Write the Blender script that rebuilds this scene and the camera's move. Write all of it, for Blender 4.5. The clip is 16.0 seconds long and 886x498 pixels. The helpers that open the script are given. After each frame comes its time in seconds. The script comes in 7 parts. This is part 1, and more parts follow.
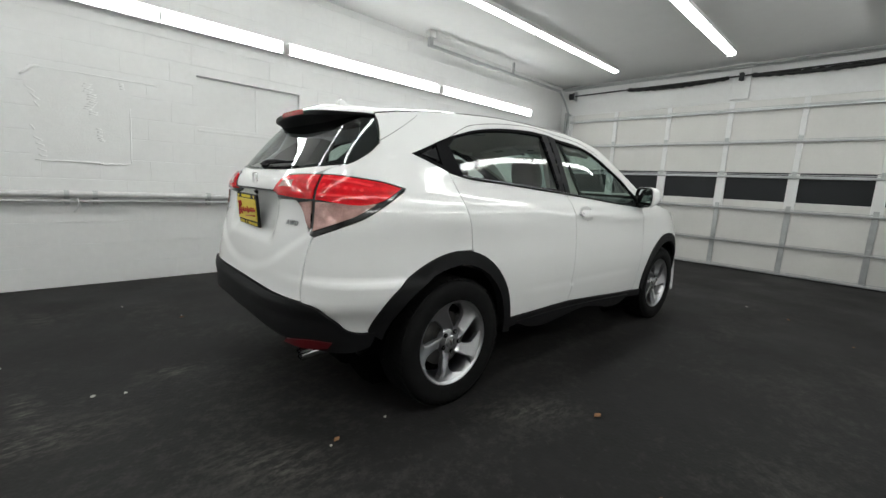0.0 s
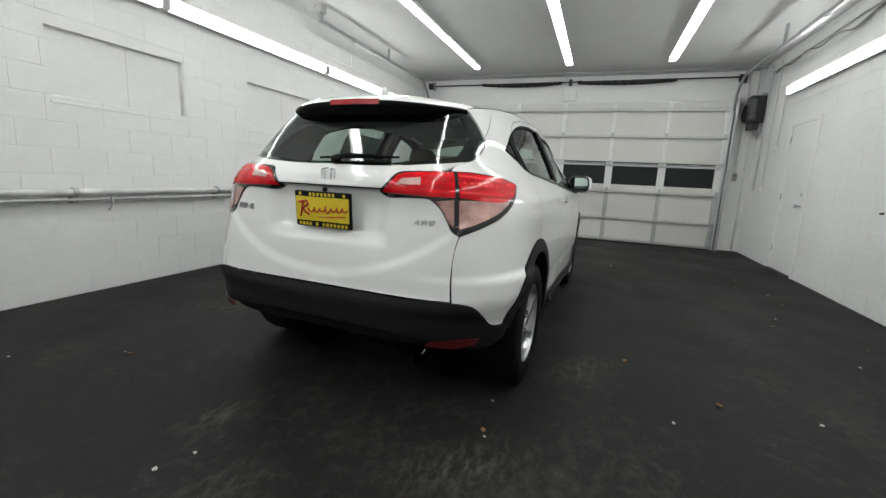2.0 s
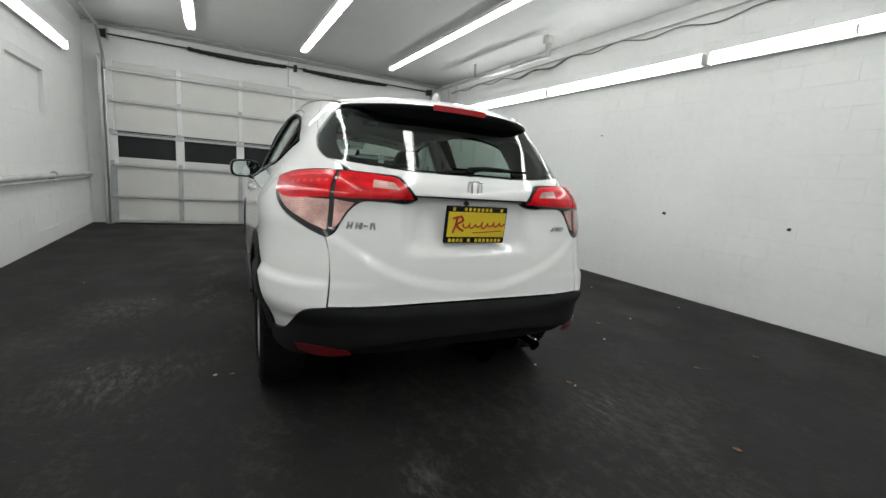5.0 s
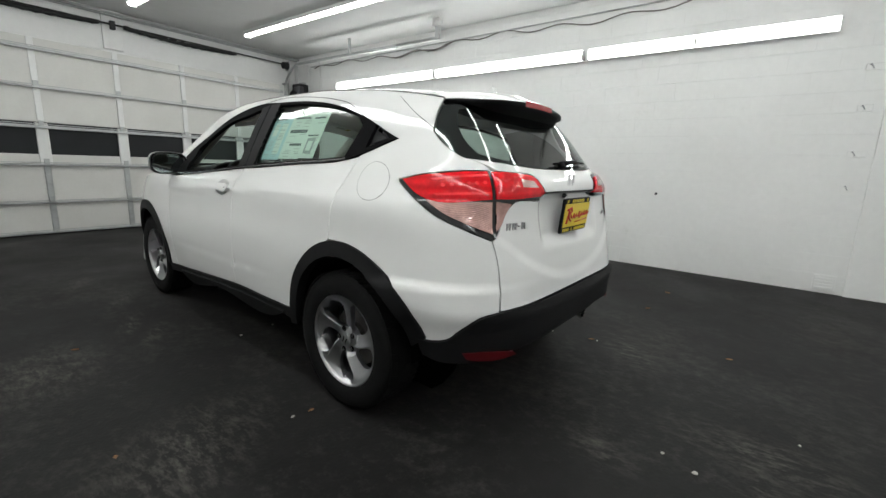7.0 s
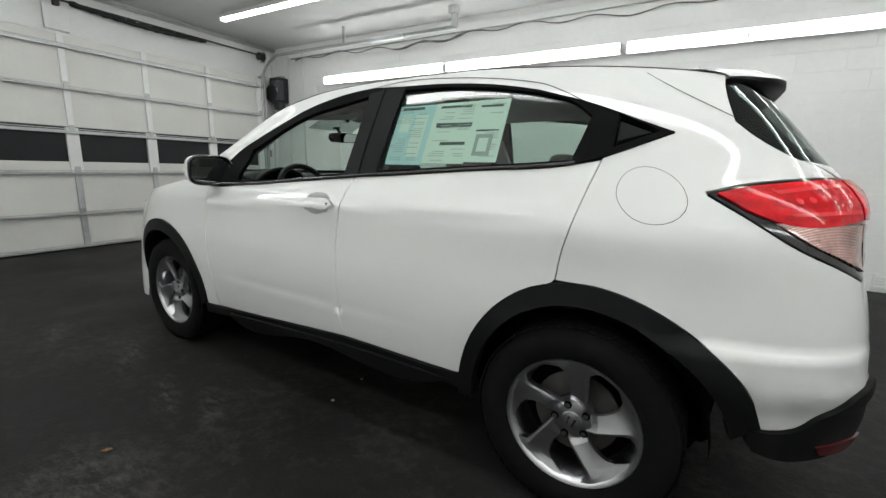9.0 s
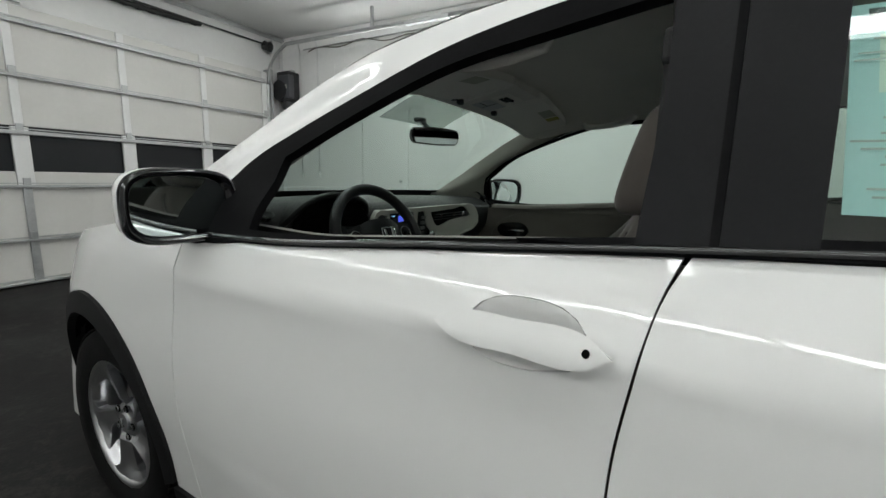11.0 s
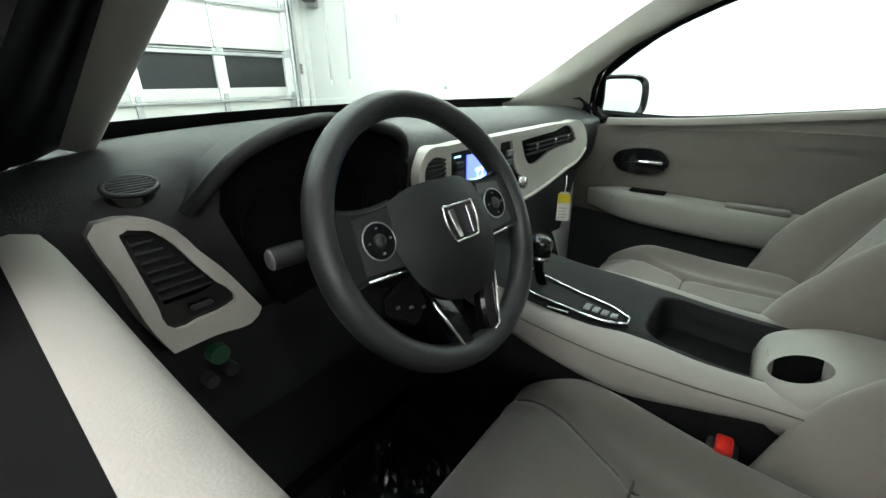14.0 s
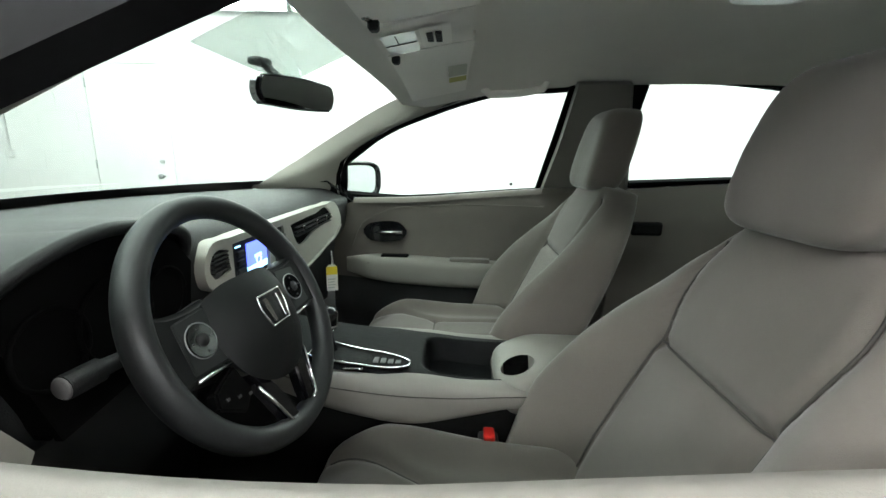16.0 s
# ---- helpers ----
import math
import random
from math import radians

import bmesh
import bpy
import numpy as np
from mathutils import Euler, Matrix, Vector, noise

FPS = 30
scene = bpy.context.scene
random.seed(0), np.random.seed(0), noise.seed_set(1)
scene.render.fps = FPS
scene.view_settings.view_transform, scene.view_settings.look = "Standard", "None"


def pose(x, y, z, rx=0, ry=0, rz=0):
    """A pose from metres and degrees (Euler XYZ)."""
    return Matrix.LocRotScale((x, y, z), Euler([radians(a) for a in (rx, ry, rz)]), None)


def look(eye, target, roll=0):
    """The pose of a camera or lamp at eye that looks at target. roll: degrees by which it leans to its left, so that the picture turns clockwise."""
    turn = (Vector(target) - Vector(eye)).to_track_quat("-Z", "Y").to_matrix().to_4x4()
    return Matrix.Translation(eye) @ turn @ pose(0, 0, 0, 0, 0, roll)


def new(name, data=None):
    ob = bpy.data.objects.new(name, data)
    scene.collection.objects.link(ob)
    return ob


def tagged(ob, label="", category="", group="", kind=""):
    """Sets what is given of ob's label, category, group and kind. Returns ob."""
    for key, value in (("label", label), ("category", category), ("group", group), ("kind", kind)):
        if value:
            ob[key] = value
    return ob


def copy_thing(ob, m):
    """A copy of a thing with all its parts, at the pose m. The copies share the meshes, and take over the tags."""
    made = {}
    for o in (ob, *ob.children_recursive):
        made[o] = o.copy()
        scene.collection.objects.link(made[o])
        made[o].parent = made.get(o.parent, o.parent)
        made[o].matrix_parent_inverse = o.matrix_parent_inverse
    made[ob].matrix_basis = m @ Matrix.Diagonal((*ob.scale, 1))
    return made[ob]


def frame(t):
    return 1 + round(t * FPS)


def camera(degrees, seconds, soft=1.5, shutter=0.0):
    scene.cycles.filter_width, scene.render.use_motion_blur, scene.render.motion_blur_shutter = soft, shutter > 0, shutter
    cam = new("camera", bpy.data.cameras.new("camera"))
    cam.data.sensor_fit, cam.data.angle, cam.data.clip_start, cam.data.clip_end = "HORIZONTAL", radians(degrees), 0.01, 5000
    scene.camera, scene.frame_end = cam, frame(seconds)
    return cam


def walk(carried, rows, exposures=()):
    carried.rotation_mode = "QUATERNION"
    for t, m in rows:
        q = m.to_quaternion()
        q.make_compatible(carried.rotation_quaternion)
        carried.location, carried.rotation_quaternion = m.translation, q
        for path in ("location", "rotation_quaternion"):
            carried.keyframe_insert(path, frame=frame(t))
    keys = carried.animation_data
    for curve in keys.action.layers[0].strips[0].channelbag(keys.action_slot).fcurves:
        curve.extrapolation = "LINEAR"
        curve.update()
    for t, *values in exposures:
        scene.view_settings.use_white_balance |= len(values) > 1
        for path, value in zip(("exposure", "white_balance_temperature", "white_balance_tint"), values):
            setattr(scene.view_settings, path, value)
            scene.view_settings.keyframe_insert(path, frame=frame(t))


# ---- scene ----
cam = camera(93.2, 16.0)
PATH = [
    (0, (2.264, -1.519, 1.14), (0.843, -0.146, 0.829), 3.1),
    (0.5, (1.987, -1.758, 1.149), (0.789, -0.184, 0.851), 1.5),
    (1, (1.759, -2.035, 1.144), (0.79, -0.308, 0.864), 1.9),
    (1.5, (1.483, -2.231, 1.138), (0.627, -0.451, 0.819), 1.0),
    (2, (1.146, -2.355, 1.131), (0.474, -0.503, 0.787), 2.8),
    (2.5, (0.803, -2.517, 1.138), (0.426, -0.584, 0.787), 2.6),
    (3, (0.401, -2.525, 1.133), (0.287, -0.561, 0.772), 3.4),
    (3.5, (0.011, -2.57, 1.131), (0.238, -0.616, 0.772), 1.7),
    (4, (-0.365, -2.518, 1.123), (0.105, -0.608, 0.762), 2.0),
    (4.5, (-0.743, -2.437, 1.129), (-0.023, -0.604, 0.782), 3.6),
    (7, (-2.091, -1.438, 1.164), (-0.511, -0.275, 0.774), 2.0),
    (7.5, (-2.235, -1.193, 1.156), (-0.604, -0.123, 0.715), 2.7),
    (8, (-2.238, -0.872, 1.156), (-0.576, 0.152, 0.723), 2.6),
    (8.5, (-2.261, -0.52, 1.16), (-0.551, 0.433, 0.751), 1.3),
    (9, (-2.17, -0.195, 1.154), (-0.453, 0.758, 0.775), 1.3),
    (9.5, (-2.012, 0.151, 1.163), (-0.313, 1.154, 0.837), 3.4),
    (10, (-1.83, 0.474, 1.176), (-0.078, 1.39, 0.87), 1.2),
    (12.5, (-0.746, 1.519, 1.197), (0.859, 2.575, 0.641), 1.3),
    (13, (-0.718, 1.538, 1.181), (0.828, 2.612, 0.506), -0.0),
    (13.5, (-0.712, 1.541, 1.171), (0.809, 2.611, 0.435), -0.2),
    (14, (-0.715, 1.537, 1.171), (0.816, 2.59, 0.43), -0.6),
    (14.5, (-0.738, 1.553, 1.184), (0.948, 2.395, 0.515), -0.6),
    (15, (-0.782, 1.57, 1.199), (1.079, 2.045, 0.641), -1.7),
    (15.5, (-0.825, 1.575, 1.211), (1.105, 1.757, 0.716), -0.9),
    (16, (-0.846, 1.567, 1.22), (1.106, 1.551, 0.786), 1.0),
]
walk(cam, [(t, look(eye, target, roll)) for t, eye, target, roll in PATH], exposures=[(0, 0), (9, 0), (10.2, -.1), (12.3, 0), (12.5, .15), (13, 1.1), (13.5, 1.65), (14, 2.1), (14.5, 2.4), (15, 2.5), (15.5, 2.3), (16, 1.95)])

# ---- light ----
world = bpy.data.worlds.new("world")
world.use_nodes = True
world.node_tree.nodes["Background"].inputs[0].default_value = (0.5, 0.55, 0.6, 1)
world.node_tree.nodes["Background"].inputs[1].default_value = 0.02
scene.world = world
LAMP = 15.0      # radiance of the fluorescent lenses


# ---- materials ----
def mat(name, color, rough=0.5, metal=0.0, var=0.06, scale=3.0, fine=60.0, bump=0.0, bump_scale=120.0, spec=0.5, coat=0.0, rough_var=0.0, sheen=0.0, world_space=False):
    """A surface with colour variation at two scales, optional relief and gloss variation."""
    m = bpy.data.materials.new(name)
    m.use_nodes = True
    nt = m.node_tree
    b = nt.nodes["Principled BSDF"]
    b.inputs["Roughness"].default_value = rough
    b.inputs["Metallic"].default_value = metal
    b.inputs["Specular IOR Level"].default_value = spec
    b.inputs["Coat Weight"].default_value = coat
    b.inputs["Coat Roughness"].default_value = 0.03
    b.inputs["Sheen Weight"].default_value = sheen
    co = nt.nodes.new("ShaderNodeNewGeometry" if world_space else "ShaderNodeTexCoord")
    src = co.outputs["Position" if world_space else "Object"]
    n1 = nt.nodes.new("ShaderNodeTexNoise")
    n2 = nt.nodes.new("ShaderNodeTexNoise")
    n1.inputs["Scale"].default_value, n1.inputs["Detail"].default_value = scale, 6
    n2.inputs["Scale"].default_value, n2.inputs["Detail"].default_value = fine, 3
    mix = nt.nodes.new("ShaderNodeMath")
    mix.operation = "MULTIPLY_ADD"
    mix.inputs[1].default_value = 0.4
    nt.links.new(src, n1.inputs["Vector"])
    nt.links.new(src, n2.inputs["Vector"])
    nt.links.new(n2.outputs["Fac"], mix.inputs[0])
    nt.links.new(n1.outputs["Fac"], mix.inputs[2])
    ramp = nt.nodes.new("ShaderNodeValToRGB")
    c = Vector(color[:3])
    ramp.color_ramp.elements[0].position, ramp.color_ramp.elements[1].position = 0.45, 0.95
    ramp.color_ramp.elements[0].color = (*(c * (1 - var)), 1)
    ramp.color_ramp.elements[1].color = (*[min(1, v * (1 + var)) for v in c], 1)
    nt.links.new(mix.outputs[0], ramp.inputs["Fac"])
    nt.links.new(ramp.outputs["Color"], b.inputs["Base Color"])
    if rough_var:
        mr = nt.nodes.new("ShaderNodeMapRange")
        mr.inputs["From Min"].default_value, mr.inputs["From Max"].default_value = 0.3, 0.7
        mr.inputs["To Min"].default_value, mr.inputs["To Max"].default_value = max(0.02, rough - rough_var), min(1, rough + rough_var)
        nt.links.new(n1.outputs["Fac"], mr.inputs["Value"])
        nt.links.new(mr.outputs[0], b.inputs["Roughness"])
    if bump:
        n3 = nt.nodes.new("ShaderNodeTexNoise")
        n3.inputs["Scale"].default_value, n3.inputs["Detail"].default_value = bump_scale, 4
        bn = nt.nodes.new("ShaderNodeBump")
        bn.inputs["Strength"].default_value, bn.inputs["Distance"].default_value = bump, 0.004
        nt.links.new(src, n3.inputs["Vector"])
        nt.links.new(n3.outputs["Fac"], bn.inputs["Height"])
        nt.links.new(bn.outputs["Normal"], b.inputs["Normal"])
    return m


def glow(name, color, strength):
    m = bpy.data.materials.new(name)
    m.use_nodes = True
    b = m.node_tree.nodes["Principled BSDF"]
    b.inputs["Base Color"].default_value = (*color, 1)
    b.inputs["Emission Color"].default_value = (*color, 1)
    b.inputs["Emission Strength"].default_value = strength
    return m


def glass(name, tint, clear=0.9, base=0.075):
    """Thin pane: mostly see-through, with the mirror-like sheen of its two faces, stronger at a slant."""
    m = bpy.data.materials.new(name)
    m.use_nodes = True
    nt = m.node_tree
    nt.nodes.remove(nt.nodes["Principled BSDF"])
    out = nt.nodes["Material Output"]
    tr, gl, mx = nt.nodes.new("ShaderNodeBsdfTransparent"), nt.nodes.new("ShaderNodeBsdfGlossy"), nt.nodes.new("ShaderNodeMixShader")
    lw = nt.nodes.new("ShaderNodeLayerWeight")
    lw.inputs["Blend"].default_value = 0.5
    pw, ma = nt.nodes.new("ShaderNodeMath"), nt.nodes.new("ShaderNodeMath")
    pw.operation, ma.operation = "POWER", "MULTIPLY_ADD"
    pw.inputs[1].default_value = 5.0
    ma.inputs[1].default_value, ma.inputs[2].default_value = 1 - base, base
    tr.inputs["Color"].default_value = (*[v * clear for v in tint], 1)
    gl.inputs["Roughness"].default_value = 0.01
    nt.links.new(lw.outputs["Facing"], pw.inputs[0])
    nt.links.new(pw.outputs[0], ma.inputs[0])
    nt.links.new(ma.outputs[0], mx.inputs[0])
    nt.links.new(tr.outputs[0], mx.inputs[1])
    nt.links.new(gl.outputs[0], mx.inputs[2])
    nt.links.new(mx.outputs[0], out.inputs["Surface"])
    return m


def floor_material():
    """Dark sealed asphalt: grey scuffs, tyre wear along the drive, damp darker patches, gritty relief."""
    m = mat("dark_asphalt", (0.0175, 0.0168, 0.0168), 0.56, var=0.3, scale=1.2, fine=14, bump=0.35, bump_scale=55, rough_var=0.12, spec=0.07)
    nt = m.node_tree
    b = nt.nodes["Principled BSDF"]
    base = b.inputs["Base Color"].links[0].from_socket
    co = [n for n in nt.nodes if n.type == "TEX_COORD"][0]
    mp = nt.nodes.new("ShaderNodeMapping")
    mp.inputs["Scale"].default_value = (1.0, 0.8, 1)
    mp.inputs["Rotation"].default_value = (0, 0, 0.5)
    nt.links.new(co.outputs["Object"], mp.inputs[0])
    big = nt.nodes.new("ShaderNodeTexNoise")
    big.inputs["Scale"].default_value, big.inputs["Detail"].default_value, big.inputs["Roughness"].default_value = 1.1, 9, 0.72
    nt.links.new(mp.outputs[0], big.inputs["Vector"])
    fine = nt.nodes.new("ShaderNodeTexNoise")
    fine.inputs["Scale"].default_value, fine.inputs["Detail"].default_value, fine.inputs["Roughness"].default_value = 16, 9, 0.80
    nt.links.new(mp.outputs[0], fine.inputs["Vector"])
    mul = nt.nodes.new("ShaderNodeMath")
    mul.operation = "MULTIPLY"
    nt.links.new(big.outputs["Fac"], mul.inputs[0])
    nt.links.new(fine.outputs["Fac"], mul.inputs[1])
    r = nt.nodes.new("ShaderNodeValToRGB")
    r.color_ramp.elements[0].position, r.color_ramp.elements[1].position = 0.25, 0.40
    r.color_ramp.elements[0].color, r.color_ramp.elements[1].color = (0, 0, 0, 1), (1, 1, 1, 1)
    nt.links.new(mul.outputs[0], r.inputs[0])
    mx = nt.nodes.new("ShaderNodeMix")
    mx.data_type = "RGBA"
    nt.links.new(r.outputs[0], mx.inputs["Factor"])
    nt.links.new(base, mx.inputs["A"])
    mx.inputs["B"].default_value = (0.046, 0.044, 0.041, 1)
    # chalky scuffs and tyre marks where wheels have turned: x, y, turn in degrees, length, width
    marks = [(-.39, -1.05, 75, .22, .12), (-.34, -1.64, 10, .30, .09), (-1.84, -1.59, 5, .25, .09), (1.15, .24, 55, .40, .16), (-1.10, 1.66, 62, .30, .08), (-1.0, 2.62, 62, .42, .10),
             (-1.15, 1.95, 66, .36, .08), (-1.10, 3.37, 70, .35, .12), (-1.49, .25, 30, .55, .35), (-1.7, 1.5, 80, .5, .35), (.0, -1.6, 85, .45, .22), (.75, -.9, 40, .4, .2)]
    total = None
    for x, y, a, l, w in marks:
        mp2 = nt.nodes.new("ShaderNodeMapping")
        mp2.vector_type = "TEXTURE"
        mp2.inputs["Location"].default_value, mp2.inputs["Rotation"].default_value, mp2.inputs["Scale"].default_value = (x, y, 0), (0, 0, radians(a)), (l, w, 1)
        nt.links.new(co.outputs["Object"], mp2.inputs[0])
        gr = nt.nodes.new("ShaderNodeTexGradient")
        gr.gradient_type = "SPHERICAL"
        nt.links.new(mp2.outputs[0], gr.inputs[0])
        if total is None:
            total = gr.outputs["Fac"]
        else:
            add = nt.nodes.new("ShaderNodeMath")
            add.operation = "ADD"
            nt.links.new(total, add.inputs[0])
            nt.links.new(gr.outputs["Fac"], add.inputs[1])
            total = add.outputs[0]
    grit = nt.nodes.new("ShaderNodeTexNoise")
    grit.inputs["Scale"].default_value, grit.inputs["Detail"].default_value, grit.inputs["Roughness"].default_value = 26, 8, 0.78
    st = nt.nodes.new("ShaderNodeMapping")
    st.inputs["Scale"].default_value, st.inputs["Rotation"].default_value = (1.0, 0.35, 1), (0, 0, 0.25)
    nt.links.new(co.outputs["Object"], st.inputs[0])
    nt.links.new(st.outputs[0], grit.inputs["Vector"])
    gm = nt.nodes.new("ShaderNodeMapRange")
    gm.inputs["From Min"].default_value, gm.inputs["From Max"].default_value = 0.47, 0.66
    nt.links.new(grit.outputs["Fac"], gm.inputs["Value"])
    wear = nt.nodes.new("ShaderNodeMath")
    wear.operation, wear.use_clamp = "MULTIPLY", True
    nt.links.new(gm.outputs[0], wear.inputs[0])
    nt.links.new(total, wear.inputs[1])
    mx2 = nt.nodes.new("ShaderNodeMix")
    mx2.data_type = "RGBA"
    nt.links.new(wear.outputs[0], mx2.inputs["Factor"])
    nt.links.new(mx.outputs["Result"], mx2.inputs["A"])
    mx2.inputs["B"].default_value = (0.105, 0.099, 0.088, 1)
    nt.links.new(mx2.outputs["Result"], b.inputs["Base Color"])
    return m


def wall_material(name, color):
    """Painted masonry: uneven white paint with grime, drips and faint scuffs."""
    m = mat(name, color, 0.55, var=0.05, scale=0.9, fine=18, bump=0.25, bump_scale=70, spec=0.3, world_space=True)
    nt = m.node_tree
    b = nt.nodes["Principled BSDF"]
    base = b.inputs["Base Color"].links[0].from_socket
    co = nt.nodes.new("ShaderNodeNewGeometry")
    n = nt.nodes.new("ShaderNodeTexNoise")
    n.inputs["Scale"].default_value, n.inputs["Detail"].default_value, n.inputs["Roughness"].default_value = 2.3, 10, 0.8
    nt.links.new(co.outputs["Position"], n.inputs["Vector"])
    r = nt.nodes.new("ShaderNodeValToRGB")
    r.color_ramp.elements[0].position, r.color_ramp.elements[1].position = 0.60, 0.80
    r.color_ramp.elements[0].color, r.color_ramp.elements[1].color = (0, 0, 0, 1), (0.55, 0.55, 0.55, 1)
    nt.links.new(n.outputs["Fac"], r.inputs[0])
    mx = nt.nodes.new("ShaderNodeMix")
    mx.data_type = "RGBA"
    nt.links.new(r.outputs[0], mx.inputs["Factor"])
    nt.links.new(base, mx.inputs["A"])
    mx.inputs["B"].default_value = (color[0] * 0.72, color[1] * 0.71, color[2] * 0.68, 1)
    nt.links.new(mx.outputs["Result"], b.inputs["Base Color"])
    return m


FLOOR = floor_material()
WALL = wall_material("white_wall_paint", (0.76, 0.76, 0.75))
CEIL = mat("ceiling_paint", (0.70, 0.70, 0.69), 0.6, var=0.04, scale=0.7, fine=8)
DOORW = mat("garage_door_paint", (0.60, 0.592, 0.565), 0.5, var=0.05, scale=2, fine=25, rough_var=0.1)
GALV = mat("galvanised_steel", (0.45, 0.46, 0.46), 0.42, 0.85, var=0.15, scale=9, fine=70, rough_var=0.12)
TRIMW = mat("white_trim", (0.70, 0.70, 0.69), 0.5, var=0.05, scale=4, fine=40)
DARKM = mat("dark_metal", (0.035, 0.035, 0.037), 0.5, 0.4, var=0.25, scale=9, fine=60)
BLACKR = mat("black_rubber_sleeve", (0.012, 0.012, 0.012), 0.75, var=0.3, scale=12, fine=60, bump=0.6, bump_scale=90)
PIPE = mat("grimy_white_pipe", (0.55, 0.55, 0.54), 0.45, 0.1, var=0.25, scale=4, fine=30, rough_var=0.15)
TUBE = glow("fluorescent_lens", (0.97, 1.0, 0.985), LAMP)
LEAF = mat("dry_leaf", (0.22, 0.11, 0.045), 0.7, var=0.4, scale=30, fine=200)
PAPER = mat("paper_scrap", (0.46, 0.44, 0.40), 0.7, var=0.1)
NIGHT = mat("unlit_window", (0.010, 0.011, 0.013), 0.30, var=0.2, spec=0.3)


# ---- helpers ----
def mesh_of(bm, name, smooth=False, angle=None):
    me = bpy.data.meshes.new(name)
    bm.to_mesh(me)
    bm.free()
    if smooth:
        for p in me.polygons:
            p.use_smooth = True
        if angle:
            me.set_sharp_from_angle(angle=radians(angle))
    return me


def part(name, bm, material, parent=None, label="", smooth=False, angle=None, m=None):
    """ONE mesh object from a bmesh, under a thing or under a part."""
    me = mesh_of(bm, name, smooth, angle)
    me.materials.append(material)
    ob = new(name, me)
    if m is not None:
        ob.matrix_basis = m
    if parent is not None:
        ob.parent = parent
    return tagged(ob, label)


def thing(name, label, category, loc=(0, 0, 0), rz=0.0, group="", kind=""):
    ob = new(name)
    ob.empty_display_size = 0.1
    ob.matrix_basis = pose(*loc, 0, 0, rz)
    return tagged(ob, label, category, group, kind)


def add_box(bm, a, b, bevel=0.0, seg=1):
    r = bmesh.ops.create_cube(bm, size=1)
    vs = r["verts"]
    for v in vs:
        v.co = Vector([(a[i] + b[i]) / 2 + v.co[i] * (b[i] - a[i]) for i in range(3)])
    if bevel:
        es = list({e for v in vs for e in v.link_edges})
        bmesh.ops.bevel(bm, geom=es, offset=bevel, segments=seg, affect="EDGES", profile=0.5)
    return bm


def box(a, b, bevel=0.0, seg=1):
    return add_box(bmesh.new(), a, b, bevel, seg)


def smooth_line(pts, step=0.03, closed=False, corner=45):
    """Points along a curve through pts, with corners kept where it turns sharply. Works in 2D and 3D."""
    P = [Vector(p) for p in pts]
    n = len(P)
    out = []
    def tangent(i, side):
        a, b = P[(i - 1) % n], P[(i + 1) % n]
        if not closed and i == 0:
            return P[1] - P[0]
        if not closed and i == n - 1:
            return P[-1] - P[-2]
        d0, d1 = P[i] - a, b - P[i]
        if d0.length < 1e-6 or d1.length < 1e-6 or math.degrees(d0.angle(d1)) > corner:
            return d1 if side else d0
        l0, l1 = d0.length, d1.length
        t = (d0 / l0 * l1 + d1 / l1 * l0) / (l0 + l1)
        return t
    for i in range(n if closed else n - 1):
        p, q = P[i], P[(i + 1) % n]
        d = (q - p).length
        k = max(1, int(d / step + 0.5))
        t0, t1 = tangent(i, 1), tangent((i + 1) % n, 0)
        t0 = t0 / max(t0.length, 1e-9) * d
        t1 = t1 / max(t1.length, 1e-9) * d
        for j in range(k):
            u = j / k
            out.append(p * (1 + 2 * u) * (1 - u) ** 2 + t0 * u * (1 - u) ** 2 + q * u * u * (3 - 2 * u) + t1 * u * u * (u - 1))
    if not closed:
        out.append(P[-1])
    return out


def tube(pts, r, bm=None, seg=8, caps=True, flat=None):
    """A round bar along points; r a number or one per point."""
    bm = bm or bmesh.new()
    P = [Vector(p) for p in pts]
    rings = []
    up = Vector((0, 0, 1))
    prev = None
    for i, p in enumerate(P):
        d = (P[min(i + 1, len(P) - 1)] - P[max(i - 1, 0)]).normalized()
        if prev is None:
            a = d.cross(up)
            if a.length < 1e-3:
                a = d.cross(Vector((1, 0, 0)))
        else:
            a = prev - d * prev.dot(d)
        a.normalize()
        prev = a
        b = d.cross(a)
        rr = r[i] if isinstance(r, (list, tuple)) else r
        rings.append([bm.verts.new(p + a * rr * math.cos(2 * math.pi * k / seg) + b * rr * (flat or 1) * math.sin(2 * math.pi * k / seg)) for k in range(seg)])
    for s, t in zip(rings, rings[1:]):
        for k in range(seg):
            bm.faces.new((s[k], s[(k + 1) % seg], t[(k + 1) % seg], t[k]))
    if caps:
        bm.faces.new(rings[0][::-1])
        bm.faces.new(rings[-1])
    return bm


def sheet(fn, nu, nv, bm=None):
    """A grid of fn(u, v), u and v from 0 to 1."""
    bm = bm or bmesh.new()
    g = [[bm.verts.new(fn(i / nu, j / nv)) for j in range(nv + 1)] for i in range(nu + 1)]
    for i in range(nu):
        for j in range(nv):
            bm.faces.new((g[i][j], g[i + 1][j], g[i + 1][j + 1], g[i][j + 1]))
    return bm


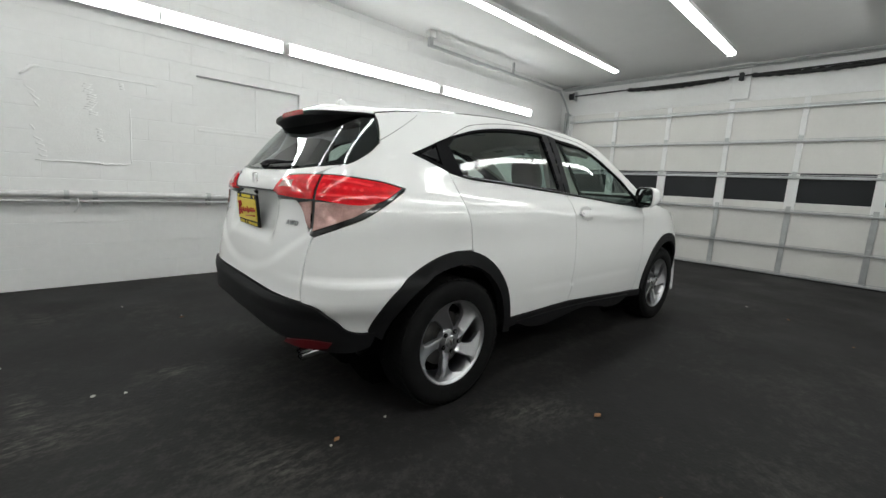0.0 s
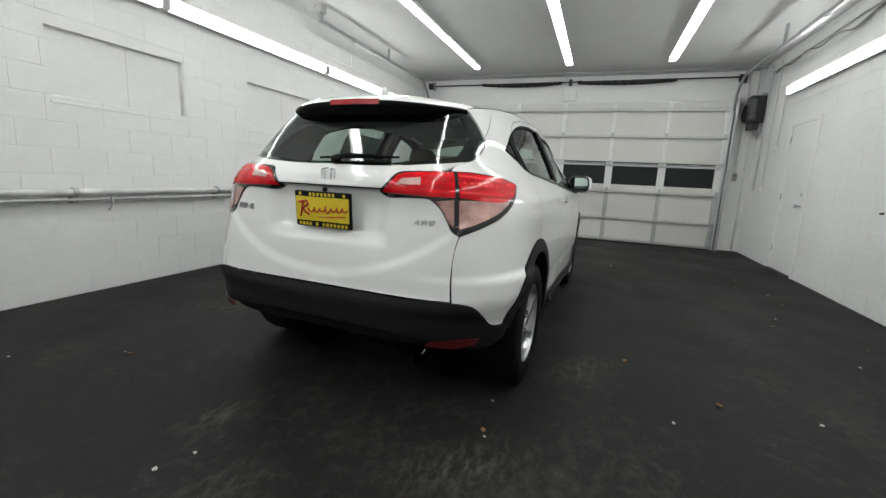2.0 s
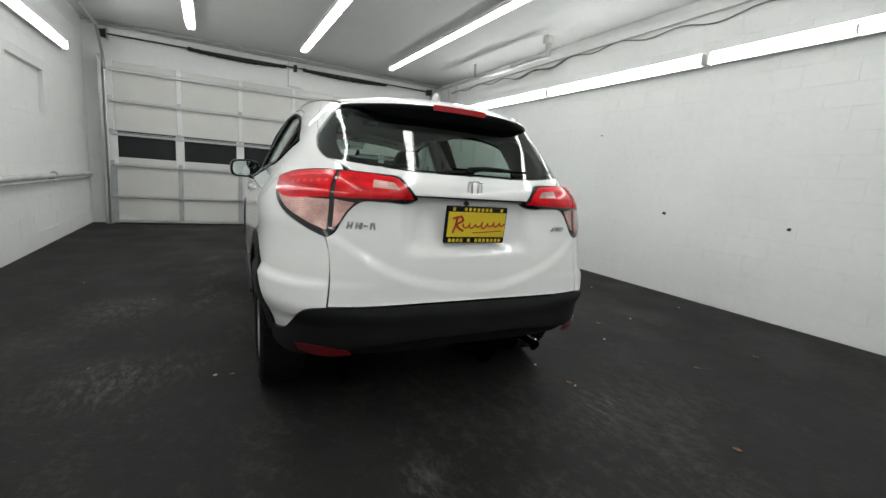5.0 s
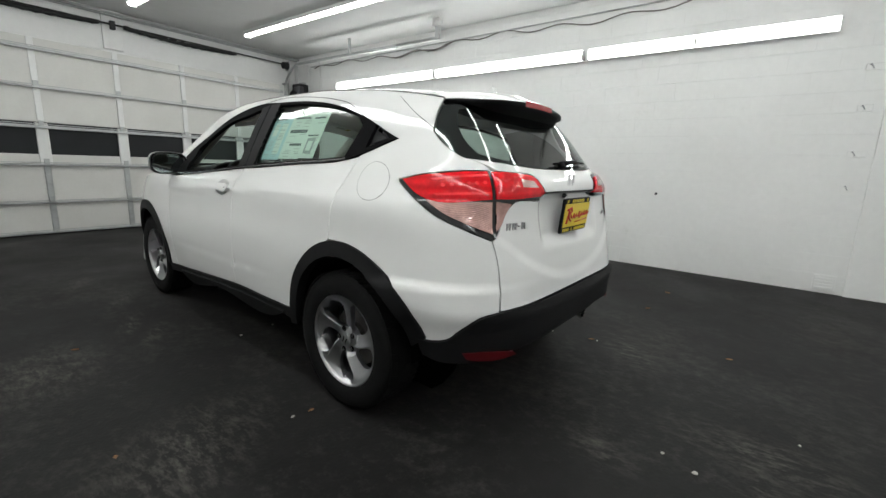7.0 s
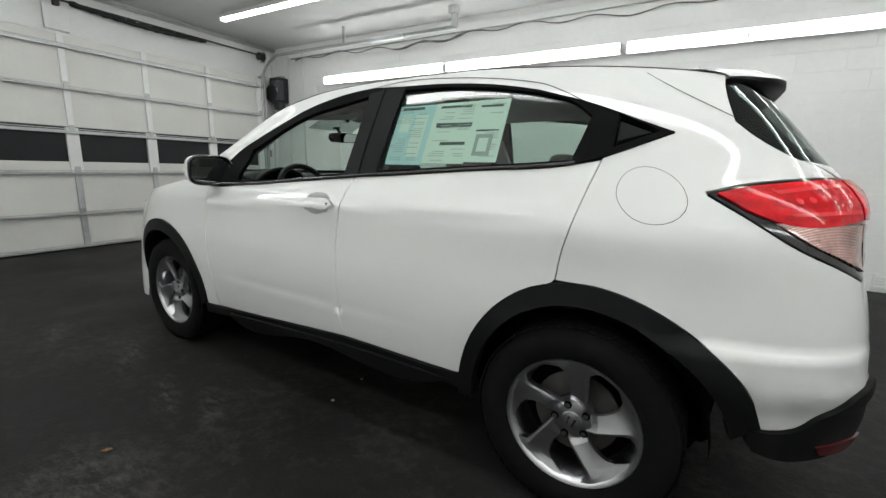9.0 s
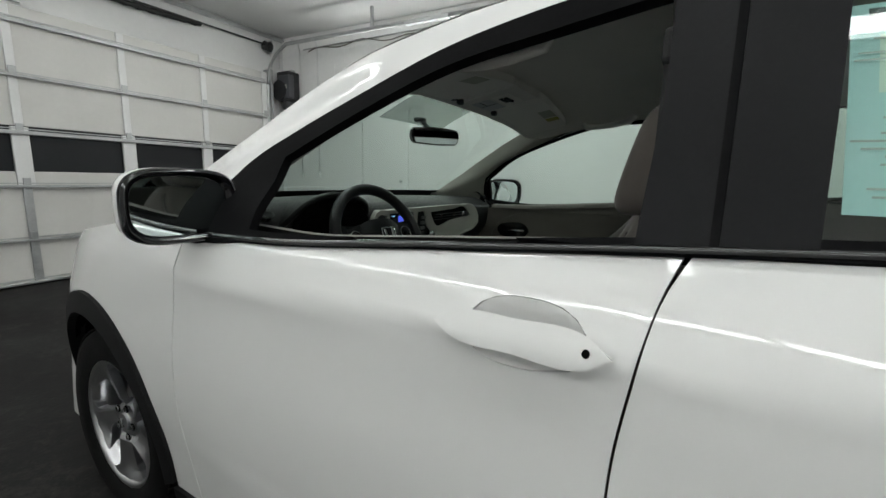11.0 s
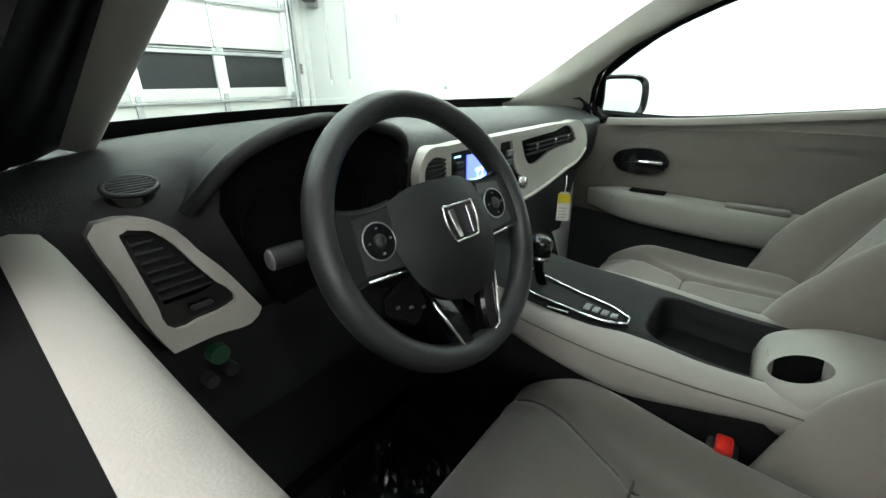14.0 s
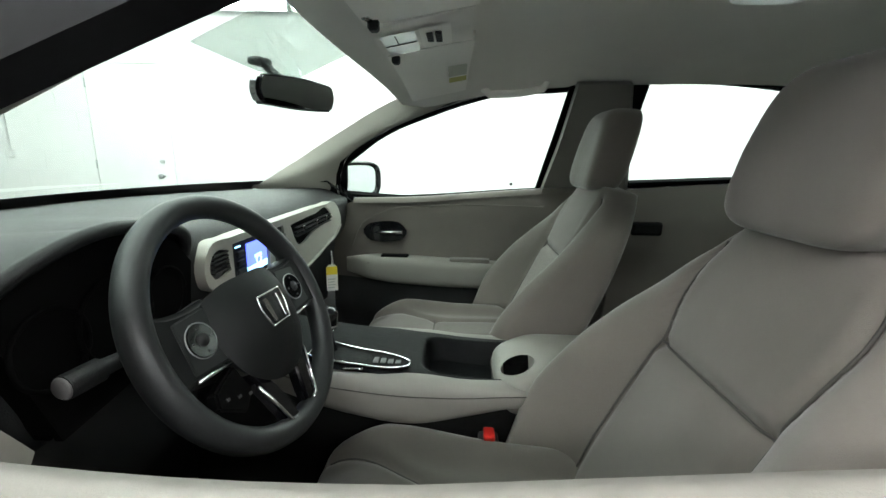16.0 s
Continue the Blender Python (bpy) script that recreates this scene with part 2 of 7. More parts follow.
def prism(outline, depth, axis="x", bevel=0.0, seg=2):
    """A flat outline (a, b) given thickness: axis x uses (y, z), y uses (x, z), z uses (x, y)."""
    bm = bmesh.new()
    put = {"x": lambda a, b, d: (d, a, b), "y": lambda a, b, d: (a, d, b), "z": lambda a, b, d: (a, b, d)}[axis]
    lo = [bm.verts.new(put(a, b, depth[0])) for a, b in outline]
    hi = [bm.verts.new(put(a, b, depth[1])) for a, b in outline]
    n = len(lo)
    bm.faces.new(lo)
    bm.faces.new(hi[::-1])
    for i in range(n):
        bm.faces.new((lo[i], hi[i], hi[(i + 1) % n], lo[(i + 1) % n]))
    bmesh.ops.recalc_face_normals(bm, faces=bm.faces)
    if bevel:
        es = [e for e in bm.edges if len(e.link_faces) == 2 and e.calc_face_angle(0) > 0.6]
        bmesh.ops.bevel(bm, geom=es, offset=bevel, segments=seg, affect="EDGES")
    return bm

# ---- the garage ----
XW, XE, YN, YS, ZC = -2.87, 3.65, 6.80, -6.5, 3.285
DY = 6.65                      # inner face of the roll-up door
DX0, DX1, DZ = -2.53, 3.15, 2.67

part("floor", box((XW - 0.3, YS - 0.3, -0.15), (XE + 0.3, YN + 0.6, 0.0)), FLOOR)
tagged(bpy.data.objects["floor"], "dark worn asphalt garage floor with scuffs", "floor", kind="structure")
part("ceiling", box((XW - 0.3, YS - 0.3, ZC), (XE + 0.3, YN + 0.6, ZC + 0.2)), CEIL)
tagged(bpy.data.objects["ceiling"], "smooth white painted garage ceiling", "ceiling", kind="structure")

# west wall: masonry with three boarded window recesses
WIN, WZ = [(-0.258, 0.878), (1.692, 2.838), (3.71, 4.82)], (1.56, 2.137)
bm = bmesh.new()
edges_y = [YS] + [y for w in WIN for y in w] + [YN + 0.3]
for k in range(0, len(edges_y), 2):
    add_box(bm, (XW - 0.25, edges_y[k], 0), (XW - 0.0025, edges_y[k + 1], ZC))
for y0, y1 in WIN:
    add_box(bm, (XW - 0.25, y0, 0), (XW - 0.0025, y1, WZ[0]))
    add_box(bm, (XW - 0.25, y0, WZ[1]), (XW - 0.0025, y1, ZC))
wall_west = tagged(part("wall_west", bm, WALL), "white painted concrete block wall", "wall", kind="structure")
wall_east = tagged(part("wall_east", box((XE + 0.0025, YS, 0), (XE + 0.25, YN + 0.3, ZC)), WALL), "white painted concrete block wall", "wall", kind="structure")
wall_south = tagged(part("wall_south", box((XW, YS - 0.25, 0), (XE, YS, ZC)), WALL), "plain white painted wall", "wall", kind="structure")
bm = bmesh.new()
add_box(bm, (XW, YN, DZ + 0.02), (XE, YN + 0.25, ZC))
add_box(bm, (XW, YN, 0), (DX0 - 0.06, YN + 0.25, DZ + 0.02))
add_box(bm, (DX1 + 0.06, YN, 0), (XE, YN + 0.25, DZ + 0.02))
wall_north = tagged(part("wall_north", bm, WALL), "white wall round the roll-up door opening", "wall", kind="structure")


def blocks(wall, x, sign, y0, y1, holes, zmax, near):
    """Courses of painted blocks, each one proud of the joints by a few millimetres."""
    bw, bh, j = 0.4, 0.2, 0.002
    def shape(w, h):
        bm = bmesh.new()
        r = bmesh.ops.create_cube(bm, size=1)
        for v in bm.verts:
            k = 0.0025 if v.co.x * sign > 0 else 0.0
            v.co = Vector((v.co.x * 0.006, v.co.y * w - math.copysign(k * .22, v.co.y), v.co.z * h - math.copysign(k, v.co.z)))
        return bm
    shared = {}
    rest = bmesh.new()
    count = 0
    rnd = random.Random(5)
    for c in range(int(math.ceil(zmax / bh))):
        z0, z1 = c * bh, min(zmax, c * bh + bh)
        y = y0 - (bw / 2 if c % 2 else 0)
        while y < y1:
            a, b = max(y, y0), min(y + bw, y1)
            y += bw
            spans = [(a, b)]
            for h0, h1, hz0, hz1 in holes:
                if z1 > hz0 + 0.05 and z0 < hz1 - 0.05:
                    nxt = []
                    for p, q in spans:
                        if q <= h0 or p >= h1:
                            nxt.append((p, q))
                        else:
                            nxt += [s for s in ((p, h0), (h1, q)) if s[1] - s[0] > 0.02]
                    spans = nxt
            for p, q in spans:
                if q - p < 0.03 or z1 - z0 < 0.03:
                    continue
                w, h = round(q - p - j * .45, 4), round(z1 - z0 - j, 3)
                loc = (x + rnd.uniform(-0.0005, 0.0004), (p + q) / 2, (z0 + z1) / 2)
                if near[0] < p < near[1] and near[2] < z0 < near[3] and count < 300:
                    if (w, h) not in shared:
                        me = mesh_of(shape(w, h), "block")
                        me.materials.append(WALL)
                        shared[w, h] = me
                    ob = new("block", shared[w, h])
                    ob.location, ob.parent = loc, wall
                    count += 1
                else:
                    t = shape(w, h)
                    bmesh.ops.translate(t, verts=t.verts, vec=loc)
                    me = mesh_of(t, "tmp")
                    rest.from_mesh(me)
                    bpy.data.meshes.remove(me)
    tagged(part("blocks", rest, WALL, wall), kind="stuff")


def window_recess(name, y0, y1):
    """A boarded-up window: panel set back in the wall, steel lintel, sill, mullion."""
    w = thing(name, "boarded window recess painted over in white", "window", (XW, (y0 + y1) / 2, WZ[0]), kind="structure")
    h, hw = WZ[1] - WZ[0], (y1 - y0) / 2
    part("panel", box((-0.09, -hw, 0), (-0.045, 0.045, h)), WALL, w)
    part("panel", box((-0.09, 0.05, 0), (-0.049, hw, h)), WALL, w)
    part("mullion", box((-0.062, 0.035, 0), (-0.041, 0.055, h), 0.003), WALL, w)
    part("lintel", box((-0.08, -hw - 0.01, h - 0.03), (-0.003, hw + 0.01, h + 0.008), 0.003), WALL, w)
    part("jamb", box((-0.08, hw - 0.02, 0), (0.0, hw, h - 0.03), 0.003), TRIMW, w)
    part("sill", box((-0.09, -hw - 0.005, -0.02), (0.003, hw + 0.005, 0.004), 0.004), WALL, w)
    return w


for k, w in enumerate(WIN):
    window_recess("window_%d" % (k + 1), *w)

# painted-over paper sheet on the west wall, wrinkled and lifting along its edges
bd = thing("wall_patch", "peeling painted-over paper sheet on the block wall", "wall panel", (XW, -1.2, 1.15))
rnd = random.Random(2)
def ragged(pts, n, amp):
    line = []
    for (a, b), (c, d) in zip(pts, pts[1:]):
        for k in range(n):
            u = k / n
            line.append((a + (c - a) * u + rnd.uniform(-amp, amp), b + (d - b) * u + rnd.uniform(-amp, amp)))
    return line + [pts[-1]]
outline = ragged([(-.34, .0), (.11, -.006), (.345, .004), (.36, .53), (.37, .775), (.22, .785), (-.27, .783), (-.38, .72), (-.30, .50), (-.35, .19), (-.34, .0)], 7, .006)[:-1]
part("sheet", prism(outline, (0.001, 0.005), "x"), WALL, bd)
def ridge(pts, w, name="ridge"):
    """A low fold of paint, thicker in the middle."""
    n = len(pts) - 1
    return part(name, tube([(.004, a, b) for a, b in pts], [w * (.35 + .65 * math.sin(math.pi * (k + .5) / (n + 1)) * rnd.uniform(.6, 1.2)) for k in range(n + 1)], seg=6), WALL, bd, smooth=True)
ridge(ragged([(-.33, .785), (.22, .787), (.60, .782)], 14, .003), .006, "lifted_edge")
ridge(ragged([(-.33, .003), (.08, .0), (.14, -.008), (.345, .004)], 9, .004), .012, "lifted_edge")
ridge(ragged([(.345, .004), (.352, .25), (.36, .53)], 9, .003), .007, "lifted_edge")
ridge([(-.38, .70), (-.34, .735), (-.30, .782), (-.26, .79)], .014, "lifted_edge")
for a, b, l, ang in ((-.36, .62, .12, -55), (-.33, .56, .12, -60), (-.31, .50, .10, -70), (-.34, .30, .10, -75), (-.33, .20, .09, -50), (-.32, .15, .08, -45), (-.31, .10, .08, -40), (-.31, .05, .07, -35)):
    c, q = math.cos(radians(ang)), math.sin(radians(ang))
    ridge([(a + c * l * t, b + q * l * t * .6 + .01 * t * t) for t in (0, .25, .5, .75, 1)], .006, "wrinkle")
for k in range(13):
    y, z = .03 + rnd.uniform(-.025, .03), .70 - .022 * k
    ridge([(y, z), (y + .02, z + .004), (y + .045, z - .003), (y + .065, z + .002)], .0045, "wrinkle")
for y, z in ((.09, .31), (.10, .285), (.095, .25), (.10, .225), (.11, .205), (.28, .745), (.285, .725), (.29, .70)):
    ridge([(y, z), (y + .02, z + .005), (y + .045, z)], .005, "wrinkle")


# pipe along the west wall
p = thing("wall_pipe", "grimy white painted pipe clamped along the wall", "pipe", (XW + 0.06, 0, 0.86))
part("pipe", tube([(0, -5.8, 0), (0, -2, 0.0), (0, 6.6, -0.02)], 0.03, seg=12), PIPE, p, smooth=True, angle=50)
part("conduit", tube([(0.0, -5.8, -0.062), (0.0, -1, -0.06), (0.0, 6.6, -0.075)], 0.013, seg=8), PIPE, p, smooth=True, angle=50)
for y in (-4.2, -2.45, -1.35, -1.15, -0.2, 1.15, 2.9, 4.7):
    part("clamp", tube([(0, y - 0.018, 0), (0, y + 0.018, 0)], 0.037, seg=12), GALV, p)
    part("bracket", box((-0.058, y - 0.02, -0.09), (-0.0, y + 0.02, -0.025), 0.003), GALV, p)
for y in (-1.28, 0.06):
    part("drip_tail", tube([(0.02, y, -0.03), (0.024, y + 0.01, -0.10), (0.02, y - 0.03, -0.16)], 0.008, seg=6), PIPE, p, smooth=True)


# fluorescent strips
def lamp(length):
    t = thing("strip_light", "lit white fluorescent strip light with wraparound lens", "ceiling light", group="strip lights")
    h = length / 2 - 0.006
    part("housing", box((-0.055, -h, -0.035), (0.055, h, 0.0), 0.006), TRIMW, t)
    n = 6
    out = [(0.05 * math.cos(math.pi * (1 + i / n)), -0.037 + 0.052 * math.sin(math.pi * (1 + i / n))) for i in range(n + 1)]
    for a, b in ((-h + 0.012, -0.012), (0.012, h - 0.012)):
        part("lens", prism(out, (a, b), "y"), TUBE, t)
    part("lens_clip", prism([(p * 1.06, q * 1.03) for p, q in out], (-0.012, 0.012), "y"), TRIMW, t)
    for s in (-1, 1):
        part("reflector", prism([(s * 0.056, -0.001), (s * 0.072, -0.062), (s * 0.069, -0.063), (s * 0.052, -0.005)], (-h, h), "y"), TRIMW, t)
        part("end_cap", box((-0.058, s * h - 0.01, -0.092), (0.058, s * h + 0.01, -0.001), 0.004), TRIMW, t)
    return t


first = lamp(2.41)
first.matrix_basis = pose(-1.335, 4.73, ZC)
for x in (-1.335, 0.395, 2.06):
    for y in (4.73, 2.32, -0.09, -2.5, -4.91):
        if (x, y) != (-1.335, 4.73):
            copy_thing(first, pose(x, y, ZC))
for y in (4.38, 1.90, -0.57, -3.03, -5.1):
    copy_thing(first, pose(XW + 0.001, y, 2.585, 0, -90, 0))
for y in (4.26, 1.815, -0.65):
    copy_thing(first, pose(XE - 0.001, y, 2.615, 0, 90, 0))

# roll-up door
door = thing("garage_door", "closed white sectional roll-up door with galvanised struts", "garage door", (0, DY, 0))
rows = [(0.0, 0.455), (0.455, 0.985), (0.985, 1.505), (1.505, 2.03), (2.03, 2.67)]
cols = [DX0, -1.565, -0.60, 0.335, 1.265, 2.20, DX1]
pan, pane_me = {}, {}
for r, (z0, z1) in enumerate(rows):
    for c in range(6):
        x0, x1 = cols[c], cols[c + 1]
        if r == 2:
            bm = bmesh.new()
            for a, b in (((x0, 0, z0 + 0.004), (x1, 0.04, z0 + 0.145)), ((x0, 0, z1 + 0.052 - 0.004), (x1, 0.04, z1 + 0.056))):
                add_box(bm, a, b)
            part("door_panel", box((x0, 0.004, z0 + 0.004), (x1, 0.04, 1.13), 0.002), DOORW, door)
            pane = part("window_pane", box((x0 + 0.02, 0.02, 1.13), (x1 - 0.02, 0.026, 1.565)), NIGHT, door, "dark glass pane, night outside")
            bm.free()
        else:
            zb = 1.565 if r == 3 else z0 + 0.004
            part("door_panel", box((x0 + 0.002, 0.004, zb), (x1 - 0.002, 0.04, z1 - 0.003), 0.003), DOORW, door)
for x in cols:
    w = 0.05 if x in (DX0, DX1) else 0.035
    for r, (z0, z1) in enumerate(rows):
        a, b = x - w, x + w
        if r == 2:
            part("window_mullion", box((a - 0.03, -0.022, z0), (b + 0.03, 0.018, z1 + 0.05), 0.004), TRIMW, door)
        else:
            part("stile", box((a, -0.02, max(z0, 1.565) if r == 3 else z0 + 0.01), (b, 0.004, z1 - 0.005), 0.004), GALV if r < 2 else TRIMW, door)
for z, h in ((0.03, 0.03), (0.455, 0.026), (0.985, 0.03), (1.5, 0.04), (2.025, 0.028), (2.52, 0.04)):
    bm = box((DX0, -0.05, z - h / 2), (DX1, -0.022, z + h / 2), 0.006)
    part("strut", bm, GALV, door)
    part("strut_lip", box((DX0, -0.03, z + h / 2 + 0.012), (DX1, -0.021, z + h / 2 + 0.022)), GALV, door)
for z in (0.455, 0.985, 1.5, 2.025):
    for x in cols:
        part("hinge", box((x - 0.03, -0.034, z + 0.012), (x + 0.03, -0.02, z + 0.085), 0.004), GALV, door)
part("bottom_seal", box((DX0, -0.01, 0.0), (DX1, 0.03, 0.03), 0.008), BLACKR, door)

# tracks, shaft and springs
for side, x, sg in (("west", DX0 - 0.05, -1), ("east", DX1 + 0.05, 1)):
    tr = thing("door_track", "galvanised roll-up door track with hangers", "door track", (x, DY - 0.03, 0), group="door tracks")
    bm = tube([(0, 0, 0), (0, 0, 2.5)], 0.022, seg=6)
    part("vertical_rail", bm, GALV, tr)
    part("angle_iron", box((sg * 0.03, -0.03, 0), (sg * 0.075, 0.14, 2.72), 0.003), GALV, tr)
    xo = sg * 0.0
    zt = 3.02 if sg > 0 else 3.08
    part("curved_rail", tube(smooth_line([(0, 0, 2.5), (0.0, -0.05, 2.72), (0, -0.2, 2.9), (0, -0.42, zt)], 0.06), 0.022, seg=6), GALV, tr, smooth=True)
    part("horizontal_rail", tube([(0, -0.42, zt), (0, -3.95, zt)], 0.025, seg=6), GALV, tr)
    part("hanger", box((-0.02, -3.97, zt - 0.02), (0.02, -3.89, ZC - 0.002), 0.003), GALV, tr)
    part("hanger_plate", box((-0.05, -3.98, ZC - 0.1), (0.05, -3.86, ZC - 0.002), 0.003), PIPE, tr)
    part("hanger", box((-0.015, -2.0, zt), (0.015, -1.96, ZC - 0.002), 0.003), GALV, tr)
    part("splice", box((-0.035, -3.1, zt - 0.035), (0.035, -2.5, zt + 0.012), 0.003), GALV, tr)

sh = thing("torsion_shaft", "steel shaft with black sleeved torsion springs above the door", "door spring", (0, YN - 0.09, 3.07))
part("shaft", tube([(DX0 - 0.12, 0, 0), (DX1 + 0.2, 0, 0.02)], 0.013, seg=8), DARKM, sh, smooth=True)
for a, b in ((-1.42, 0.21), (0.52, 2.26)):
    pts = [(a + (b - a) * i / 40, 0, 0.0 - 0.035 * math.sin(math.pi * i / 40) + 0.004 * math.sin(i * 2.1)) for i in range(41)]
    part("spring", tube(pts, [0.032 + 0.004 * math.sin(i * 1.7) for i in range(41)], seg=10), BLACKR, sh, "black sleeved torsion spring", smooth=True)
for x in (DX0 - 0.06, DX1 + 0.14):
    part("drum", tube([(x - 0.05, 0, 0), (x - 0.02, 0, 0), (x + 0.05, 0, 0)], [0.07, 0.06, 0.075], seg=16), DARKM, sh, smooth=True, angle=40)
    part("bearing_plate", box((x + 0.055, -0.03, -0.09), (x + 0.065, 0.085, 0.09), 0.002), GALV, sh)
for x in (0.38,):
    part("centre_bracket", box((x - 0.03, -0.02, -0.06), (x + 0.03, 0.085, 0.06), 0.004), DARKM, sh)
part("post", box((0.255, YN - 0.045, DZ + 0.06), (0.505, YN, ZC - 0.001), 0.004), WALL)
tagged(bpy.data.objects["post"], "white painted pad post carrying the spring", "post", kind="structure")
part("header_angle", box((XW, YN - 0.05, ZC - 0.055), (XE, YN - 0.002, ZC - 0.02), 0.004), GALV)
tagged(bpy.data.objects["header_angle"], "galvanised angle along the ceiling edge", "trim", kind="structure")
part("header_pipe", tube([(XW + 0.1, YN - 0.1, ZC - 0.09), (XE - 0.1, YN - 0.1, ZC - 0.09)], 0.012, seg=8), GALV)
tagged(bpy.data.objects["header_pipe"], "thin steel conduit along the ceiling edge", "conduit", kind="structure")

# door operator
op = thing("door_operator", "dark grey wall-mounted door operator box", "door opener", (3.50, 6.52, 2.16))
part("housing", box((-0.11, -0.13, 0.12), (0.11, 0.13, 0.56), 0.02, 2), DARKM, op)
part("cover", box((-0.125, -0.15, 0.16), (-0.02, 0.08, 0.50), 0.012, 2), mat("operator_cover", (0.07, 0.072, 0.08), 0.4, var=0.1), op)
part("label_plate", box((-0.128, -0.10, 0.30), (-0.1245, 0.0, 0.36)), PAPER, op)
part("gear_motor", tube([(-0.02, -0.02, 0.0), (-0.02, -0.02, 0.13)], 0.085, seg=16), DARKM, op, smooth=True, angle=40)
part("hand_chain_wheel", tube([(-0.14, 0.06, 0.28), (-0.115, 0.06, 0.28)], 0.15, seg=20), DARKM, op, smooth=True, angle=40)
part("mount_plate", box((0.08, 0.0, -0.05), (0.148, 0.16, 0.62), 0.004), GALV, op)

# man door, conduits and switches on the east wall
md = thing("door_1", "flush white painted steel side door, closed", "door", (XE, 4.78, 0.03), kind="structure")
part("leaf", box((-0.012, -0.375, 0.03), (0.03, 0.375, 2.03), 0.003), WALL, md)
for a, b in (((-0.02, -0.43, -0.03), (0.0, -0.38, 2.09)), ((-0.02, 0.38, -0.03), (0.0, 0.43, 2.09)), ((-0.02, -0.38, 2.037), (0.0, 0.38, 2.09))):
    part("frame", box(a, b, 0.003), WALL, md)
part("threshold", box((-0.05, -0.38, -0.03), (0.0, 0.38, -0.005), 0.003), DARKM, md)
kn = part("knob", tube([(-0.012, -0.31, 0.93), (-0.05, -0.31, 0.93), (-0.06, -0.31, 0.93), (-0.085, -0.31, 0.93), (-0.09, -0.31, 0.93)], [0.012, 0.012, 0.026, 0.026, 0.015], seg=12), GALV, md, smooth=True)
part("deadbolt", tube([(-0.01, -0.31, 1.08), (-0.03, -0.31, 1.08)], 0.022, seg=12), GALV, md, smooth=True, angle=40)
for z in (0.25, 1.0, 1.8):
    part("hinge", tube([(-0.018, 0.378, z), (-0.018, 0.378, z + 0.09)], 0.008, seg=8), GALV, md, smooth=True)

CW = mat("white_conduit", (0.72, 0.72, 0.71), 0.4, var=0.06)
for i, (y, z0, bx) in enumerate(((6.40, 1.17, 0.05), (6.03, 1.17, 0.05), (5.67, 1.80, 0.055))):
    cd = thing("conduit", "white painted conduit dropping to a small box", "conduit", (XE - 0.02, y, 0), group="conduits")
    part("pipe", tube([(0, 0, z0 + 0.03), (0, 0, ZC - 0.25), (-0.0, 0.03, ZC - 0.1), (0, 0.18, ZC - 0.04)] if i < 2 else [(0, 0, z0 + 0.03), (0, 0, 2.55)], 0.011, seg=8), CW, cd, smooth=True)
    part("box", box((-0.03, -bx / 2, z0 - 0.04), (0.019, bx / 2, z0 + 0.04), 0.006), CW, cd)
sw = thing("door_switch", "small grey three-button door control station", "switch", (3.42, YN - 0.001, 1.36))
part("case", box((-0.035, -0.05, -0.07), (0.035, 0.0, 0.07), 0.008, 2), mat("grey_case", (0.32, 0.32, 0.31), 0.45), sw)
for i in range(3):
    part("button", tube([(0, -0.05, 0.04 - 0.04 * i), (0, -0.057, 0.04 - 0.04 * i)], 0.012, seg=10), (DARKM, DARKM, mat("red_button", (0.3, 0.02, 0.02), 0.4))[i], sw)
part("feed_conduit", tube([(0, -0.02, 0.07), (0, -0.02, 2.9)], 0.011, seg=8), CW, sw, smooth=True)
for x, z1 in ((3.30, 2.75), (3.56, 3.25)):
    cd = thing("conduit", "white painted conduit running up the wall", "conduit", (x, YN - 0.014, 0), group="conduits")
    part("pipe", tube([(0, 0, 0.02), (0, 0, z1)], 0.012, seg=8), CW, cd, smooth=True)
    for z in (0.5, 1.5, 2.5):
        part("strap", box((-0.02, -0.006, z), (0.02, 0.012, z + 0.02), 0.002), GALV, cd)

# loose dark cable sagging along the upper east wall
cb = thing("wall_cable", "dark loose cable sagging along a thin pipe", "cable", (XE - 0.03, 0, 3.02))
pts = [(0, 6.2 - 7.2 * i / 60, 0.0 + 0.03 * math.sin(i * 0.9) + 0.03 * math.sin(i * 0.23) + 0.03 * (i / 60)) for i in range(61)]
part("cable", tube(pts, [0.008 + (0.012 if 18 < i < 30 else 0) * abs(math.sin(i * 1.3)) for i in range(61)], seg=6), mat("grey_cable", (0.16, 0.15, 0.14), 0.7, var=0.3, scale=9), cb, smooth=True)
part("support_pipe", tube([(0.0, 6.3, 0.04), (0.0, -1.5, 0.10)], 0.010, seg=8), GALV, cb, smooth=True)

# pilaster and old fittings further along the east wall
part("pilaster", box((XE - 0.03, -2.75, 0), (XE + 0.01, -2.28, ZC)), WALL)
tagged(bpy.data.objects["pilaster"], "shallow white painted wall pilaster", "pilaster", kind="structure")
for z, w in ((2.21, 0.12), (1.84, 0.06), (1.41, 0.09), (1.08, 0.05)):
    br = thing("wall_bracket", "small painted-over steel bracket on the wall", "bracket", (XE, -2.14, z), group="wall brackets")
    part("plate", box((-0.012, -w, -0.03), (0.0, 0.05, 0.03), 0.003), WALL, br)
    part("hook", tube([(-0.01, 0.02, 0.02), (-0.05, 0.02, 0.02), (-0.055, 0.0, -0.02)], 0.006, seg=6), GALV, br, smooth=True)
vt = thing("wall_vent", "small painted wall vent near the floor", "vent", (XE, -2.12, 0.09))
part("frame", box((-0.014, -0.09, -0.06), (0.0, 0.09, 0.1), 0.004), WALL, vt)
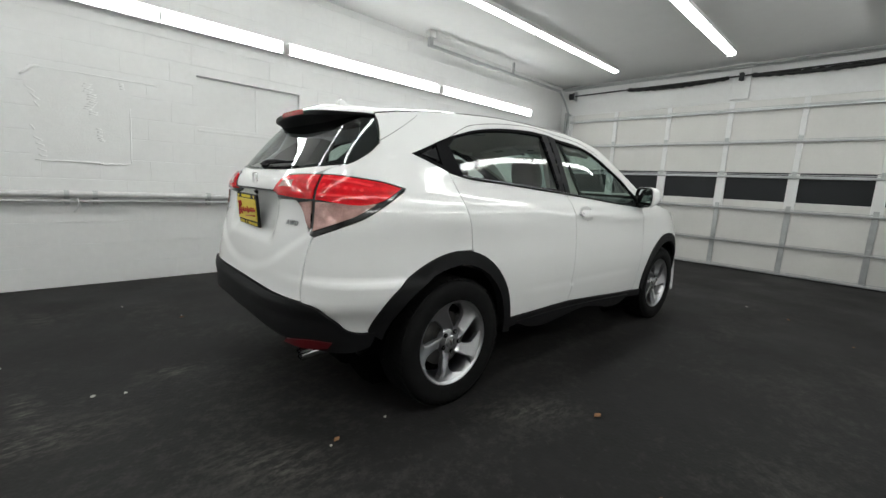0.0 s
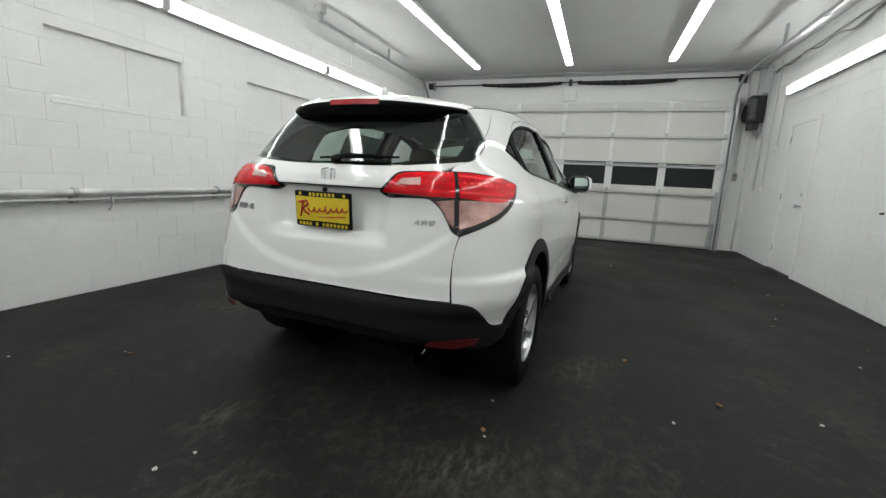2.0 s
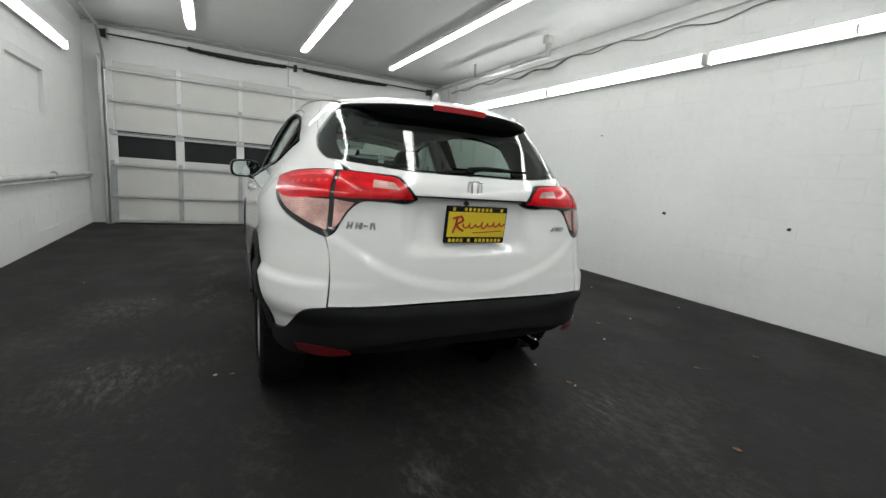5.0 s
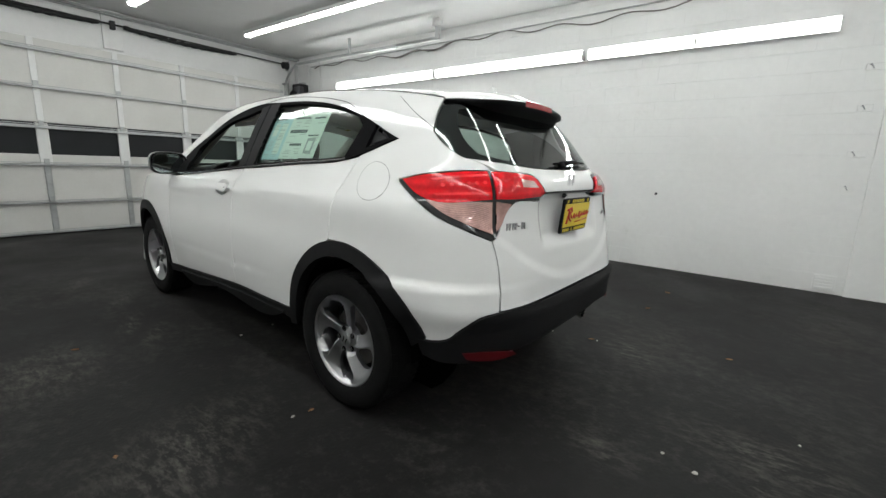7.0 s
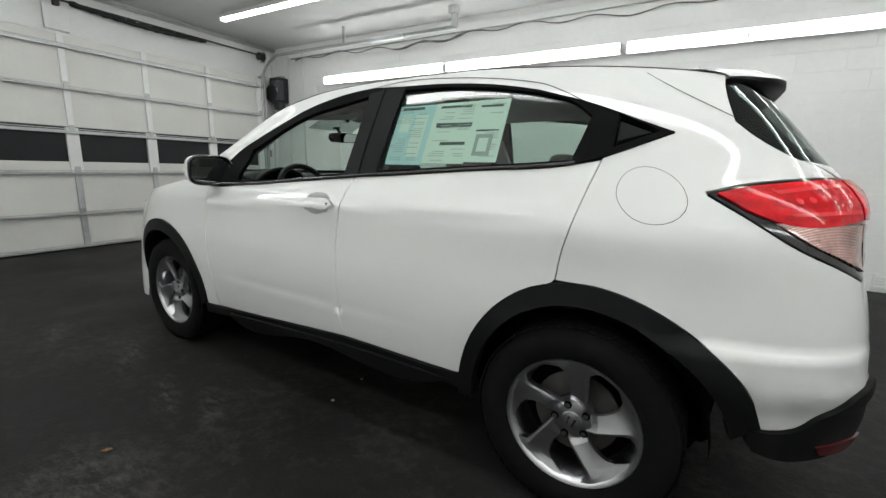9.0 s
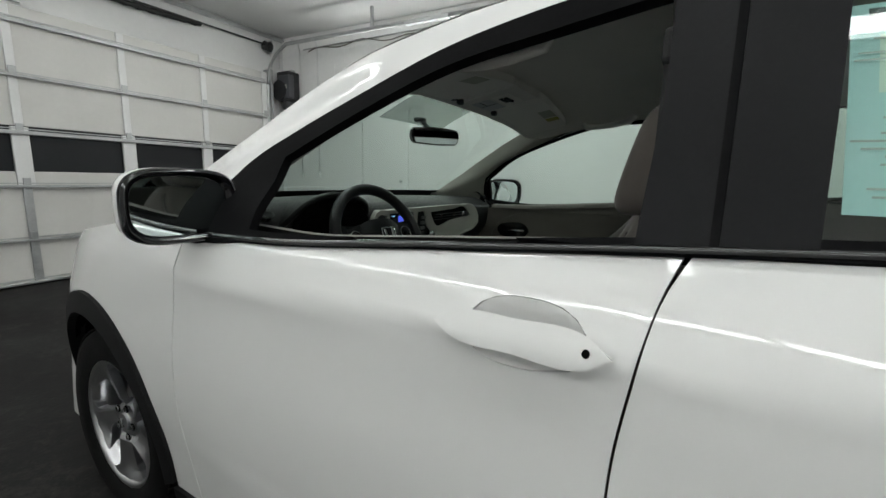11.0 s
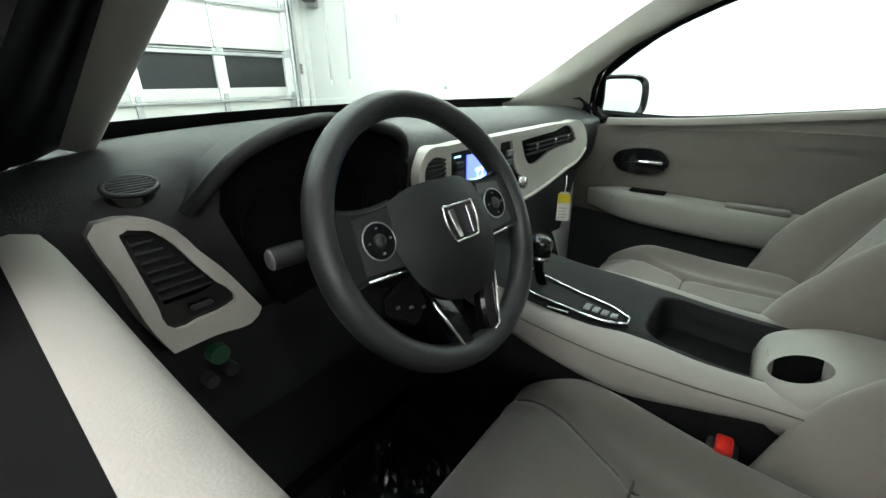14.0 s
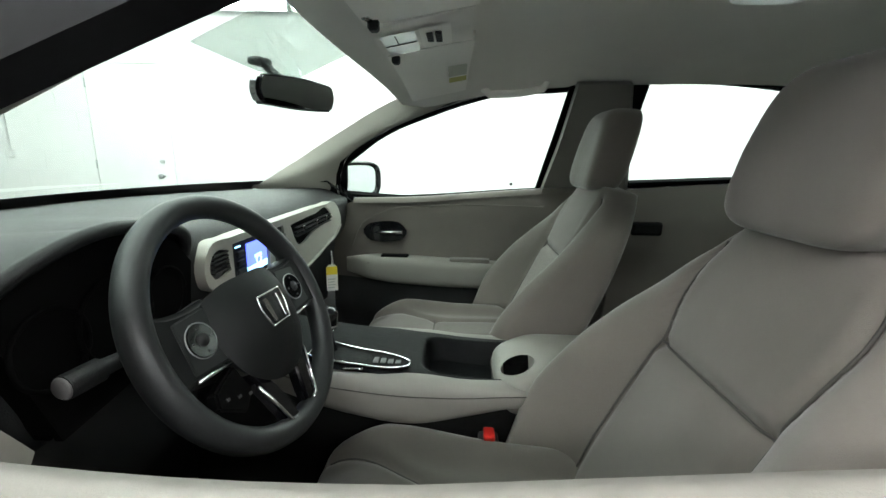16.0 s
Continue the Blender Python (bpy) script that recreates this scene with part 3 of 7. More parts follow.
for i in range(4):
    part("slat", box((-0.02, -0.07, -0.04 + i * 0.032), (-0.012, 0.07, -0.022 + i * 0.032), 0.002), WALL, vt)
for y, z, r in ((0.82, 0.94, 0.02), (2.75, 0.98, 0.013), (-0.44, 0.915, 0.017), (1.9, 1.9, 0.01)):
    pg = thing("wall_plug", "dark stub of an old bolt in the wall", "bolt", (XE, y, z), group="wall bolts")
    part("stub", tube([(0.0, 0, 0), (-0.012, 0.002, 0.0), (-0.03, 0.004, -0.004)], [r, r * 0.8, r * 0.5], seg=7), DARKM, pg, smooth=True)


# litter on the floor
def leaf_mesh(rnd, size):
    def fn(u, v):
        w = size * 0.33 * math.sin(math.pi * min(1, v * 1.02)) * (1 + 0.25 * math.sin(v * 17))
        return ((u - 0.5) * 2 * w, (v - 0.5) * size, 0.004 + size * 0.22 * abs(u - 0.5) ** 1.5 * 2 + 0.15 * size * (v - 0.5) ** 2)
    return sheet(fn, 4, 8)


rnd = random.Random(11)
LITTER = [(.765, -.655), (1.412, .465), (1.784, 3.65), (2.26, 3.14), (2.874, 3.8), (2.638, 1.82), (3.13, 1.5), (1.854, .083), (2.45, -.87), (1.785, -.82), (-1.36, -.79), (1.033, -1.448), (-1.0, .107), (-1.675, .417), (3.0, 2.7), (2.75, 3.3), (-1.508, 1.7)]
for i, (x, y) in enumerate(LITTER):
    ob = part("dry_leaf", leaf_mesh(rnd, rnd.uniform(0.025, 0.05)), LEAF, smooth=True, m=pose(x, y, 0.001, 0, 0, rnd.uniform(0, 360)))
    tagged(ob, "small curled brown dry leaf on the floor", "leaf", "leaves on the floor")
BITS = [(-.25, -1.275), (-.30, -1.40), (-2.585, 1.29), (-1.08, .135), (-.758, 1.20), (.742, -.378), (-.518, 1.216), (-1.42, -.78), (.78, -.69), (2.9, 1.1), (1.4, 3.9), (3.0, 3.1), (2.6, 4.2), (3.2, .2), (2.3, .1), (-2.1, 2.4), (-1.9, -1.1), (.2, -1.75), (2.75, 2.1), (-.95, -1.75), (1.6, -.2)]
for i, (x, y) in enumerate(BITS):
    s = rnd.uniform(0.006, 0.013) if i != 2 else 0.035
    out = [(s * rnd.uniform(0.6, 1.2) * math.cos(a), s * rnd.uniform(0.5, 0.9) * math.sin(a)) for a in (0.2, 1.1, 2.3, 3.3, 4.4, 5.4)]
    ob = part("paper_scrap", prism(out, (0, 0.004), "z"), PAPER, m=pose(x, y, 0.0005, 0, 0, rnd.uniform(0, 360)))
    tagged(ob, "tiny pale scrap of paper on the floor", "litter", "scraps on the floor")

# ---- the car: body surface ----
CAR = thing("car", "white compact crossover hatchback with black lower cladding, parked", "car", (-0.01, 0, 0), -2.4)

WHITE = mat("white_pearl_paint", (0.74, 0.74, 0.73), 0.5, var=0.015, scale=2, fine=300, coat=1.0, spec=0.25)
CLAD = mat("black_cladding", (0.007, 0.007, 0.0075), 0.6, spec=0.18, var=0.2, scale=8, fine=200, bump=0.15, bump_scale=400)
GLOSSB = mat("gloss_black", (0.004, 0.004, 0.005), 0.12, var=0.2, coat=0.5)
SATINB = mat("satin_black_trim", (0.008, 0.008, 0.009), 0.5, spec=0.11, var=0.2, fine=150)
TYRE = mat("tyre_rubber", (0.006, 0.006, 0.006), 0.8, spec=0.15, var=0.25, scale=20, fine=150, bump=0.3, bump_scale=200)
BADGE = mat("satin_chrome_badge", (0.40, 0.40, 0.405), 0.38, 0.85, var=0.05)
CHROME = mat("chrome", (0.75, 0.75, 0.76), 0.12, 1.0, var=0.03)
ALLOY = mat("machined_alloy", (0.62, 0.62, 0.64), 0.28, 1.0, var=0.08, fine=200)
STEEL = mat("brake_steel", (0.12, 0.115, 0.11), 0.45, 0.7, var=0.2)
def ribbed(m, scale, dark, axis="X", bump=0.5):
    """Moulded ribs in a lamp lens: fine stripes in tone and relief."""
    nt = m.node_tree
    b = nt.nodes["Principled BSDF"]
    base = b.inputs["Base Color"].links[0].from_socket
    co = nt.nodes.new("ShaderNodeTexCoord")
    w = nt.nodes.new("ShaderNodeTexWave")
    w.bands_direction = axis
    w.inputs["Scale"].default_value, w.inputs["Distortion"].default_value, w.inputs["Detail"].default_value = scale, 0.6, 1
    nt.links.new(co.outputs["Object"], w.inputs["Vector"])
    mx = nt.nodes.new("ShaderNodeMix")
    mx.data_type, mx.blend_type = "RGBA", "MULTIPLY"
    mx.inputs["Factor"].default_value = 1
    r = nt.nodes.new("ShaderNodeValToRGB")
    r.color_ramp.elements[0].color, r.color_ramp.elements[1].color = (dark, dark, dark, 1), (1, 1, 1, 1)
    nt.links.new(w.outputs["Fac"], r.inputs[0])
    nt.links.new(base, mx.inputs["A"])
    nt.links.new(r.outputs[0], mx.inputs["B"])
    nt.links.new(mx.outputs["Result"], b.inputs["Base Color"])
    bn = nt.nodes.new("ShaderNodeBump")
    bn.inputs["Strength"].default_value, bn.inputs["Distance"].default_value = bump, 0.003
    nt.links.new(w.outputs["Fac"], bn.inputs["Height"])
    nt.links.new(bn.outputs["Normal"], b.inputs["Normal"])
    return m


REDL = ribbed(mat("red_lens", (0.66, 0.003, 0.010), 0.25, var=0.25, scale=16, fine=90, coat=0.45, spec=0.15), 9, .78, "Z", .12)
REDB2 = mat("bright_red_guide", (0.80, 0.02, 0.03), 0.25, var=0.1, coat=0.5)
REDD = mat("dark_red_reflector", (0.075, 0.002, 0.004), 0.3, var=0.2, fine=200, coat=0.5)
CLEARL = ribbed(mat("pink_clear_lens", (0.56, 0.32, 0.28), 0.15, 0.3, var=0.35, scale=18, fine=120, coat=1.0), 70, .68, "DIAGONAL", .3)
MATTE = mat("matte_black_frame", (0.006, 0.006, 0.0065), 0.75, spec=0.05, var=0.3, fine=120)
LINER = mat("wheel_liner", (0.003, 0.003, 0.003), 0.9, spec=0.05, var=0.3)
GLS = glass("clear_glass", (0.80, 0.93, 0.87), 0.95)
GLT = glass("rear_side_glass", (0.74, 0.86, 0.80), 0.90)
GLH = glass("hatch_glass", (0.58, 0.66, 0.63), 0.92)
# darker copy of the mirror glass: the left mirror's dimmer reflection put into colour
MIRR_DIM = mat("dim_mirror_glass", (0.62, 0.70, 0.69), 0.03, 1.0, var=0.0)
MIRR = mat("mirror_glass", (0.82, 0.86, 0.86), 0.02, 1.0, var=0.0)


def curve_at(t, pts):
    """Smooth monotone interpolation through (t, value) pairs."""
    if t <= pts[0][0]:
        return pts[0][1]
    if t >= pts[-1][0]:
        return pts[-1][1]
    n = len(pts)
    def slope(k):
        if k == 0:
            return (pts[1][1] - pts[0][1]) / (pts[1][0] - pts[0][0])
        if k == n - 1:
            return (pts[-1][1] - pts[-2][1]) / (pts[-1][0] - pts[-2][0])
        a = (pts[k][1] - pts[k - 1][1]) / (pts[k][0] - pts[k - 1][0])
        b = (pts[k + 1][1] - pts[k][1]) / (pts[k + 1][0] - pts[k][0])
        return 0 if a * b <= 0 else 2 * a * b / (a + b)
    i = 0
    while t > pts[i + 1][0]:
        i += 1
    (t0, v0), (t1, v1) = pts[i], pts[i + 1]
    h, u = t1 - t0, (t - t0) / (t1 - t0)
    return v0 * (1 + 2 * u) * (1 - u) ** 2 + h * slope(i) * u * (1 - u) ** 2 + v1 * u * u * (3 - 2 * u) + h * slope(i + 1) * u * u * (u - 1)


def ramp(t, a, b):
    u = max(0.0, min(1.0, (t - a) / (b - a)))
    return u * u * (3 - 2 * u)


LOW = [(.15, .80), (.24, .845), (.34, .866), (.48, .876), (.60, .884), (.72, .880), (.85, .868), (.95, .862), (1.02, .845), (1.08, .812)]
ZB, XB = 1.08, .812
ZR = [(-.75, 1.30), (-.5, 1.41), (-.2, 1.475), (.2, 1.52), (.6, 1.54), (1.0, 1.535), (1.3, 1.518), (1.6, 1.466), (1.75, 1.414), (2.0, 1.282), (2.15, 1.194), (2.3, 1.102)]
XR = [(-.75, .52), (-.4, .55), (.2, .575), (.8, .585), (1.3, .595), (1.7, .618), (2.05, .682), (2.3, .75)]
YR = [(.15, -.62), (.25, -.70), (.36, -.765), (.48, -.79), (.555, -.785), (.60, -.768), (.62, -.760), (.72, -.750), (.86, -.725), (1.0, -.70), (1.06, -.705), (1.11, -.69), (1.15, -.655), (1.3, -.53), (1.45, -.40), (1.6, -.25)]
YF = [(.15, 3.25), (.3, 3.42), (.5, 3.5), (.7, 3.48), (.85, 3.40), (1.0, 3.2), (1.2, 2.9)]
Y0, NF, Y1, AS = .25, 2.7, 2.2, .88
SC = Y0 - AS * math.pi / 2          # s at the middle of the tail


def corner_power(z):
    """How square the rear corners are in plan."""
    return 4.1 + .6 * ramp(z, .52, .62) + 1.9 * ramp(z, 1.15, 1.40)


def side_x(y, z):
    if z <= ZB:
        return curve_at(z, LOW)
    u = min(1.2, (z - ZB) / max(.03, curve_at(y, ZR) - ZB))
    return XB + (curve_at(y, XR) - XB) * u + .035 * u * (1 - u) - .025 * ramp(y, 1.4, 1.8) * ramp(z, 1.09, 1.18) * (1 - ramp(u, .75, 1))


def tail_y(x, z):
    """Profile of the tail in the middle, with the number plate recess and the crease under it."""
    y = curve_at(z, YR)
    ax = abs(x)
    y += .03 * (1 - ramp(ax, .26, .36)) * ramp(z, .80, .88) * (1 - ramp(z, 1.052, 1.064))
    zc = .650 + .20 * min(1.15, ax / .60) ** 2.2
    y -= .010 * (1 - ramp(z, zc - .01, zc + .05)) * ramp(z, .50, .60)
    return y


def S0(s, z):
    if s >= Y0:
        y, a = s, side_x(s, z)
        if y > Y1:
            a *= max(1 - ((y - Y1) / (curve_at(z, YF) - Y1)) ** NF, 0) ** (1 / NF)
    else:
        th = (Y0 - s) / AS
        c, q = math.cos(th), math.sin(th)
        x, y, NR = .6 * c, -.6, corner_power(z)
        for _ in range(6):
            a, b = side_x(y, z), Y0 - tail_y(x, z)
            r = (abs(c / a) ** NR + abs(q / b) ** NR) ** (-1 / NR)
            x, y = r * c, Y0 - r * q
        return Vector((x, y, z))
    return Vector((a, y, z))


def relief(s, z):
    """Swelling of the skin: rear haunch, lower door bulge and shoulder crease."""
    d = 0.0
    if s < .5:
        d += .024 * math.exp(-((s + .32) / .26) ** 2) * (1 - ramp(z, .680, .715)) * ramp(z, .44, .64)
    d += .012 * math.exp(-((s + .10) / .5) ** 2) * math.exp(-((z - .98) / .10) ** 2)
    d += .013 * (1 - ramp(z, .512, .542)) * ramp(z, .25, .46) * ramp(s, .45, .75) * (1 - ramp(s, 1.7, 2.05))
    zl = .955 + .055 * ramp(1.9 - s, 0, 1.8)
    d += .006 * math.exp(-((z - zl) / .022) ** 2) * ramp(s, .0, .5) * (1 - ramp(s, 1.9, 2.2))
    return d


def body(s, z, off=0.0, want_normal=False):
    """A point of the right-hand body surface and its outward normal."""
    e = .004
    p = S0(s, z)
    ts, tz = (S0(s + e, z) - S0(s - e, z)) / (2 * e), (S0(s, z + e) - S0(s, z - e)) / (2 * e)
    n = ts.cross(tz)
    n = n.normalized() if n.length > 1e-9 else Vector((1, 0, 0))
    p = p + n * (relief(s, z) + off)
    if not want_normal:
        return p
    gs, gz = (relief(s + e, z) - relief(s - e, z)) / (2 * e), (relief(s, z + e) - relief(s, z - e)) / (2 * e)
    m = n - ts * (gs / max(1e-6, ts.length_squared)) - tz * (gz / max(1e-6, tz.length_squared))
    return p, m.normalized()


def arch(yc, rx, rz, a0, a1, n=18, zc=.345):
    return [(yc + rx * math.cos(radians(a0 + (a1 - a0) * i / n)), zc + rz * math.sin(radians(a0 + (a1 - a0) * i / n))) for i in range(n + 1)]


from mathutils.geometry import delaunay_2d_cdt


def inside(p, poly):
    x, y, hit = p[0], p[1], False
    j = len(poly) - 1
    for i in range(len(poly)):
        a, b = poly[i], poly[j]
        if (a[1] > y) != (b[1] > y) and x < (b[0] - a[0]) * (y - a[1]) / (b[1] - a[1]) + a[0]:
            hit = not hit
        j = i
    return hit


def shrink(loop, d):
    area = sum(loop[i - 1][0] * loop[i][1] - loop[i][0] * loop[i - 1][1] for i in range(len(loop)))
    sg = 1 if area > 0 else -1
    out = []
    for i in range(len(loop)):
        a, b, c = loop[i - 1], loop[i], loop[(i + 1) % len(loop)]
        u, v = (b - a), (c - b)
        u = u.normalized() if u.length > 1e-9 else v.normalized()
        v = v.normalized() if v.length > 1e-9 else u
        n = Vector((-(u.y + v.y), u.x + v.x))
        n = n.normalized() if n.length > 1e-6 else Vector((-u.y, u.x))
        k = max(.5, n.dot(Vector((-u.y, u.x))))
        out.append(b + n * sg * d / k)
    return out


def panel(name, outline, material, parent, side, off=0.0, holes=(), step=.03, flange=.012, gap=.0018, label="", edge=.02, corner=40, raw=False, lift=None):
    """A piece of the skin cut along an outline: (s, z) on one side (1 right, -1 left), (q, z) across the tail (0)."""
    loops = []
    for k, o in enumerate((outline, *holes)):
        l = [Vector(p[:2]) for p in (o if raw else smooth_line(o, edge, True, corner))]
        loops.append(shrink(l, gap if k == 0 else -gap))
    pts, edges = [], []
    for l in loops:
        b = len(pts)
        pts += l
        edges += [(b + i, b + (i + 1) % len(l)) for i in range(len(l))]
    nb = len(pts)
    x0, x1 = min(p.x for p in loops[0]), max(p.x for p in loops[0])
    z0, z1 = min(p.y for p in loops[0]), max(p.y for p in loops[0])
    border = list(pts)
    gx = math.ceil(x0 / step)
    near2 = (step * .45) ** 2
    cells = {}
    for p in border:
        cells.setdefault((int(p.x // step), int(p.y // step)), []).append(p)
    while gx * step < x1:
        gz = math.ceil(z0 / step)
        while gz * step < z1:
            p = Vector((gx * step, gz * step))
            ok = inside(p, loops[0]) and not any(inside(p, h) for h in loops[1:])
            if ok:
                cx, cz = int(p.x // step), int(p.y // step)
                ok = all((p - r).length_squared > near2 for i in (-1, 0, 1) for j in (-1, 0, 1) for r in cells.get((cx + i, cz + j), ()))
            if ok:
                pts.append(p)
            gz += 1
        gx += 1
    vs, es, fs, *_ = delaunay_2d_cdt(pts, edges, [], 0, 1e-6)
    def at(p):
        if lift:
            return lift(p)
        if side == 0:
            v, n = body(SC + abs(p.x), p.y, off, True)
            m = -1 if p.x < 0 else 1
        else:
            v, n = body(p.x, p.y, off, True)
            m = side
        return Vector((v.x * m, v.y, v.z)), Vector((n.x * m, n.y, n.z))
    co, no = zip(*[at(p) for p in vs])
    faces = []
    for f in fs:
        c = sum((vs[i] for i in f), Vector((0, 0))) / len(f)
        if inside(c, loops[0]) and not any(inside(c, h) for h in loops[1:]):
            a, b, d = (co[i] for i in f[:3])
            faces.append(tuple(f) if (b - a).cross(d - a).dot(no[f[0]]) > 0 else tuple(reversed(f)))
    co, no = list(co), list(no)
    if flange:
        count = {}
        for f in faces:
            for i in range(len(f)):
                e = (f[i], f[(i + 1) % len(f)])
                count[e] = 1
        rim = [e for e in count if (e[1], e[0]) not in count]
        top, low = {}, {}
        for a, b in rim:
            t = (co[b] - co[a]).normalized().cross(no[a])
            for v in (a, b):
                if v not in top:
                    top[v] = len(co)
                    co.append(co[v].copy())
                    no.append(t)
                    low[v] = len(co)
                    co.append(co[v] - no[v] * flange)
                    no.append(t)
        faces += [(a, low[a] - 1, low[a], low[b], top[b])[0:1] + (low[a], low[b], b) if False else (top[b], top[a], low[a], low[b]) for a, b in rim]
    me = bpy.data.meshes.new(name)
    me.from_pydata([tuple(v) for v in co], [], faces)
    for p in me.polygons:
        p.use_smooth = True
    if step < .08:
        me.normals_split_custom_set_from_vertices([tuple(n) for n in no])
    me.materials.append(material)
    ob = new(name, me)
    ob.parent = parent
    return tagged(ob, label)


# outlines on the skin, (s, z)
rear_arc = arch(.0, .415, .470, 8, 163)                       # front of the rear arch over to its back
front_arc = [(y - .05 * max(0, (y - 2.58) / .485) ** 2, z) for y, z in arch(2.58, .485, .460, 0, 180)]
BELT = [(2.02, 1.040), (1.77, 1.045), (1.32, 1.08), (.96, 1.11), (.42, 1.148), (.07, 1.172), (-.04, 1.195)]
DLO_TOP = [(-.25, 1.272), (-.05, 1.356), (.22, 1.425), (.42, 1.464), (.62, 1.485), (.88, 1.493), (1.05, 1.475), (1.35, 1.41), (1.62, 1.30), (1.80, 1.205), (1.95, 1.105), (2.03, 1.048)]
RD_SEAM = [(-.035, 1.19), (.0, 1.11), (.04, 1.0), (.072, .88), (.08, .815)]
FD_SEAM = [(.985, 1.11), (1.005, 1.07), (1.03, .95), (1.042, .84), (1.035, .68), (1.02, .545), (.99, .418)]
A_SEAM = [(2.02, 1.040), (2.03, .98), (2.042, .88), (2.045, .74), (2.02, .56), (1.97, .362)]
BUMP_TOP = [(-.375, .478), (-.414, .475), (-.46, .488), (-.50, .540), (-.547, .590), (-.612, .604)]
HATCH_SEAM = [(-.612, .604), (-.614, .70), (-.60, .842), (-.588, .882)]
LAMP_UNDER = [(-.588, .882), (-.50, .925), (-.424, .967), (-.35, 1.03), (-.283, 1.095)]
LAMP_TOP = [(-.283, 1.105), (-.36, 1.128), (-.445, 1.142), (-.53, 1.150), (-.61, 1.150)]
GLASS_EDGE = [(-.60, 1.165), (-.505, 1.207), (-.44, 1.26), (-.408, 1.306), (-.423, 1.377), (-.445, 1.425), (-.47, 1.4575)]
SILL = [(.99, .418), (.75, .414), (.50, .402), (.42, .40)]
SILL_F = [(1.97, .362), (1.7, .378), (1.3, .401), (.99, .418)]


def y_at(s, z):
    return S0(s, z).y


rail = []
s = -.47
while s < 2.16:
    z = 1.4
    for _ in range(8):
        z = curve_at(y_at(s, z), ZR)
    rail.append((s, z))
    s += .05
RAIL_PTS = {(a, b) for a, b in rail}
quarter = (GLASS_EDGE + [(a, b) for a, b in rail if a > -.45] + [(2.22, 1.13), (2.20, 1.085), (2.07, 1.045)] + DLO_TOP[::-1] + [(-.04, 1.197)] + RD_SEAM[1:]
           + [p for p in rear_arc if p[0] < .07] + BUMP_TOP + HATCH_SEAM[1:] + LAMP_UNDER[1:] + LAMP_TOP)
quarter = [p for i, p in enumerate(quarter) if i == 0 or (Vector(p) - Vector(quarter[i - 1])).length > .006]
rear_door = RD_SEAM + [p for p in rear_arc[::-1] if p[0] > .09] + SILL[::-1][0:] + FD_SEAM[::-1][1:] + [(.96, 1.111), (.42, 1.148), (.07, 1.172)]
front_door = [(.99, 1.108)] + FD_SEAM[1:] + SILL_F[::-1][1:] + A_SEAM[::-1][1:] + [(1.77, 1.046), (1.32, 1.081)]
fender = A_SEAM + [p for p in front_arc[::-1]] + [(3.11, .40), (3.2, .55), (3.22, .72), (3.12, .86), (2.9, .945), (2.5, 1.02), (2.25, 1.055), (2.07, 1.042)]
GLASS_R = [(.065, 1.185), (.0, 1.33), (.06, 1.372), (.22, 1.414), (.42, 1.45), (.62, 1.47), (.86, 1.476), (.865, 1.40), (.885, 1.135), (.42, 1.163)]
GLASS_F = [(1.005, 1.122), (1.03, 1.42), (1.04, 1.462), (1.20, 1.436), (1.38, 1.388), (1.60, 1.296), (1.80, 1.193), (1.955, 1.090), (1.985, 1.054), (1.735, 1.060), (1.32, 1.092)]
GLASS_FL = [(1.045, 1.122), (1.045, 1.42), (1.05, 1.460), (1.20, 1.428), (1.38, 1.376), (1.60, 1.281), (1.74, 1.205), (1.800, 1.165), (1.80, 1.100), (1.79, 1.064), (1.735, 1.066), (1.32, 1.096)]
QTRI = [(-.07, 1.225), (-.10, 1.335), (-.215, 1.275)]
DLO = [(-.04, 1.197)] + [p for p in DLO_TOP] + [(2.02, 1.044)] + BELT[1:-1]

def slant(pts, side):
    """The upper window line of either side."""
    return [(a, b + ((.078 + .030 * ramp(a, 1.6, 1.9)) if side == 1 else .034 + .032 * ramp(a, 1.6, 1.9)) * ramp(a, 1.1, 1.6) * ramp(b - (1.045 + .09 * (1.9 - a)), 0, .06)) if a < 2.0 and b < 1.05 + .5 * (2.12 - a) + .06 else (a, b) for a, b in pts]


CUP = [(1.078, .988), (1.10, 1.018), (1.165, 1.034), (1.232, 1.018), (1.256, .988), (1.232, .958), (1.165, .944), (1.10, .958)]


def cup_bowl(side):
    """The hollow behind the door handle."""
    def at(s, z):
        q = ((s - 1.167) / .090) ** 2 + ((z - .988) / .046) ** 2
        return body(s, z, -.024 * max(0, 1 - q) ** .8)
    def fn(p):
        e = .003
        v = at(p.x, p.y)
        n = (at(p.x + e, p.y) - at(p.x - e, p.y)).cross(at(p.x, p.y + e) - at(p.x, p.y - e)).normalized()
        return Vector((v.x * side, v.y, v.z)), Vector((n.x * side, n.y, n.z))
    return fn


def rear_glass(side):
    return [(a + .04 if side == 1 and a > .85 else a, b) for a, b in GLASS_R]


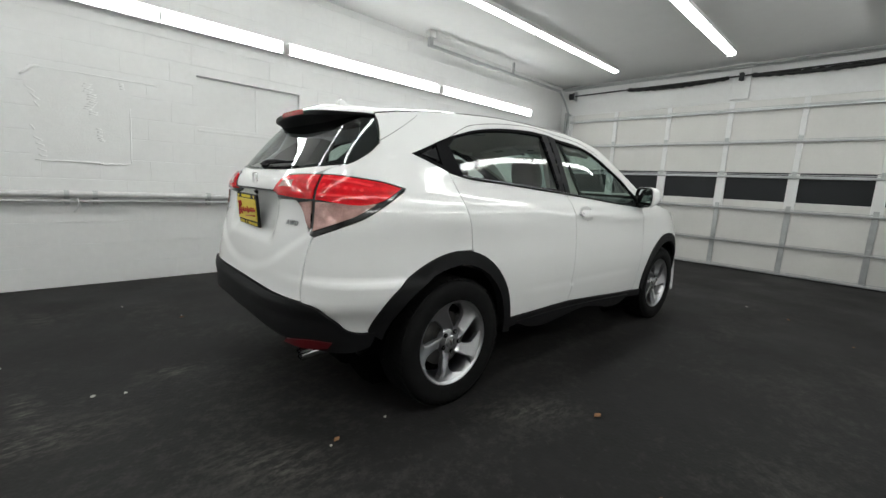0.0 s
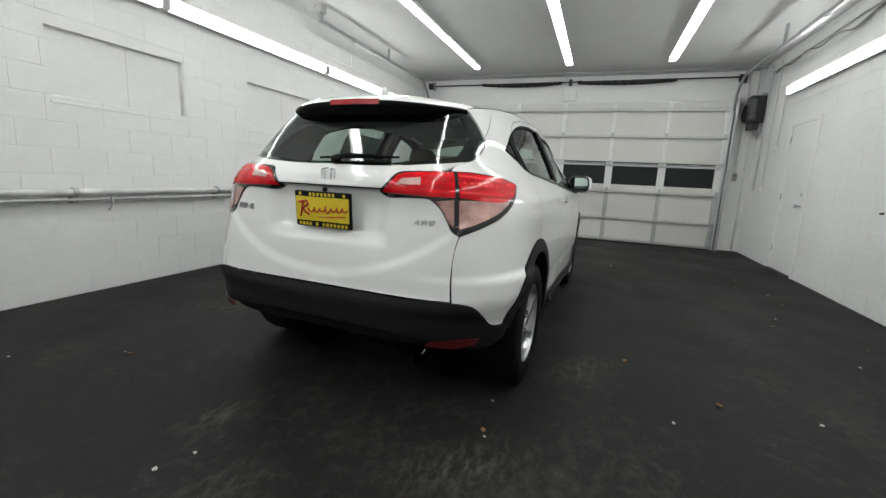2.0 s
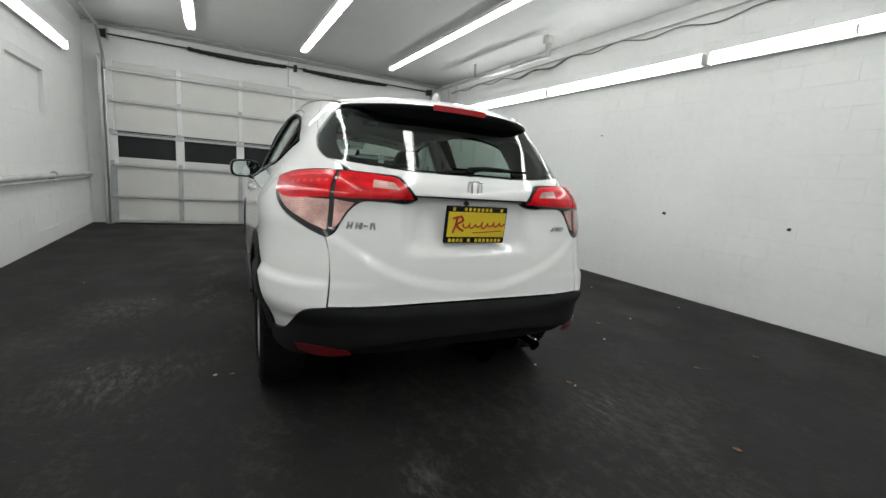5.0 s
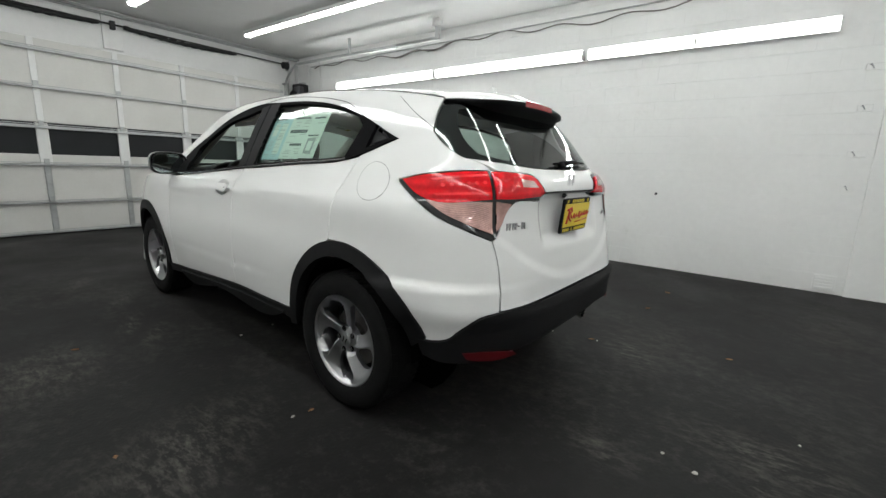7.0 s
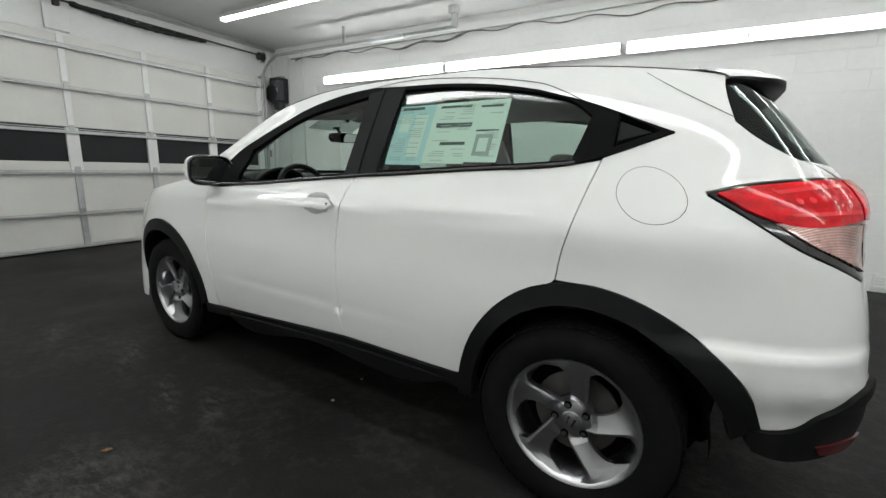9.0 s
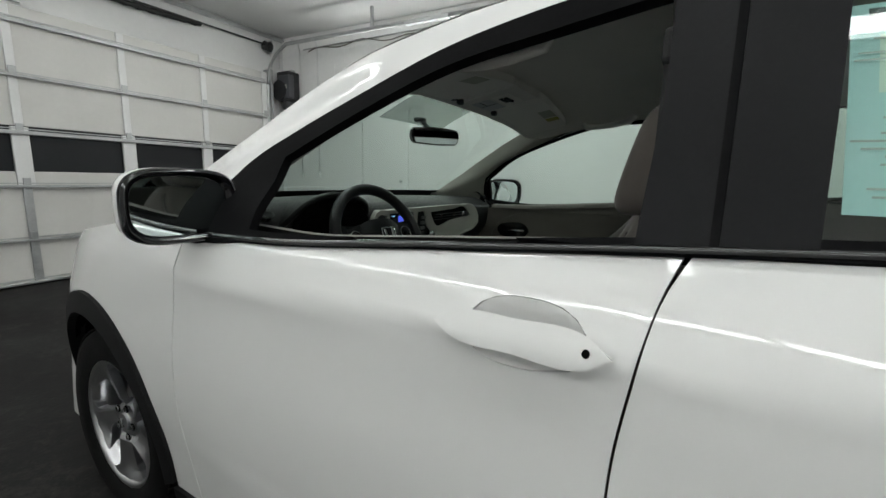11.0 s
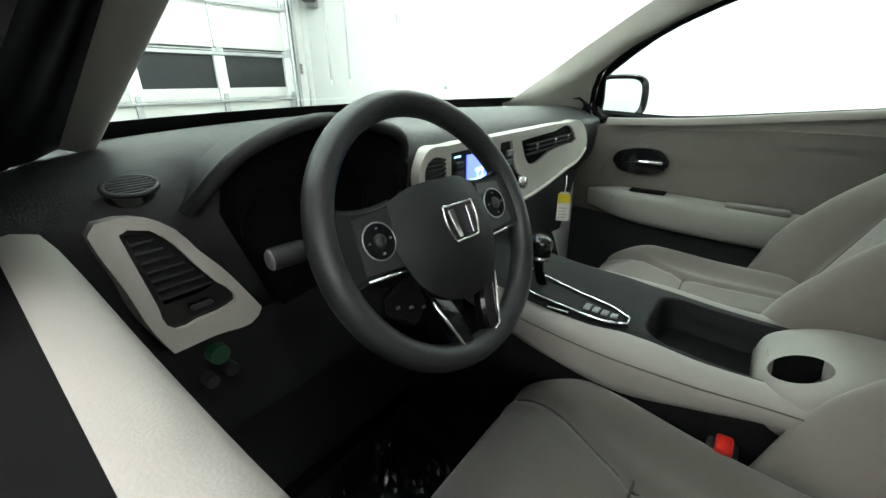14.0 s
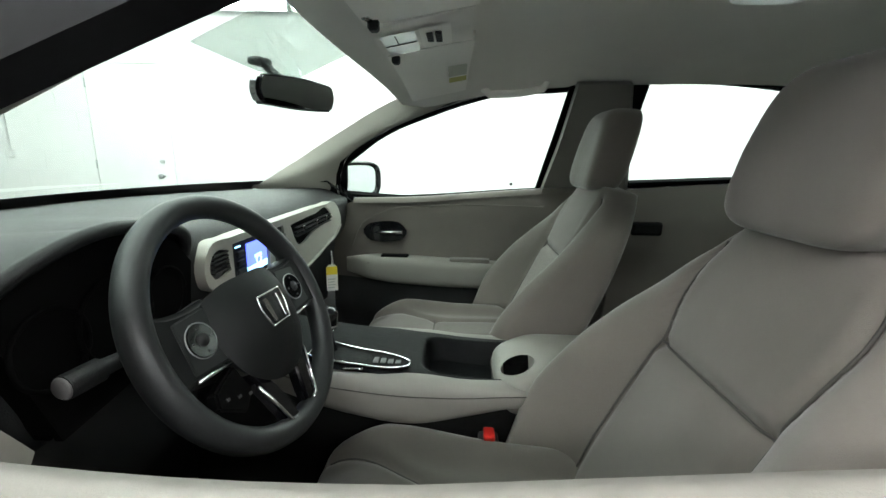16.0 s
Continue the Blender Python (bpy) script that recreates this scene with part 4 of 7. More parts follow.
for side in (1, -1):
    panel("quarter_panel", [p if p in RAIL_PTS else slant([p], side)[0] for p in quarter], WHITE, CAR, side, step=.028)
    panel("rear_door", rear_door, WHITE, CAR, side, step=.03)
    panel("front_door", front_door, WHITE, CAR, side, step=.03, holes=(CUP,))
    panel("fender", fender, WHITE, CAR, side, step=.035)
    panel("window_trim", slant([(a, b + .022 * (side == -1 and 1.0 < a < 2.0 and b > 1.06)) for a, b in DLO], side), MATTE, CAR, side, off=.001 if side == 1 else .008, holes=(rear_glass(side), slant(GLASS_F if side == 1 else GLASS_FL, side), QTRI), gap=.0, step=.03, flange=.02)
    panel("rear_door_glass", rear_glass(side), GLT, CAR, side, off=-.006, gap=-.004, flange=0, step=.08)
    if side == 1:
        panel("front_door_glass", slant(GLASS_F, side), GLS, CAR, side, off=-.006, gap=-.004, flange=0, step=.08)
    panel("hatch_gap", [(-.412, 1.318), (-.215, 1.472), (-.2135, 1.4708), (-.4095, 1.3164)], LINER, CAR, side, off=.0012, gap=0, flange=0, step=.03, edge=.03)
    cut = [(a, b + .026) for a, b in DLO_TOP if -.06 < a < 1.7]
    panel("door_gap", slant([(-.052, 1.300), (-.060, 1.345)] + cut[1:] + [(a, b + .0030) for a, b in cut[:0:-1]] + [(-.064, 1.347), (-.056, 1.300)], side), LINER, CAR, side, off=.0012, gap=0, flange=0, step=.03, edge=.03)
    # hidden rear handle in the black corner piece
    panel("handle_pocket", [(-.06, 1.215), (-.105, 1.345), (-.225, 1.275)], GLOSSB, CAR, side, off=-.018, gap=0, flange=0, step=.04)
    panel("rear_door_handle", [(-.085, 1.25), (-.10, 1.315), (-.19, 1.277)], SATINB, CAR, side, off=-.004, gap=0, flange=.014, step=.03)
    # pillar cover between the doors
    f = .012 * (side == -1)
    panel("pillar_cover", [(.872 + .04 * (side == 1), 1.122), (.852 + .04 * (side == 1), 1.487), (.958, 1.487), (.962, 1.117)], SATINB, CAR, side, off=.010, gap=.002, step=.04)
    panel("pillar_cover", [(.968, 1.116), (.966, 1.486), (1.035 + f, 1.472), (1.03 + f, 1.30), (1.02 + 2.5 * f, 1.110)], SATINB, CAR, side, off=.010, gap=.002, step=.04)
    def moulding(u, v):
        y = 2.0 - 1.95 * u
        p = body(y, curve_at(y, sorted(BELT)) - .003 + .015 * v, .003 + .008 * math.sin(math.pi * (.1 + .8 * v)))
        return (side * p.x, p.y, p.z)
    part("belt_moulding", sheet(moulding, 60, 5), GLOSSB, CAR, smooth=True)
    # wheel arch cladding
    for yc, rx, rz, a0, a1, nm in ((.0, .415, .470, -3, 163, "rear"), (2.58, .485, .460, 3, 177, "front")):
        outer = arch(yc, rx, rz, a0, a1, 26)
        inner = arch(yc, rx - .055, rz - .07, a1 + 4, a0, 26)
        if nm == "front":
            outer, inner = [[(y - .055 * max(0, (y - yc) / .485) ** 2, z) for y, z in e] for e in (outer, inner)]
        panel("arch_cladding", outer + inner, CLAD, CAR, side, off=.010, gap=0, flange=.05, step=.03, raw=True)
        def liner(u, v):
            a = radians(-3 + 186 * u)
            r = .385
            y, z = yc + r * 1.02 * math.cos(a), .345 + r * math.sin(a)
            x0 = min(.86, body(y, max(.36, z)).x - .012)
            return (side * (x0 + (.44 - x0) * v), y, z)
        part("wheel_liner", sheet(liner, 20, 2), LINER, CAR, smooth=True)
        part("wheel_liner", tube([(side * .44, yc, .345), (side * .45, yc, .345)], .41, seg=24), LINER, CAR)
    # sill cladding
    panel("sill_cladding", [(.40, .405), (.50, .399), (.75, .411), (.99, .415), (1.3, .398), (1.7, .375), (1.97, .359), (2.10, .355), (2.10, .30), (1.7, .332), (1.2, .355), (.55, .358), (.40, .345)], CLAD, CAR, side, off=.010, gap=0, flange=.04, step=.04)
    panel("sill_step", [(.46, .372), (.75, .384), (1.3, .374), (1.85, .345), (1.82, .326), (1.2, .350), (.50, .352)], CLAD, CAR, side, off=.022, gap=0, flange=.03, step=.04)
    # tail lamp
    lamp_out = [(-.283, 1.10), (-.36, 1.126), (-.445, 1.140), (-.53, 1.149), (-.63, 1.150), (-.74, 1.143), (-.815, 1.132), (-.845, 1.10), (-.885, 1.048), (-.87, 1.038), (-.76, 1.034), (-.685, 1.030), (-.655, 1.0), (-.63, .95), (-.602, .888), (-.588, .882), (-.50, .927), (-.424, .969), (-.35, 1.032)]
    tl = panel("tail_lamp", lamp_out, GLOSSB, CAR, side, off=.003, gap=.001, step=.025, flange=.02)
    panel("red_lens", [(-.302, 1.099), (-.36, 1.117), (-.445, 1.130), (-.53, 1.139), (-.589, 1.141), (-.589, 1.040), (-.385, 1.034), (-.360, 1.046)], REDL, tl, side, off=.010, gap=0, step=.02, flange=.008)
    panel("red_lens", [(-.603, 1.141), (-.63, 1.141), (-.74, 1.134), (-.806, 1.122), (-.833, 1.095), (-.865, 1.050), (-.76, 1.046), (-.68, 1.042), (-.604, 1.042)], REDL, tl, side, off=.009, gap=0, step=.02, flange=.008)
    panel("clear_lens", [(-.589, 1.031), (-.385, 1.030), (-.437, .986), (-.507, .945), (-.588, .906)], CLEARL, tl, side, off=.009, gap=0, step=.02, flange=.008)
    panel("clear_lens", [(-.605, 1.033), (-.666, 1.024), (-.64, .982), (-.618, .93), (-.604, .915)], CLEARL, tl, side, off=.008, gap=0, step=.02, flange=.008)
    panel("reverse_lens", [(-.72, 1.085), (-.72, 1.115), (-.79, 1.108), (-.812, 1.082)], CLEARL, tl, side, off=.0105, gap=0, step=.02, flange=.004)
    # light guides and diodes seen in the red lens
    bright = REDB2
    panel("light_guide", [(-.40, 1.108), (-.47, 1.120), (-.585, 1.130), (-.585, 1.122), (-.47, 1.111), (-.41, 1.100)], bright, tl, side, off=.0112, gap=0, step=.03, flange=0)
    panel("light_guide", [(-.41, 1.052), (-.50, 1.062), (-.585, 1.066), (-.585, 1.058), (-.50, 1.053), (-.42, 1.045)], bright, tl, side, off=.0112, gap=0, step=.03, flange=0)
    for i in range(6):
        panel("diode", arch(-.44 - .026 * i, .007, .007, 0, 330, 9, zc=1.084 + .003 * i), REDB2, tl, side, off=.0115, gap=0, flange=0, step=.02, raw=True)
    # door handle
    panel("handle_cup", CUP, WHITE, CAR, side, lift=cup_bowl(side), gap=-.0005, flange=0, step=.012, edge=.012)
    hb = panel("door_handle", [(1.050, .985), (1.072, 1.000), (1.17, 1.007), (1.262, 1.001), (1.290, .986), (1.262, .972), (1.17, .967), (1.072, .971)], WHITE, CAR, side, off=.024, gap=0, step=.014, flange=.020, edge=.01)
    panel("lock_cylinder", arch(1.078, .005, .005, 0, 330, 9, zc=.986), LINER, hb, side, off=.0248, gap=0, flange=0, step=.02, raw=True)
    if side == -1:
        panel("flap_gap", arch(-.16, .0824, .0824, 0, 345, 23, zc=1.09), LINER, CAR, side, off=.0008, gap=0, step=.025, flange=0, raw=True, holes=(arch(-.16, .0795, .0795, 0, 345, 23, zc=1.09),))
        panel("fuel_flap", arch(-.16, .081, .081, 0, 345, 23, zc=1.09), WHITE, CAR, side, off=.0012, gap=0, step=.025, flange=.004, raw=True)

# the tail, (q, z) across the middle
half = lambda pts: pts + [(-a, b) for a, b in pts[::-1] if a > 1e-6]
HG = [(0, 1.168), (.31, 1.172), (.448, 1.184), (.627, 1.207)]
hatch = [(0, .612), (.38, .610), (.518, .607), (.517, .70), (.533, .842), (.543, .882), (.53, .89), (.502, .95), (.476, 1.0), (.446, 1.027), (.37, 1.031), (.262, 1.036), (.246, 1.048), (.288, 1.10), (.318, 1.134), (.39, 1.146), (.50, 1.153), (.53, 1.168), (.60, 1.198), (.448, 1.180), (.31, 1.168), (0, 1.164)]
panel("hatch", hatch[:-1] + [(0, 1.164)] + [(-a, b) for a, b in hatch[::-1] if a > 1e-6], WHITE, CAR, 0, step=.012, edge=.012)
glass_out = HG + [(.69, 1.26), (.722, 1.306), (.707, 1.377), (.68, 1.43), (.45, 1.462), (0, 1.475)]
panel("hatch_glass", glass_out + [(-a, b) for a, b in glass_out[::-1] if a > 1e-6], GLH, CAR, 0, off=-.004, step=.05, gap=.002, flange=0)
fr_in = [(0, 1.183), (.31, 1.188), (.43, 1.202), (.555, 1.225), (.60, 1.285), (.615, 1.36), (.60, 1.41), (.42, 1.435), (0, 1.447)]
panel("glass_border", glass_out + [(-a, b) for a, b in glass_out[::-1] if a > 1e-6], GLOSSB, CAR, 0, off=-.008, step=.04, gap=.003, flange=0, holes=(fr_in + [(-a, b) for a, b in fr_in[::-1] if a > 1e-6],))
bt = [(0, .605), (.38, .604), (.518, .602), (.585, .588), (.632, .537), (.672, .486), (.718, .473), (.757, .476), (.756, .45), (.742, .412), (.70, .392), (.61, .392), (.48, .430), (.28, .458), (0, .463)]
panel("rear_bumper", bt + [(-a, b) for a, b in bt[::-1] if a > 1e-6], CLAD, CAR, 0, off=.012, step=.02, gap=0, flange=.05, edge=.02)
vl = [(0, .466), (.28, .461), (.48, .433), (.60, .398), (.64, .39), (.55, .385), (.3, .385), (0, .39)]
panel("lower_valance", vl + [(-a, b) for a, b in vl[::-1] if a > 1e-6], CLAD, CAR, 0, off=-.03, step=.04, gap=0, flange=.03)
for sd in (1, -1):
    panel("bumper_reflector", [(SC + q, z) for q, z in ((.445, .412), (.46, .430), (.56, .444), (.625, .438), (.61, .412), (.53, .402))], REDD, CAR, sd, off=.018, step=.02, gap=0, flange=.008)
part("exhaust_tip", tube([(.48, -.45, .30), (.48, -.60, .30), (.48, -.655, .292)], .032, seg=14, caps=False), CHROME, CAR, smooth=True)
part("silencer", tube([(.1, -.42, .30), (.55, -.42, .30)], .085, seg=14), LINER, CAR, smooth=True, angle=40)

# roof, spoiler, aerial
RAILP = [S0(a, b) for a, b in rail]
RAIL_X = sorted((round(p.y, 5), p.x) for p in RAILP)
HEAD_Y = 1.72                                     # top edge of the windscreen at the sides


def half_roof(y):
    return curve_at(y, RAIL_X)


def roof_z(x, y):
    k = min(1, abs(x) / half_roof(y))
    ys = y - .10 * (1 - k * k) * max(0, (y + .42) / (HEAD_Y + .42)) ** 2
    return curve_at(ys, ZR) + .050 * (1 - k ** 2.2)


ROOF_Y = RAILP[0].y
def roof(u, v):
    k = 2 * u - 1
    ys = ROOF_Y + (HEAD_Y - ROOF_Y) * v
    x = k * (half_roof(ys) - .001)
    y = ys + .10 * (1 - k * k) * max(0, (ys + .42) / (HEAD_Y + .42)) ** 2
    return (x, y, roof_z(x, y) + .002)


part("roof", sheet(roof, 28, 44), WHITE, CAR, smooth=True)
for sd in (1, -1):
    part("roof_ditch", tube([(sd * (half_roof(y) - .010), y, roof_z(half_roof(y) - .010, y) - .0005) for y in [.25 + .08 * i for i in range(18)]], .0035, seg=6), SATINB, CAR, smooth=True)


def spoiler(u, i):
    """Ring i of the tail spoiler, from the roof over its lip to the underside."""
    k = abs(2 * u - 1)
    tip = RAILP[0].y - .012 - .180 * (1 - k ** 4)
    y0 = -.20
    ys = [y0, y0 * .6 + tip * .4, y0 * .25 + tip * .75, tip + .014, tip + .002, tip + .001, tip + .020, tip + .075 * (1 - k ** 4) + .02, -.30]
    rim = [y0, -.235, -.268, -.283, -.286, -.286, -.286, -.286, -.28]
    x = (2 * u - 1) * (half_roof(rim[i]) + .0015)
    top = roof_z(x, max(rim[i], RAILP[0].y)) + .003
    crest = roof_z(0, -.25) - .050 * k ** 2.2 - .036 * (1 - k ** 4)
    lip = min(top, top * .25 + crest * .75) if i > 2 else top
    t = .060 * (1 - k ** 4)
    z = [top, top + .002, top - .002, lip - .004, lip - .012, lip - .030 + .012 * k ** 4, lip - .040 + .02 * k ** 4, lip - .03 - t, lip - .03 - t][i]
    return (x, ys[i], z)


part("spoiler", sheet(lambda u, v: spoiler(u, int(v * 4 + .5)), 40, 4), WHITE, CAR, smooth=True, angle=50)
part("spoiler_underside", sheet(lambda u, v: spoiler(u, 4 + int(v * 4 + .5)), 40, 4), SATINB, CAR, smooth=True, angle=70)
part("high_brake_lamp", sheet(lambda u, v: (lambda p: (p[0], p[1] - .003, p[2] - .002 + .026 * v))(spoiler(.5 + (u - .5) * .27, 5)), 12, 1), mat("brake_lamp_red", (.36, .004, .010), .2, coat=.4), CAR, "dark red high-mounted brake lamp strip", smooth=True)
fin_z = roof_z(0, -.16)
part("aerial_fin", prism([(-.24, fin_z - .006), (-.235, fin_z + .045), (-.222, fin_z + .066), (-.205, fin_z + .068), (-.17, fin_z + .040), (-.12, fin_z + .012), (-.07, fin_z - .006)], (-.016, .016), "x", .012, 3), WHITE, CAR, smooth=True, angle=50)

# bonnet, front end and windscreen
part("bonnet", sheet(lambda u, v: ((2 * u - 1) * (.80 - .25 * v ** 2.5), 2.05 + 1.25 * v + .30 * (1 - (2 * u - 1) ** 2) * (1 - v * .55), curve_at(2.05 + 1.25 * v, [(2.05, 1.045), (2.5, .995), (2.9, .935), (3.3, .81)]) + .02 * (1 - (2 * u - 1) ** 4)), 24, 24), WHITE, CAR, smooth=True)
def nose(u, v):
    a = math.pi * u
    z = .22 + .66 * v
    return ((-math.cos(a)) * .80 * (1 - .1 * v) , 2.98 + (curve_at(z, YF) - 2.98) * math.sin(a) ** .75, z)
part("front_bumper", sheet(nose, 30, 14), WHITE, CAR, smooth=True)
part("grille", sheet(lambda u, v: (-.42 + .84 * u, curve_at(.62 + .12 * v, YF) - .035 - .22 * (2 * u - 1) ** 2 + .045, .62 + .12 * v), 16, 4), GLOSSB, CAR, smooth=True)
for sd in (1, -1):
    part("headlamp", sheet(lambda u, v: (sd * (.46 + .24 * u), 3.22 - .30 * u ** 1.6 + .012, .74 + .10 * v * (1 - .3 * u) + .06 * u), 10, 4), GLOSSB, CAR, smooth=True)


def screen(u, v):
    y = 2.36 - (2.36 - HEAD_Y) * v
    x = (2 * u - 1) * (curve_at(y, XR) - .012)
    bow = 1 - (2 * u - 1) ** 2
    return (x, y + (.26 - .16 * v) * bow, curve_at(y, ZR) - .004 + (.048 * v) * bow - .01 * (1 - v) * bow - .05 * (1 - ramp(v, 0, .1)))


part("windscreen", sheet(screen, 20, 16), GLS, CAR, smooth=True)
part("screen_black_border", sheet(lambda u, v: Vector(screen(.02 + .96 * u, .005 + .15 * v)) + Vector((0, -.005, -.006)), 24, 5), SATINB, CAR, "black printed border along the windscreen base", smooth=True)
def dot_band(u, v):
    p = Vector(screen(.34 + .32 * u, .80 + .19 * v))
    return p + Vector((0, -.006, -.006))
part("screen_shade_band", sheet(dot_band, 12, 5), glass("shade_band", (.62, .66, .64), .9), CAR, "grey dotted sensor shade on the windscreen top", smooth=True)

# badges, plate, wiper, camera
def on_tail(x, z, off=0.0):
    y, NR = tail_y(x, z), corner_power(z)
    for _ in range(3):
        y = Y0 - (Y0 - tail_y(x, z)) * max(0, 1 - (abs(x) / side_x(y, z)) ** NR) ** (1 / NR)
    return Vector((x, y - off, z))


bg = new("badge")
bg.parent = CAR
bg.matrix_basis = Matrix.Translation(on_tail(0, 1.108, .004))
part("ring", tube(smooth_line([(-.03, 0, -.03), (-.036, 0, 0), (-.034, 0, .028), (0, 0, .034), (.034, 0, .028), (.036, 0, 0), (.03, 0, -.03), (0, 0, -.033)], .008, True) + [(-.03, 0, -.03)], .0035, seg=6), CHROME, bg, smooth=True)
for sd in (1, -1):
    part("bar", prism([(sd * .024, .027), (sd * .013, .027), (sd * .010, -.025), (sd * .019, -.025)], (-.004, .002), "y", .001), CHROME, bg)
part("tail_camera", tube([(-.03, on_tail(0, 1.05).y - .0, 1.045), (-.03, on_tail(0, 1.05).y - .012, 1.035)], .012, seg=10), GLOSSB, CAR, smooth=True)
part("garnish_edge", tube([on_tail(x, 1.062, .002) for x in [-.30 + .03 * i for i in range(21)]], .004, seg=6), SATINB, CAR, smooth=True)
for i, (w, h0) in enumerate(((.006, 1), (.006, 1), (.006, 1), (.012, 1), (.010, 0), (.006, 1), (.006, 1))):
    x = -.575 + (0, .016, .034, .048, .070, .092, .110)[i]
    y = on_tail(x, .945).y
    if h0:
        lean = .006 if i != 6 else -.004
        part("model_lettering", prism([(x, .918), (x + w, .918), (x + w + lean, .946), (x + lean, .946)], (y - .013, y + .004), "y", .001), BADGE, CAR)
    else:
        part("model_lettering", box((x, y - .013, .930), (x + w * 1.3, y + .004, .935)), BADGE, CAR)
for x in (-.571, -.531):
    y = on_tail(x, .945).y
    part("model_lettering", box((x, y - .013, .930), (x + .018, y + .004, .935)), BADGE, CAR)
fc = bpy.data.curves.new("drive_lettering", "FONT")
fc.body, fc.size, fc.extrude, fc.shear, fc.space_character = "AWD", .033, .0025, .45, 1.3
ft = new("drive_lettering_source", fc)
bpy.context.view_layer.update()
ft_me = bpy.data.meshes.new_from_object(ft.evaluated_get(bpy.context.evaluated_depsgraph_get()))
bpy.data.objects.remove(ft)
ft_me.materials.clear()
ft_me.materials.append(BADGE)
fo = new("drive_lettering", ft_me)
fo.parent = CAR
a, b = on_tail(.455, .920, .006), on_tail(.575, .920, .006)
fo.matrix_basis = Matrix.Translation(a) @ pose(0, 0, 0, 90, 0, math.degrees(math.atan2(b.y - a.y, b.x - a.x)))

YEL = mat("yellow_plate", (0.72, 0.56, 0.03), 0.4, var=0.05)
REDP = mat("red_print", (0.45, 0.02, 0.02), 0.45)
plate = new("dealer_plate")
plate.parent = CAR
plate.matrix_basis = Matrix.Translation((0, -.735, .95)) @ pose(0, 0, 0, 5, 0, 0)
tagged(plate, "yellow dealer plate in a black frame")
part("plate_frame", box((-.157, -.002, -.083), (.157, .012, .083), .004), SATINB, plate)
part("plate_sheet", box((-.148, -.0065, -.054), (.148, -.0025, .058), .001), YEL, plate)
def script(x0, x1, z0, h, n, w):
    """Illegible joined-up strokes: loops leaning to the right."""
    pts = []
    for i in range(n * 8 + 1):
        u = i / (n * 8)
        a = 2 * math.pi * i / 8
        k = (.75, 1.0, .6, 1.35, .7, .9)[int(i / 8) % 6]
        z = h * k * math.sin(a)
        pts.append((x0 + (x1 - x0) * u + .0055 * math.cos(a) + .25 * z, -.0085, z0 + z + .012 * u))
    return tube(smooth_line(pts, .004), w, seg=5)
part("red_script", script(-.082, .138, -.004, .0125, 7, .0034), REDP, plate, "red script flourish", smooth=True)
part("red_script", tube(smooth_line([(-.122, -.0085, -.036), (-.110, -.0085, .004), (-.104, -.0085, .036), (-.128, -.0085, .030), (-.085, -.0085, .040), (-.074, -.0085, .022), (-.108, -.0085, .002), (-.094, -.0085, -.012), (-.070, -.0085, -.026)], .006), .0048, seg=5), REDP, plate, smooth=True)
part("red_script", tube([(-.02, -.0085, -.034), (.13, -.0085, -.024)], [.002, .0032], seg=5), REDP, plate, smooth=True)
for row, xs in ((-.0695, [(-.14, -.062), (-.05, -.018), (-.006, .14)]), (.0695, [(-.075, .075), (-.13, -.115), (.115, .13)])):
    for a, b in xs:
        n = max(1, int((b - a) / .019))
        for i in range(n):
            x = a + (b - a) * (i + .5) / n
            part("frame_bar", box((x - .0062, -.0045, row - .007), (x + .0062, -.001, row + .007)), YEL, plate)

wr = new("rear_wiper")
wr.parent = CAR
def on_hatch(x, z, off):
    p = on_tail(x, z)
    return Vector((x, p.y - off, z + off * .4))
part("wiper_blade", tube([on_hatch(-.09 + .42 * i / 14, 1.186 + .012 * (i / 14), .012) for i in range(15)], .0055, seg=6), LINER, wr, smooth=True)
part("wiper_arm", tube([on_hatch(.0, 1.182, .022), on_hatch(.06, 1.190, .030), on_hatch(.16, 1.196, .026), on_hatch(.24, 1.197, .016)], [.014, .011, .007, .005], seg=8), SATINB, wr, smooth=True)
part("wiper_pivot", tube([on_hatch(0, 1.178, .0), on_hatch(0, 1.182, .022), on_hatch(0, 1.183, .028)], [.022, .020, .012], seg=14), SATINB, wr, smooth=True)


# wheels
def lathe(profile, bm=None, seg=48):
    """Turn (x, r) round the x axis."""
    bm = bm or bmesh.new()
    rings = [[bm.verts.new((x, r * math.cos(2 * math.pi * k / seg), r * math.sin(2 * math.pi * k / seg))) for k in range(seg)] for x, r in profile]
    for a, b in zip(rings, rings[1:]):
        for k in range(seg):
            bm.faces.new((a[k], b[k], b[(k + 1) % seg], a[(k + 1) % seg]))
    return bm


